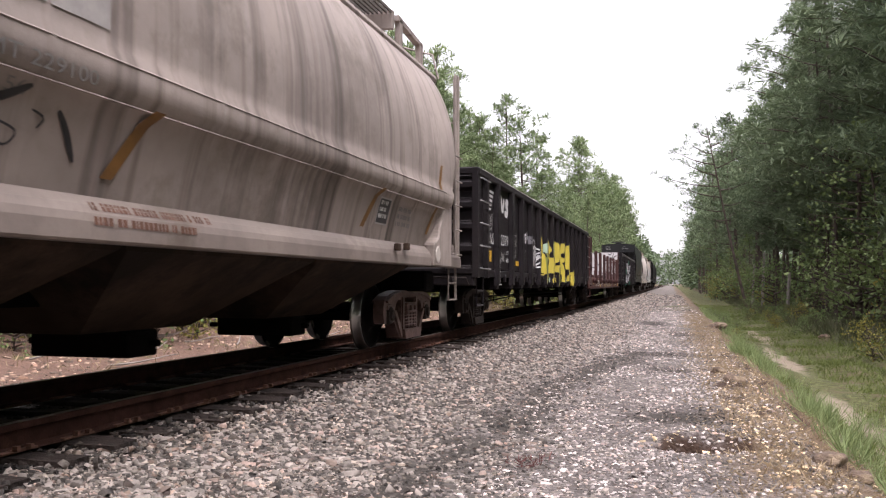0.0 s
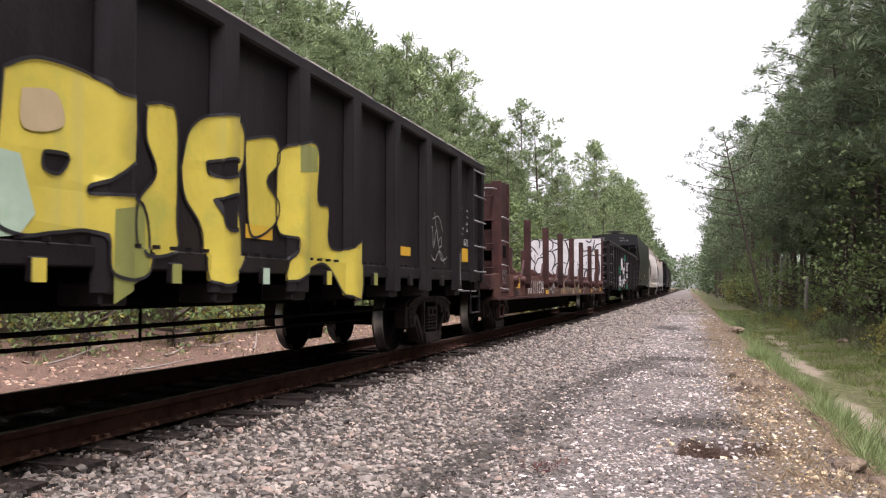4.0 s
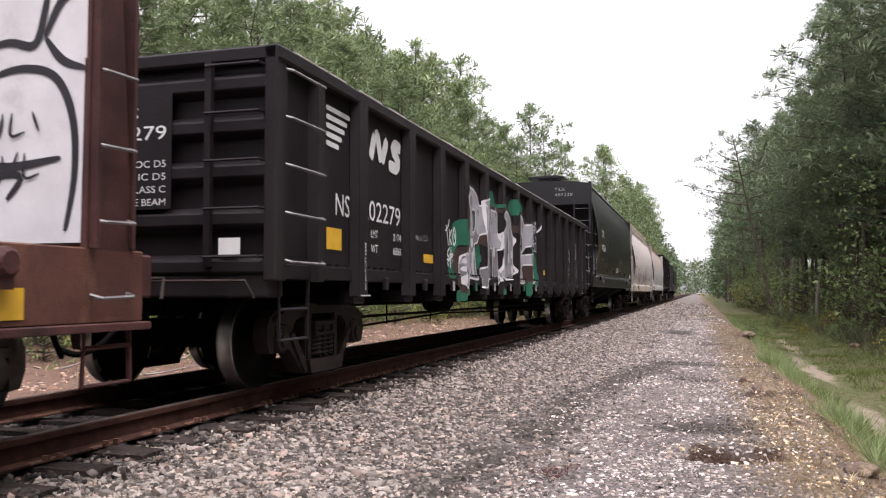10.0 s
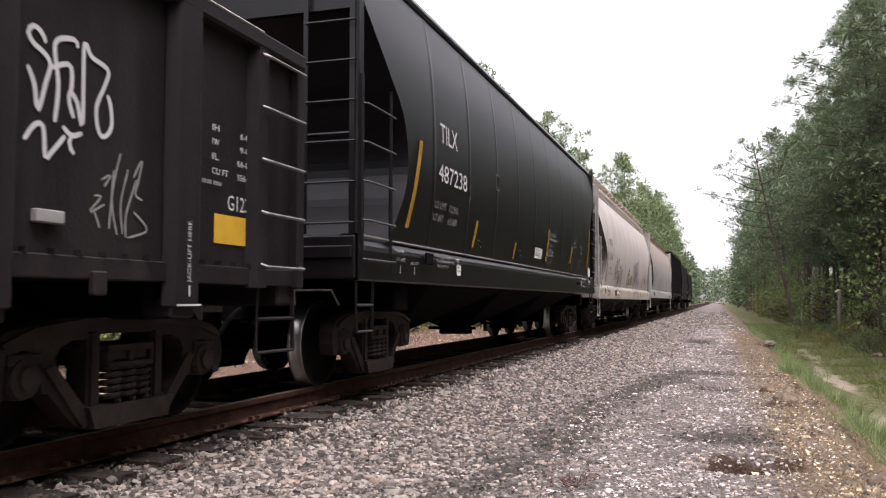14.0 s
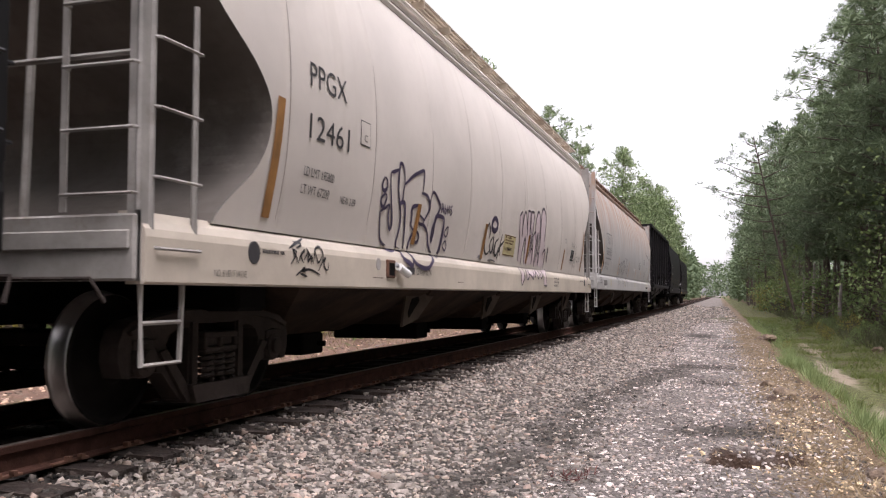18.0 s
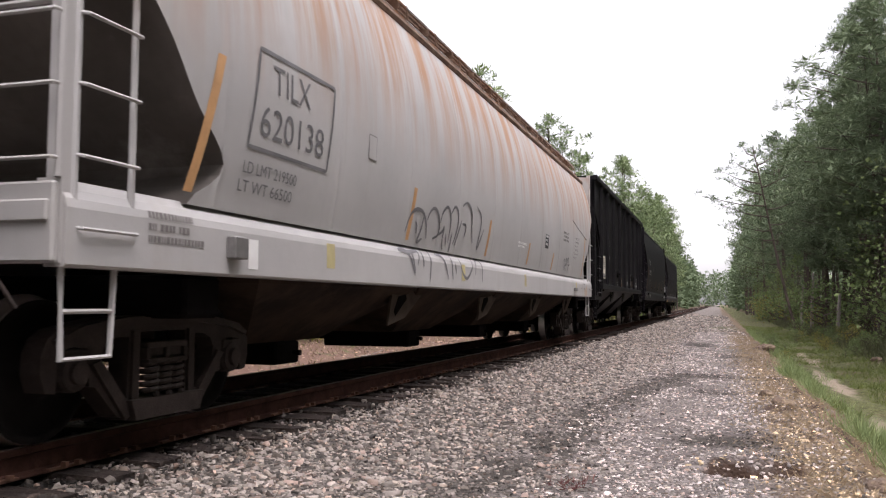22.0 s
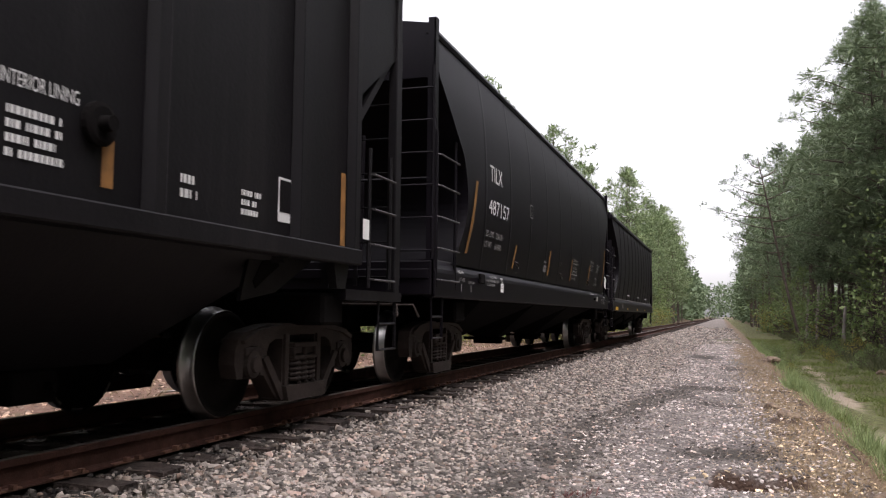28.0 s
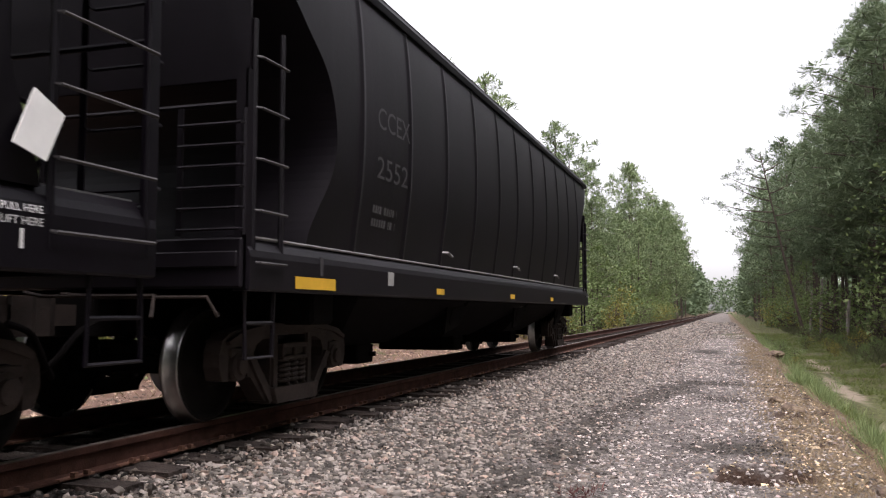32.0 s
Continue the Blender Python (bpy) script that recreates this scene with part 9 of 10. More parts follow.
def gondola(num, start, L, label, silver):
    m = M["gondola"]
    car = tagged(new("gondola_car"), label, "gondola car", "freight cars of the train")
    cars.append((car, start))
    z0, z1, w = 1.12, 2.97, 1.46
    for s in (1, -1):
        part("side_wall", boxed(min(s * w, s * (w - 0.02)), max(s * w, s * (w - 0.02)), 0.1, L - 0.1, z0 - 0.10, z1 - 0.05), m, car)
        part("top_chord", boxed(min(s * (w - 0.06), s * (w + 0.10)), max(s * (w - 0.06), s * (w + 0.10)), 0.02, L - 0.02, z1 - 0.13, z1, bevel=0.02), m, car)
        part("bottom_chord", boxed(min(s * (w - 0.05), s * (w + 0.035)), max(s * (w - 0.05), s * (w + 0.035)), 0.1, L - 0.1, z0 - 0.10, z0 + 0.03, bevel=0.008), m, car)
        edge = random.Random(7)
        y = 0.3
        while y < L - 0.8:
            ln = edge.uniform(0.5, 2.4)
            part("worn_edge", tubed([(s * (w + 0.094), y, z1 - 0.008), (s * (w + 0.094), min(y + ln, L - 0.1), z1 - 0.008)], edge.uniform(0.008, 0.014), 5), M["label_dirty"], car, "bare bright edge of the top chord")
            y += ln + edge.uniform(0.05, 0.5)
        for y in GON_POSTS:
            deep = 0.86 if 1.0 < y < L - 1.0 else 1.0
            bm = bmesh.new()
            prism(bm, [(s * w, y - 0.17), (s * (w + 0.10), y - 0.12), (s * (w + 0.10), y + 0.12), (s * w, y + 0.17)][::s], "z", deep, z1 - 0.10)
            part("side_post", bevelled(bm, 0.012), m, car)
            box_ = boxed(min(s * (w - 0.25), s * (w + 0.06)), max(s * (w - 0.25), s * (w + 0.06)), y - 0.13, y + 0.13, deep - 0.07, deep + 0.08, bevel=0.015)
            part("post_foot", box_, m, car)
        riv = bmesh.new()
        y = 0.8
        while y < L - 0.8:
            if all(abs(y - p) > 0.2 for p in GON_POSTS):
                box(riv, min(s * w, s * (w + 0.050)), max(s * w, s * (w + 0.050)), y - 0.014, y + 0.014, z0 + 0.035, z0 + 0.060)
            y += 0.20
        part("rivets", riv, m, car)
        for a, b in zip(GON_POSTS, GON_POSTS[1:]):
            part("stake_pocket", bevelled(box(bmesh.new(), min(s * (w + .02), s * (w + 0.07)), max(s * (w + .02), s * (w + 0.07)), (a + b) / 2 - 0.055, (a + b) / 2 + 0.055, 0.93, 1.07), 0.01), m, car)
        for y, way in ((0.0, -1), (L, 1)):
            i = -way
            o = 0.15 if way < 0 else 0.0
            part("corner_post", boxed(min(s * (w - 0.04), s * (w + 0.08)), max(s * (w - 0.04), s * (w + 0.08)), *sorted((y, y + i * (0.12 + o * 0.5))), 1.0, z1, bevel=0.012), m, car)
            part("ladder_post", prism(bmesh.new(), [(s * w, y + i * (0.60 + o)), (s * (w + 0.09), y + i * (0.64 + o)), (s * (w + 0.09), y + i * (0.78 + o)), (s * w, y + i * (0.82 + o))][::s * i], "z", 1.0, z1 - 0.1), m, car)
            r = None
            for k in range(5):
                z = 1.16 + 0.405 * k
                rung = tubed([(s * (w + 0.06), y + i * (0.08 + o * 0.6), z + 0.02), (s * (w + 0.13), y + i * (0.10 + o * 0.6), z), (s * (w + 0.13), y + i * (0.70 + o), z), (s * (w + 0.08), y + i * (0.72 + o), z + 0.02)], 0.013, 6)
                if r is None:
                    r = part("ladder", rung, M["steel"], car)
                else:
                    part("rung", rung, M["steel"], r)
            step(car, s * (w + 0.0), y + i * (0.06 + o), y + i * (0.62 + o), 0.50, 1.02, m)
            r = None
            for k in range(5):
                z = 1.2 + 0.40 * k
                rung = tubed([(s * 1.42, y, z), (s * 1.42, y + way * 0.09, z), (s * 0.92, y + way * 0.09, z), (s * 0.92, y, z)], 0.013, 6)
                if r is None:
                    r = part("end_ladder", rung, m, car)
                    part("stile", boxed(min(s * 0.89, s * 0.95), max(s * 0.89, s * 0.95), *sorted((y, y + way * 0.05)), 1.12, 2.86), m, r)
                else:
                    part("rung", rung, m, r)
    for y, way in ((0.0, -1), (L, 1)):
        i = -way
        part("end_wall", boxed(-w, w, *sorted((y + i * 0.10, y + i * 0.14)), 1.05, z1 - 0.04), m, car)
        part("end_chord", boxed(-w - 0.08, w + 0.08, *sorted((y + i * 0.0, y + i * 0.16)), z1 - 0.13, z1, bevel=0.02), m, car)
        for z in (1.12, 1.52, 1.92, 2.30, 2.66):
            part("end_rib", bevelled(prism(bmesh.new(), [(y + i * 0.10, z - 0.11), (y + i * 0.0, z - 0.05), (y + i * 0.0, z + 0.05), (y + i * 0.10, z + 0.11)][::i], "x", -w + 0.02, w - 0.02), 0.01), m, car)
        part("number_plate_panel", boxed(-0.75, 0.55, *sorted((y - i * 0.012, y - i * 0.004)), 1.62, 2.62), m, car)
        part("end_sill", boxed(-w, w, *sorted((y + i * 0.02, y + i * 0.3)), 0.86, 1.06, bevel=0.02), m, car)
        part("placard", boxed(1.02, 1.22, *sorted((y + way * 0.020, y + way * 0.012)), 1.22, 1.36), M["card"], car)
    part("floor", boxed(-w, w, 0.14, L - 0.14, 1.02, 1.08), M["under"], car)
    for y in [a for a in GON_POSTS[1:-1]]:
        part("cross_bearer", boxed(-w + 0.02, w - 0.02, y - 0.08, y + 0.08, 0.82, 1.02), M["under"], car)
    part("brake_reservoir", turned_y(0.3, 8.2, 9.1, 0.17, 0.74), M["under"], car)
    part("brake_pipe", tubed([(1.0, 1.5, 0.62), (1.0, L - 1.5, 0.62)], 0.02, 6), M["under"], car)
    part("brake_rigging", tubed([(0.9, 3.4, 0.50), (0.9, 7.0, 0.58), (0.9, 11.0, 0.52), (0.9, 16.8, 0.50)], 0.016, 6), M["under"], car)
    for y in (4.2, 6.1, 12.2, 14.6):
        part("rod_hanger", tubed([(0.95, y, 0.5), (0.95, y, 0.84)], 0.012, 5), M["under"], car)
    underframe(car, L, 1.9, far=1.66)
    posts = np.array(GON_POSTS)

    def surf(y, z):
        d = float(np.min(np.abs(posts - y)))
        if d < 0.125:
            return w + 0.102
        if d < 0.17:
            return w + 0.10 * (0.17 - d) / 0.045 + 0.002
        return w + (0.037 if z < z0 + 0.03 else 0.002)

    def flat(y, z):
        return w + 0.002
    for k in range(5):
        z = 2.68 - 0.085 * k
        ln = 0.58 - 0.07 * k
        paint("logo_bar", [[(1.14, z), (1.14 + ln, z - 0.01)]], 0.05, flat, M["white"], car, "white slanted bar of a logo", smooth=False)
    lg = [[(2.30, 2.36), (2.42, 2.64)], [(2.42, 2.64), (2.50, 2.64), (2.62, 2.36)], [(2.64, 2.36), (2.80, 2.64)], [(3.26, 2.60), (3.08, 2.63), (2.98, 2.56), (3.10, 2.50), (3.20, 2.43), (3.12, 2.35), (2.86, 2.36)]]
    paint("logo", lg, 0.14, flat, M["white"], car, "bold white slanted logo shape", smooth=False)
    words("NS", 1.37, 1.72, 1.66, 1.88, flat, M["white"], car, "white reporting letters")
    words(num, 2.06, 3.26, 1.68, 1.90, flat, M["white"], car, "white car number")
    for z, t1, t2 in ((1.50, "LMT", "217200" if silver is False else "217400"), (1.34, "WT", "68800" if silver is False else "68600")):
        words(t1, 2.32, 2.52, z, z + 0.085, flat, M["white"], car)
        words(t2, 3.02, 3.42, z, z + 0.085, flat, M["white"], car)
    for y, z0_, z1_, wd in ((1.16, 1.32, 1.53, 0.36), (4.17, 1.29, 1.40, 0.44), (12.82, 1.30, 1.41, 0.46), (16.6, 1.30, 1.41, 0.44), (19.56, 1.31, 1.52, 0.45)):
        patch("yellow_reflector", y, y + wd, z0_, z1_, flat, M["yellow"], car, "yellow reflector")
    for y in (1.92, 19.13):
        v, f = glyphs("JACK-LIFT HERE")
        top = v.max(0)
        me = bpy.data.meshes.new("lettering")
        me.from_pydata([(w + 0.106, y + 0.025 - 0.05 * q[1] / top[1], 1.02 + 0.40 * q[0] / top[0]) for q in v], [], f)
        link("lettering", me, M["white"], car)
        patch("jack_mark", y - 0.008, y + 0.008, 0.93, 1.0, lambda a, c: w + 0.102, M["white"], car)
        patch("jack_mark", y - 0.13, y + 0.13, 0.868, 0.880, lambda a, c: w + 0.102, M["white"], car)
    for k, (a, b) in enumerate((("IH", "6-0"), ("IW", "9-0"), ("IL", "66-0"), ("CU FT", "3564"))):
        z = 2.11 - 0.104 * k
        words(a, 19.52, 19.52 + 0.042 * len(a), z, z + 0.045, flat, M["white"], car)
        words(b, 20.01 - 0.040 * len(b), 20.01, z - 0.005, z + 0.04, flat, M["white"], car)
    lines(19.40, 19.72, 1.70, 1.75, 1, flat, M["faded"], car, 3)
    words("G123", 19.73, 20.02, 1.56, 1.67, flat, M["white"], car)
    words("NS", 0.02, 0.22, 2.40, 2.51, flat, M["white"], car, end=-0.012)
    words(num, -0.22, 0.50, 2.22, 2.34, flat, M["white"], car, end=-0.012)
    for k, txt in enumerate(("PRG 7 OC D5", "PRG 7 IC D5", "36 WHEELS CLASS C", "AAR NO 24 BRAKE BEAM")):
        words(txt, 0.50 - 0.055 * len(txt), 0.50, 1.98 - 0.11 * k, 2.04 - 0.11 * k, flat, M["white"], car, end=-0.012)
    return car, surf, flat


def turned_y(x, y0, y1, r, z):
    bm = bmesh.new()
    return tube(bm, [(x, y0, z), (x, y1, z)], r, 16)


def car_gondola_yellow():
    car, surf, flat = gondola("202379", 14.8, 20.8, "black steel gondola with yellow graffiti letters along its side", False)
    look_ = (("yellow", "spray_yellow", "yellow sprayed letter", 0.004), ("olive", "spray_olive", "olive green sprayed field", 0.006), ("green", "spray_leaf", "green sprayed field", 0.006), ("mint", "spray_mint", "pale mint sprayed edge", 0.008), ("peach", "spray_peach", "soft pink sprayed highlight", 0.010))
    for key, material, label, lift in look_:
        for outline, holes in YELLOW_LETTERS[key]:
            field("graffiti", outline, holes, surf, M[material], car, label, lift, soft=key in ("yellow", "peach"))
    for outline, holes in YELLOW_LETTERS["yellow"]:
        for h in [outline] + holes:
            paint("graffiti", [h + h[:1]], 0.022, surf, M["spray_black"], car, "thin black outline", lift=0.0115)
    for k, (a, c) in enumerate(zip(GON_POSTS, GON_POSTS[1:])):
        if 7.3 < a < 15.0:
            part("sprayed_pocket", boxed(1.525, 1.533, (a + c) / 2 - 0.05, (a + c) / 2 + 0.05, 0.93, 1.06), M[("spray_yellow", "spray_olive", "spray_mint")[k % 3]], car)
    paint("graffiti", YELLOW_TAGS["white_bold"], 0.060, surf, M["spray_white"], car, "white sprayed tag")
    paint("graffiti", YELLOW_TAGS["soft"], 0.055, surf, M["spray_shade"], car, "faded grey end of a sprayed tag")
    paint("graffiti", YELLOW_TAGS["white"], 0.034, surf, M["spray_white"], car, "white scribbled tag")
    for cy, cz, hy_, hz_, sd in ((4.12, 1.86, 0.20, 0.16, 3), (4.06, 1.55, 0.16, 0.13, 8), (2.70, 1.44, 0.22, 0.10, 12), (1.42, 2.10, 0.20, 0.20, 21)):
        rs = random.Random(sd)
        strokes = [[(cy + rs.uniform(-hy_, hy_), cz + rs.uniform(-hz_, hz_)) for q in range(5)] for k in range(6)]
        paint("graffiti", strokes, 0.010, flat, M["faded"], car, "thin grey scribbled tag")
    patch("notice", 6.65, 6.9, 1.33, 1.47, flat, M["label_dirty"], car, "worn grey notice", lift=0.003)
    for k in range(3):
        paint("graffiti", [[(5.35 + 0.03 * math.cos(a * 0.9 + k) + 0.10 * math.cos(a * 0.7), 1.62 - 0.09 * k + 0.07 * math.sin(a * 0.9)) for a in range(8)]], 0.008, flat, M["faded"], car, "thin grey scribble")
    paint("graffiti", [[(17.85, 1.55), (18.0, 1.75), (18.05, 1.45), (18.2, 1.72), (18.3, 1.5)], [(18.1, 1.95), (18.25, 1.6), (18.45, 1.3), (18.75, 1.35)], [(17.9, 1.38), (18.1, 1.28), (18.35, 1.42), (18.6, 1.25)], [(18.0, 1.85), (18.3, 1.9), (18.5, 1.7)], [(18.3, 1.55), (18.42, 1.62), (18.45, 1.5), (18.32, 1.48), (18.3, 1.55)]], 0.016, flat, M["faded"], car, "thin grey scribbled drawing")


def car_gondola_silver():
    car, surf, flat = gondola("202279", 59.5, 20.8, "black steel gondola with silver and green graffiti", True)
    letters = SILVER_LETTERS["letter"]
    for outline in SILVER_LETTERS["green"]:
        field("graffiti", outline, [], surf, M["spray_green"], car, "green background of the graffiti", 0.004)
    for outline in SILVER_LETTERS["brown"]:
        field("graffiti", outline, [], surf, M["spray_brown"], car, "brown shadow behind a letter", 0.006)
    for outline in SILVER_LETTERS["inner"]:
        field("graffiti", outline, [], surf, M["spray_green"], car, "green inside of a letter", 0.0085)
    rng = random.Random(4)
    for k, (outline, holes) in enumerate(letters):
        field("graffiti", outline, holes, surf, M["spray_silver"], car, "silver sprayed letter", 0.009, soft=k != 2)
        zs = [p[1] for p in outline]
        low = clip_half([(a, c + 0.10 * math.sin(5.3 * a)) for a, c in outline], 1, min(zs) + 0.52 * (max(zs) - min(zs)), False)
        if len(low) > 3 and (k == 0 or not holes):
            field("graffiti", [(a, c - 0.10 * math.sin(5.3 * a)) for a, c in low], [], surf, M["spray_shade"], car, "darker grey lower part of a letter", 0.0100, soft=False)
        for h in holes:
            field("graffiti", h, [], surf, M["spray_brown"], car, "brown inner shadow of a letter", 0.0070)
        for h in [outline] + holes:
            paint("graffiti", [h + h[:1]], 0.030, surf, M["spray_white"], car, "white outline of a letter", lift=0.013, smooth=k != 2)
        y0, y1 = min(p[0] for p in outline), max(p[0] for p in outline)
        z0, z1 = min(p[1] for p in outline), max(p[1] for p in outline)
        n = 0
        while n < (8, 1, 12, 10, 8)[k]:
            y, z = rng.uniform(y0 + 0.08, y1 - 0.08), rng.uniform(z0 + 0.1, z1 - 0.1)
            if not inside_of((y, z), outline) or any(inside_of((y, z), h) for h in holes) or min(abs(y - p) for p in GON_POSTS) < 0.25:
                n += 0.2
                continue
            n += 1
            upper = z > (z0 + z1) / 2
            field("graffiti", blob(y, z, rng.uniform(0.045, 0.085), n), [], surf, M["spray_shade" if upper else "spray_pale"], car, "grey spot" if upper else "pale spot", 0.0115)
    for k, (a, c) in enumerate(zip(GON_POSTS, GON_POSTS[1:])):
        if 4.5 < a < 12.0:
            part("sprayed_pocket", boxed(1.525, 1.533, (a + c) / 2 - 0.05, (a + c) / 2 + 0.05, 0.93, 1.06), M["spray_green" if k % 3 == 0 else "spray_silver"], car)
            if k % 2 == 0:
                part("sprayed_foot", boxed(1.5605, 1.5625, c - 0.115, c + 0.115, 0.87, 0.97), M["spray_green"], car)
    field("graffiti", SILVER_STAR, [], surf, M["spray_shade"], car, "dark grey star", 0.0125, soft=False)
    for k, (a, c, r) in enumerate(SILVER_SPOTS):
        field("graffiti", blob(a, c, r, k), [], surf, M["spray_pale"], car, "pale spot", 0.0122)
    paint("graffiti", SILVER_WORD, 0.022, surf, M["spray_pale"], car, "thin white sprayed word")
    paint("graffiti", SILVER_TAGS["sen"], 0.030, surf, M["spray_white"], car, "white handwritten tag")
    paint("graffiti", SILVER_TAGS["faint"], 0.014, flat, M["faded"], car, "faint grey scribble")
    paint("graffiti", SILVER_TAG, 0.034, surf, M["spray_white"], car, "white sprayed tag")
    paint("graffiti", TAGS_BY_NUMBER["wings"], 0.010, flat, M["faded"], car, "faint grey drawing of wings")
    paint("graffiti", FUR_TAG["fur"], 0.026, surf, M["spray_white"], car, "white handwritten tag")
    paint("graffiti", SMALL_TAG["fint"], 0.022, surf, M["spray_white"], car, "small white tag")
    part("tag_holder", boxed(1.462, 1.51, 17.86, 18.06, 1.31, 1.38, bevel=0.006), M["faded"], car, "pale grey steel tag holder")


# ---- bulkhead flat car ----
def car_flat():
    L, m, ms = 21.3, M["oxide"], M["oxide_sill"]
    car = tagged(new("bulkhead_flat_car"), "rusty red bulkhead flat car with tall stakes and graffitied end", "flat car", "freight cars of the train")
    cars.append((car, 36.75))
    w, z0, z1 = 1.40, 0.70, 1.17
    stakes = (3.42, 5.93, 8.45, 10.82, 13.20, 15.77, 18.28)
    for s in (1, -1):
        part("side_sill", boxed(min(s * w, s * (w - 0.05)), max(s * w, s * (w - 0.05)), 0.25, L - 0.1, z0 + 0.02, z1, bevel=0.008), ms, car)
        part("sill_flange", boxed(min(s * (w - 0.15), s * (w + 0.07)), max(s * (w - 0.15), s * (w + 0.07)), 0.25, L - 0.1, z0 - 0.03, z0 + 0.02, bevel=0.006), m, car)
        for i, y in enumerate(stakes):
            st = part("stake", bevelled(prism(bmesh.new(), [(s * (w - 0.02), y - 0.09), (s * (w + 0.11), y - 0.09), (s * (w + 0.11), y - 0.05), (s * (w + 0.03), y - 0.04), (s * (w + 0.03), y + 0.04), (s * (w + 0.11), y + 0.05), (s * (w + 0.11), y + 0.09), (s * (w - 0.02), y + 0.09)][::s], "z", 0.98, 2.38), 0.006), m, car)
            bm = prism(bmesh.new(), [(y - 0.36, z1 + 0.01), (y - 0.09, z1 + 0.01), (y - 0.09, z1 + 0.34)], "x", min(s * (w - 0.04), s * (w + 0.0)), max(s * (w - 0.04), s * (w + 0.0)))
            part("gusset", bm, m, st)
            bm = prism(bmesh.new(), [(y - 0.11, 0.98), (y + 0.11, 0.98), (y + 0.07, 0.90), (y - 0.07, 0.90)], "x", min(s * w, s * (w + 0.12)), max(s * w, s * (w + 0.12)))
            part("stake_foot", bm, m, st)
            tip = boxed(min(s * (w - 0.015), s * (w + 0.105)), max(s * (w - 0.015), s * (w + 0.105)), y - 0.085, y + 0.085, 2.38, 2.395)
            part("stake_cap", tip, M["steel"] if s < 0 else m, st)
        for y in (2.15, 2.95, 6.75, 7.67, 9.65, 10.25, 12.1, 14.2, 15.1, 17.1, 18.95, 19.98):
            if min(abs(y - p) for p in stakes) > 0.3 and not 3.6 < y < 5.7:
                bm = turned(bmesh.new(), [(w, 0.085), (w + 0.08, 0.085), (w + 0.10, 0.06)], y, 1.06, s, 12)
                b2 = box(bm, min(s * w, s * (w + 0.07)), max(s * w, s * (w + 0.07)), y - 0.05, y + 0.05, 0.92, 1.06)
                part("winch", b2, m, car)
    rng = random.Random(6)
    y = 1.6
    while y < L - 1.5:
        part("deck_plank", boxed(-w + 0.05, w - 0.05, y, y + 0.225, z1 - 0.05, z1 + rng.uniform(-0.004, 0.008)), M["deck"], car)
        y += 0.235
    for y in (2.62, 5.15, 7.62, 10.05, 12.4, 14.95, 17.45):
        b = part("bolster_bar", boxed(-w + 0.06, w - 0.06, y - 0.07, y + 0.07, z1 + 0.008, z1 + 0.11, bevel=0.01), m, car)
        part("chock", prism(bmesh.new(), [(w - 0.5, z1 + 0.11), (w - 0.1, z1 + 0.11), (w - 0.14, z1 + 0.17)], "y", y - 0.06, y + 0.06), m, b)
    # bulkheads
    for yb, way, deep in ((0.74, -1, 0.94), (21.08, 1, 0.42)):
        i = -way
        face = yb + i * deep
        bk = part("bulkhead", boxed(-w if way < 0 else -1.60, w, *sorted((face - i * 0.05, face)), z1 + 0.01, 2.95, bevel=0.01), m, car)
        for s in (1, -1):
            out = [(yb, z0 + 0.05), (face + i * 0.02, z0 + 0.05), (face, 2.97), (yb + i * (0.02 if way < 0 else 0.14), 2.95), (yb - i * 0.02, z1)]
            part("bulkhead_side", bevelled(prism(bmesh.new(), out[::i], "x", min(s * (w + 0.0), s * (w - 0.04)), max(s * (w + 0.0), s * (w - 0.04))), 0.008), m, bk)
            part("bulkhead_flange", boxed(min(s * (w - 0.16), s * (w + 0.03)), max(s * (w - 0.16), s * (w + 0.03)), *sorted((yb, yb + i * 0.03)), z1, 2.95, bevel=0.008), m, bk)
            part("bulkhead_flange", boxed(min(s * (w - 0.02), s * (w + 0.05)), max(s * (w - 0.02), s * (w + 0.05)), *sorted((face - i * 0.30 if way < 0 else face - i * 0.05, face - i * 0.27 if way < 0 else face - i * 0.02)), z1, 2.95), m, bk)
            for k in range(4):
                z = 0.88 + 0.455 * k
                part("rung", tubed([(s * w, yb + i * 0.05, z + 0.02), (s * (w + 0.07), yb + i * 0.07, z), (s * (w + 0.07), yb + i * (deep - 0.42 if way < 0 else 0.36), z - 0.01), (s * w, yb + i * (deep - 0.40 if way < 0 else 0.38), z + 0.01)], 0.012, 6), M["steel"], bk)
                part("rung", tubed([(s * (w - 0.12), yb - i * 0.0, z + 0.40), (s * (w - 0.12), yb - i * 0.07, z + 0.40), (s * (w - 0.62), yb - i * 0.07, z + 0.40), (s * (w - 0.62), yb, z + 0.40)], 0.012, 6), m, bk)
            part("ladder_stile", boxed(min(s * (w - 0.66), s * (w - 0.59)), max(s * (w - 0.66), s * (w - 0.59)), *sorted((yb - i * 0.02, yb + i * 0.02)), z1, 2.52), m, bk)
            part("bulkhead_post", boxed(min(s * 0.22, s * 0.36), max(s * 0.22, s * 0.36), *sorted((yb - i * 0.02, face - i * 0.05)), z1, 2.92, bevel=0.01), m, bk)
            step(car, s * (w - 0.02), yb + i * 0.0, yb + i * 0.40, 0.35, z0 + 0.1, m)
        part("top_plate", boxed(-w + 0.05, w - 0.05, *sorted((yb + i * 0.10, yb + i * 0.14)), 2.30, 2.91), m, bk)
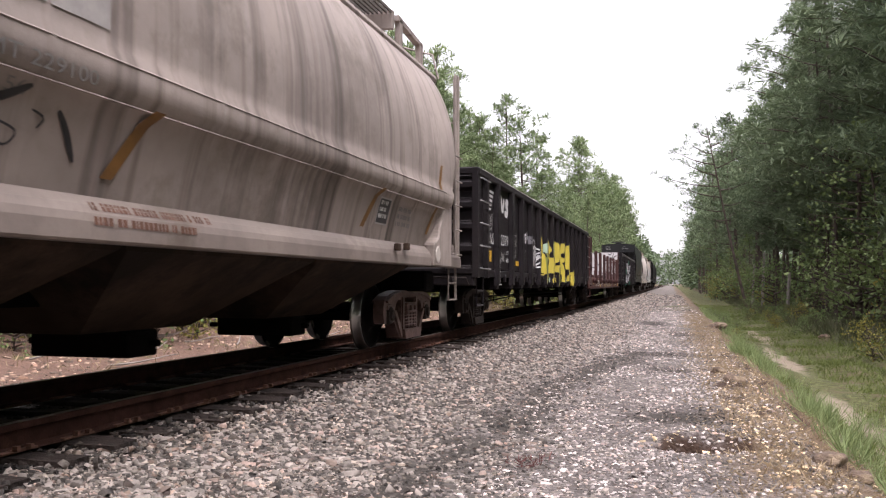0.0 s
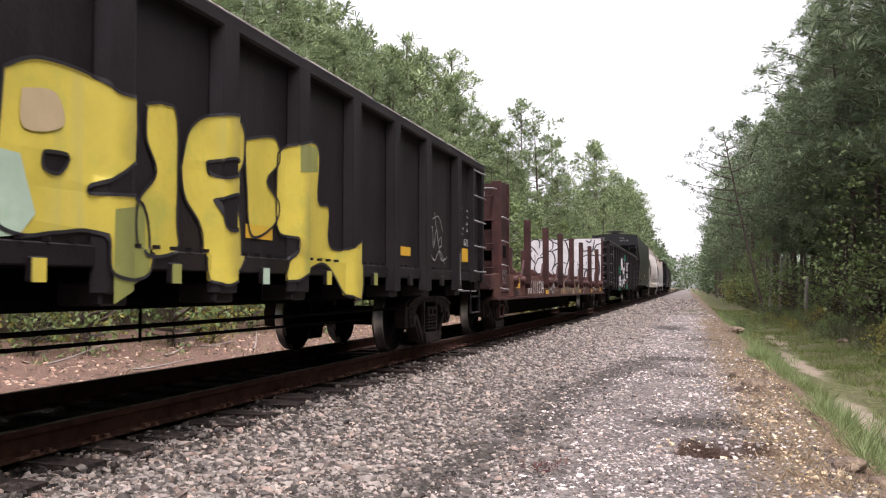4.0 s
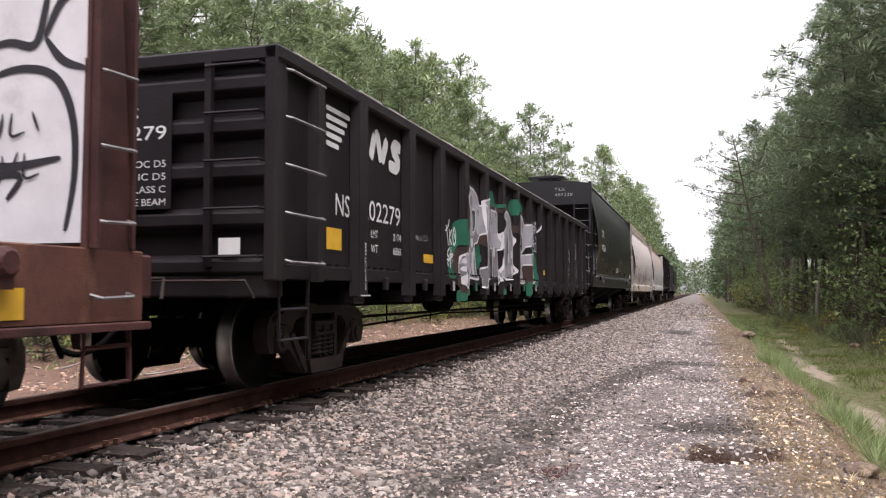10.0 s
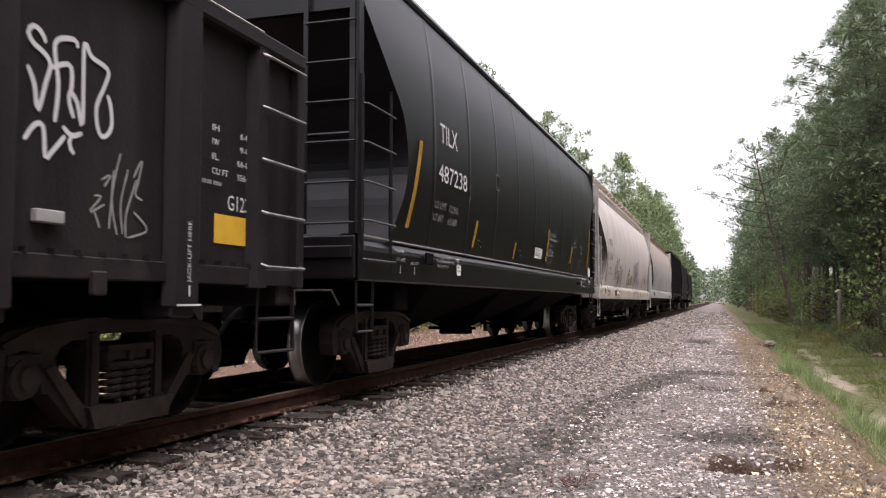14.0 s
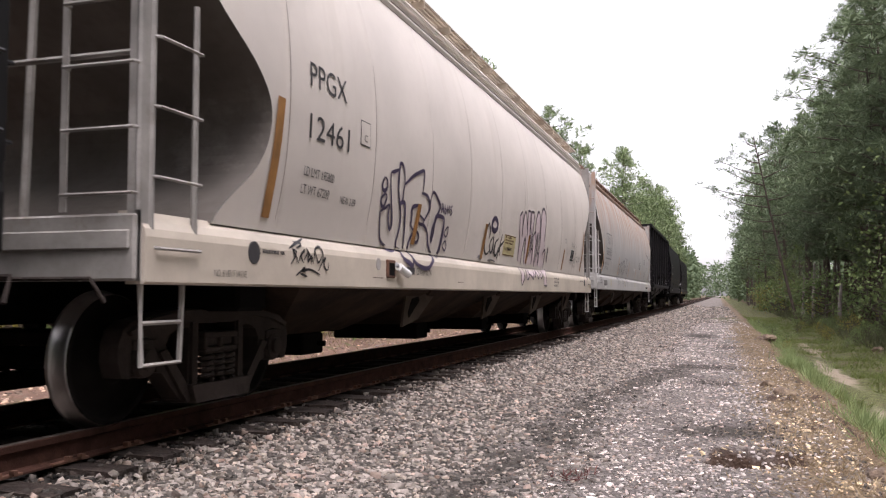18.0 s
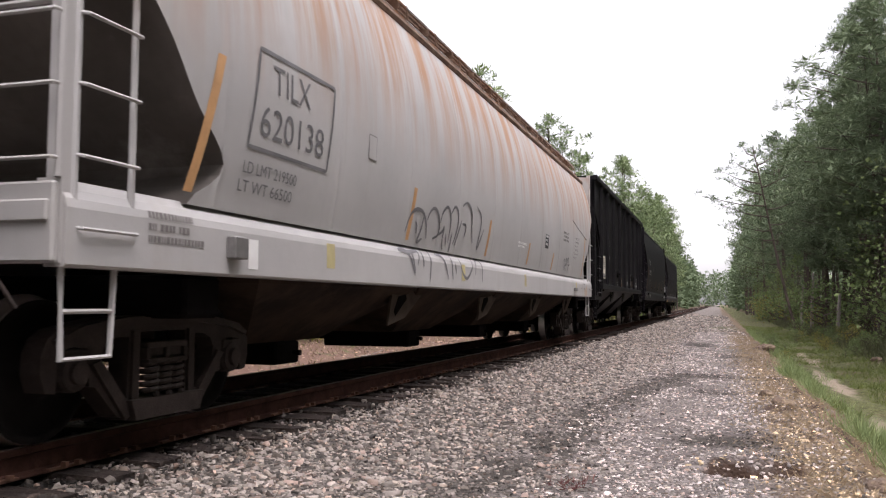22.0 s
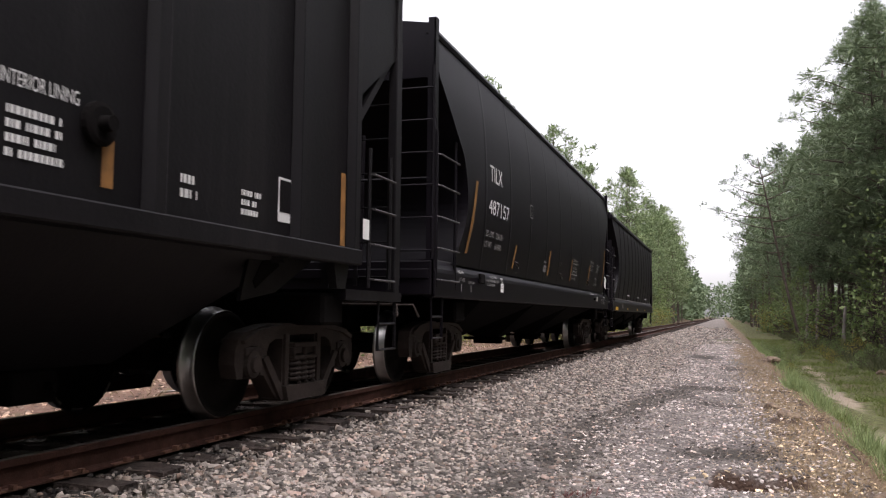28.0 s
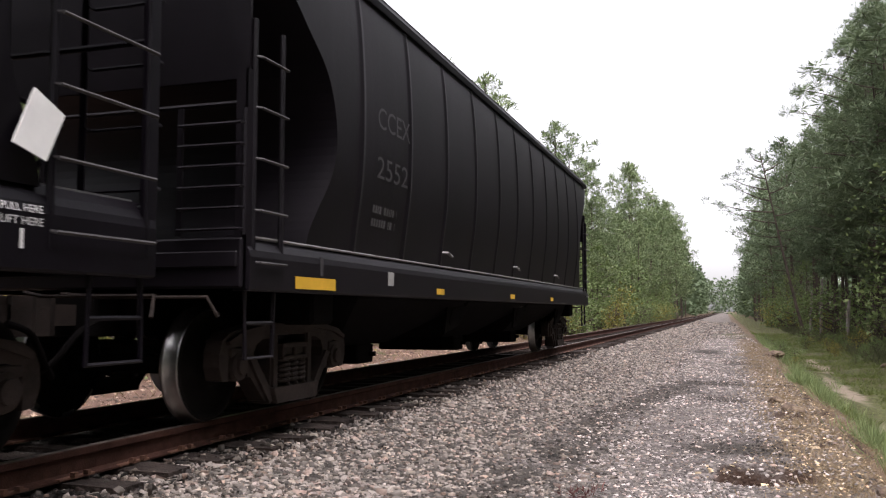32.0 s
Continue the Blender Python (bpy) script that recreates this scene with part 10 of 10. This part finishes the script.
        for za, zb in ((1.18, 1.42), (1.70, 2.03)):
            part("bulkhead_board", boxed(-w + 0.04, w - 0.04, *sorted((yb + i * 0.16, yb + i * 0.20)), za, zb), m, bk)
        for z in (1.62, 2.20):
            part("bulkhead_shelf", boxed(-w + 0.03, w - 0.03, *sorted((yb + i * 0.10, face - i * 0.06)), z, z + 0.09), m, bk)
        part("end_platform", boxed(-w, w, *sorted((0.0 if way < 0 else L, face)), z1 - 0.30, z1 - 0.02, bevel=0.015), m, car)
    for s in (1, -1):
        part("side_plate", boxed(min(s * w, s * (w + 0.012)), max(s * w, s * (w + 0.012)), 1.02, 1.30, 1.48, 1.72, bevel=0.004), M["under"], car, "dark inspection plate")
        part("tag_board", boxed(min(s * w, s * (w + 0.014)), max(s * w, s * (w + 0.014)), 0.86, 1.40, 0.94, 1.27, bevel=0.004), m, car)
        for k in range(4):
            part("bolt", boxed(min(s * w, s * (w + 0.02)), max(s * w, s * (w + 0.02)), 0.90 + 0.17 * k, 0.93 + 0.17 * k, 0.80, 0.83), M["under"], car)
        part("rung", tubed([(s * (w - 0.28), 0.10, 0.90), (s * (w - 0.28), -0.02, 0.84), (s * (w - 0.95), -0.02, 0.84), (s * (w - 0.95), 0.10, 0.90)], 0.013, 6), M["steel"], car)
    part("top_grab", tubed([(w - 0.05, 0.72, 2.78), (w - 0.10, 0.64, 2.80), (-w + 0.10, 0.64, 2.80), (-w + 0.05, 0.72, 2.78)], 0.013, 6), M["steel"], car, "bright steel grab bar")
    face = 20.66
    fv = [(x, face - 0.006, z) for z in (1.20, 2.94) for x in (-1.585, w - 0.02)]
    bm = bmesh.new()
    vs = [bm.verts.new(p) for p in (fv[0], fv[1], fv[3], fv[2])]
    bm.faces.new(vs)
    part("painted_panel", bm, M["spray_white"], car, "white painted bulkhead face")

    def wall(name, strokes, width, lift=0.010):
        v, f = [], []
        for k, st in enumerate(strokes):
            ribbon(v, f, catmull(st, 10), width, lambda a, c: 0.0, 0.0006 * (k % 5), True)
        v = [(b, face - lift - a, c) for a, b, c in v]
        link("graffiti", raw("graffiti", v, f), M["spray_black"], car, name)
    big = [
        [(-1.57, 2.79), (-1.48, 2.92), (-1.26, 2.93), (-1.17, 2.80), (-1.20, 2.56)],
        [(-1.21, 2.83), (-1.03, 2.93), (-0.76, 2.93), (-0.62, 2.80), (-0.64, 2.54), (-0.76, 2.45)], [(-1.57, 2.85), (-1.57, 2.69), (-1.41, 2.52), (-1.25, 2.30)],
        [(-1.16, 2.24), (-0.97, 2.41), (-0.75, 2.44), (-0.59, 2.33), (-0.53, 2.01), (-0.66, 1.66)], [(-1.48, 2.52), (-1.56, 2.37), (-1.53, 2.15), (-1.35, 1.91)],
        [(-1.33, 1.91), (-1.24, 2.12), (-1.02, 2.19), (-0.86, 2.08), (-0.83, 1.86)], [(-1.35, 1.91), (-1.41, 1.67), (-1.28, 1.51), (-1.23, 1.42)],
        [(-0.67, 2.90), (-0.43, 2.93), (-0.17, 2.90), (-0.03, 2.71), (0.05, 2.35), (0.03, 2.05), (-0.07, 1.74), (-0.09, 1.49)],
        [(-0.65, 2.43), (-0.43, 2.52), (-0.18, 2.53)], [(-0.39, 2.67), (-0.40, 2.40)], [(-0.30, 2.68), (-0.27, 2.16)],
        [(-0.68, 1.60), (-0.52, 1.86), (-0.31, 1.97), (-0.04, 1.92)], [(-0.63, 1.63), (-0.57, 1.47), (-0.30, 1.43), (-0.09, 1.49)],
        [(-0.60, 2.82), (-0.37, 2.73), (-0.24, 2.80)], [(0.08, 2.45), (0.10, 2.20), (0.31, 1.99)], [(-0.17, 2.87), (0.16, 2.93), (0.31, 2.90)],
        [(0.48, 2.74), (0.61, 2.58), (0.65, 2.43)], [(0.56, 2.40), (0.81, 2.44), (1.00, 2.41), (1.07, 2.60), (1.12, 2.90)], [(0.75, 2.87), (0.92, 2.79), (1.00, 2.91)],
        [(1.08, 2.45), (1.20, 2.67), (1.38, 2.73)], [(1.08, 2.45), (1.21, 2.30), (1.38, 2.24)],
        [(0.52, 2.11), (0.67, 2.22), (0.92, 2.27), (1.16, 2.20), (1.29, 1.95), (1.31, 1.61), (1.25, 1.27)], [(0.53, 1.73), (0.82, 1.67), (1.21, 1.71)],
        [(0.68, 1.25), (0.70, 1.48), (0.77, 1.62), (0.92, 1.60), (0.82, 1.47)],
    ]
    wall("black sprayed outlines of fat letters", big, 0.055)
    tag = [[(0.42, 2.0), (0.42, 1.82), (0.52, 1.98), (0.55, 1.85)], [(0.62, 2.0), (0.6, 1.84), (0.7, 1.84)], [(0.78, 2.0), (0.76, 1.85)], [(0.85, 2.0), (0.84, 1.86), (0.95, 1.88)], [(1.0, 2.0), (1.05, 1.88)], [(0.45, 1.75), (0.42, 1.58), (0.55, 1.7)], [(0.62, 1.75), (0.6, 1.6), (0.72, 1.62)], [(0.78, 1.74), (0.82, 1.6), (0.9, 1.76)], [(0.95, 1.75), (0.95, 1.6), (1.06, 1.62)]]
    wall("black handwritten tag", tag, 0.022, 0.014)

    def surf(y, z):
        return w + 0.002
    words("NS", 3.72, 4.14, 0.77, 1.07, surf, M["white"], car, "white reporting letters")
    words("111234", 4.42, 5.82, 0.77, 1.07, surf, M["white"], car, "white car number")
    patch("yellow_notice", 2.30, 2.72, 0.90, 1.12, surf, M["yellow"], car, "yellow notice plate")
    for y in (6.15, 8.93, 13.01, 16.54, 19.70):
        patch("yellow_reflector", y, y + 0.47, 0.74 if y < 19 else 0.76, 0.85 if y < 19 else 0.93, surf, M["yellow"], car, "yellow reflector")
    rs = random.Random(23)
    for k in range(15):
        cy, cz = rs.uniform(6.75, 7.75), rs.uniform(0.82, 1.05)
        paint("graffiti", [[(cy + rs.uniform(-0.22, 0.22), cz + rs.uniform(-0.12, 0.10)) for q in range(5)]], 0.024, surf, M["spray_blue"], car, "pale blue-grey sprayed loops", lift=0.003 + 0.0004 * k)
    for z, y0, n in ((0.95, 7.83, 6), (0.77, 7.93, 5)):
        for k in range(n):
            lines(y0 + 0.085 * k, y0 + 0.085 * k + 0.07, z, z + 0.09, 1, surf, M["old_cream"], car, 60 + k, 0.004)
    paint("stencil", [[(6.15, 1.04), (6.30, 1.04), (6.30, 0.92), (6.15, 0.92), (6.15, 1.04)], [(6.36, 1.04), (6.36, 0.92)]], 0.016, surf, M["old_cream"], car, "worn pale stencil", smooth=False)
    # old layers of paint on the sill: a brown ground, wedge-shaped fields and pale edges
    rr = random.Random(15)
    patch("old_paint", 8.75, 13.00, 0.722, 1.15, surf, M["old_paint"], car, "weathered brown and cream paint layers", lift=0.002)
    y = 8.8
    k = 0
    while y < 12.8:
        wd = rr.uniform(0.10, 0.34)
        a, c = rr.uniform(-0.10, 0.12), rr.uniform(-0.10, 0.12)
        top, low = rr.uniform(1.0, 1.15), rr.choice((0.725, 0.725, rr.uniform(0.74, 0.85)))
        quad = [(y, low), (y + wd, low + rr.uniform(0, 0.03)), (y + wd * rr.uniform(0.3, 1.0) + c, top), (y + wd * 0.2 + a, top - rr.uniform(0, 0.06))]
        field("old_paint", quad, [], surf, M[("old_cream", "spray_tan", "old_grey", "old_rust")[rr.randrange(4)]], car, "faded wedge of old paint", 0.004 + 0.0005 * (k % 5), soft=k % 3 == 0)
        if rr.random() < 0.35:
            paint("old_paint", [[quad[1], quad[2]]], 0.016, surf, M["old_cream"], car, "pale edge of old paint", lift=0.008)
        y += wd * rr.uniform(0.55, 1.0)
        k += 1
    for y, z, r in ((9.75, 1.0, 0.09), (10.28, 0.96, 0.13), (11.35, 0.92, 0.10), (12.9, 0.95, 0.08)):
        field("old_paint", blob(y, z, r, int(y * 10)), [], surf, M["old_cream"], car, "faded round patch of old paint", 0.009)
    paint("graffiti", [[(13.75, 1.0), (13.95, 1.04), (14.1, 0.95)], [(14.05, 0.98), (14.0, 0.80), (14.2, 0.74), (14.3, 0.85), (14.15, 0.92)], [(14.35, 0.88), (14.5, 0.94), (14.62, 0.86), (14.5, 0.74), (14.36, 0.80), (14.4, 0.9)], [(14.2, 0.90), (14.3, 0.96), (14.38, 0.90), (14.3, 0.84), (14.2, 0.90)]], 0.022, surf, M["spray_white"], car, "thin white tag")
    patch("data_panel", 17.24, 17.70, 0.80, 1.12, surf, M["card"], car)
    patch("data_panel", 17.255, 17.685, 0.812, 1.108, surf, M["oxide_sill"], car, lift=0.007)
    lines(17.30, 17.64, 0.84, 1.06, 3, surf, M["card"], car, 91, 0.010)
    patch("placard", 17.92, 18.07, 0.82, 0.89, surf, M["card"], car)
    words("FS 42B", 18.60, 19.18, 0.84, 0.97, surf, M["faded"], car)
    for k in range(3):
        paint("warning_stripe", [[(19.36 + 0.09 * k, 0.88), (19.46 + 0.09 * k, 0.74)]], 0.035, surf, M["black_ink"], car, smooth=False)
        paint("warning_stripe", [[(2.32 + 0.13 * k, 0.86), (2.44 + 0.13 * k, 0.72)]], 0.04, surf, M["black_ink"], car, smooth=False)
    words("NS 111", 0.50, 1.10, 2.66, 2.76, surf, M["stencil"], car, end=0.775)
    paint("graffiti", [[(0.92, 1.23), (0.9, 1.09), (0.98, 1.06)], [(0.92, 1.23), (1.01, 1.24), (0.98, 1.16)], [(1.05, 1.14), (1.07, 1.25), (1.13, 1.21), (1.07, 1.19), (1.15, 1.13)], [(1.24, 1.24), (1.17, 1.23), (1.19, 1.19), (1.17, 1.14), (1.26, 1.14)], [(1.3, 1.14), (1.29, 1.24)], [(1.36, 1.24), (1.3, 1.19), (1.37, 1.14)], [(1.03, 1.1), (1.07, 1.01), (0.98, 1.0)], [(1.24, 1.09), (1.15, 1.07), (1.22, 1.03), (1.15, 0.97)]], 0.014, surf, M["faded"], car, "small white tag on the bulkhead side", lift=0.016)
    part("centre_sill", prism(bmesh.new(), [(0.4, 0.98), (L - 0.4, 0.98), (L - 3.0, 0.70), (L - 4.2, 0.24), (4.2, 0.24), (3.0, 0.70)], "x", -0.42, 0.42), M["under"], car)
    for y in (1.9, L - 1.9):
        part("body_bolster", boxed(-1.35, 1.35, y - 0.22, y + 0.22, 0.66, 0.98, bevel=0.03), M["under"], car)
        truck(car, y, "truck")
    coupler(car, 0.0, -1)
    coupler(car, L, 1)


car_beige()
car_gondola_yellow()
car_flat()
car_gondola_silver()
car_black("487238", 81.4, 0)
car_cream()
car_grey()
car_ribbed()
car_black("487157", 157.1, 1)
car_last()


def motions():
    """The train rolls past; metres gone since the start, at even steps."""
    gone = [0.00, 10.86, 21.50, 32.08, 42.75, 53.17, 63.45, 73.80, 84.17, 94.69, 105.06, 115.45, 125.91, 136.51, 147.34, 158.15, 169.27]
    for root, start in cars:
        walk(root, [(2.0 * i, pose(TRACK_X, start - g, 0)) for i, g in enumerate(gone)])
    steps = [0.1 * i for i in range(321)]
    turns = [math.degrees(float(np.interp(t, [2.0 * i for i in range(len(gone))], gone)) / WHEEL_R) for t in steps]
    for wheelset, y in WHEELSETS:
        walk(wheelset, [(t, pose(0, y, WHEEL_R, a % 360)) for t, a in zip(steps, turns)])


motions()
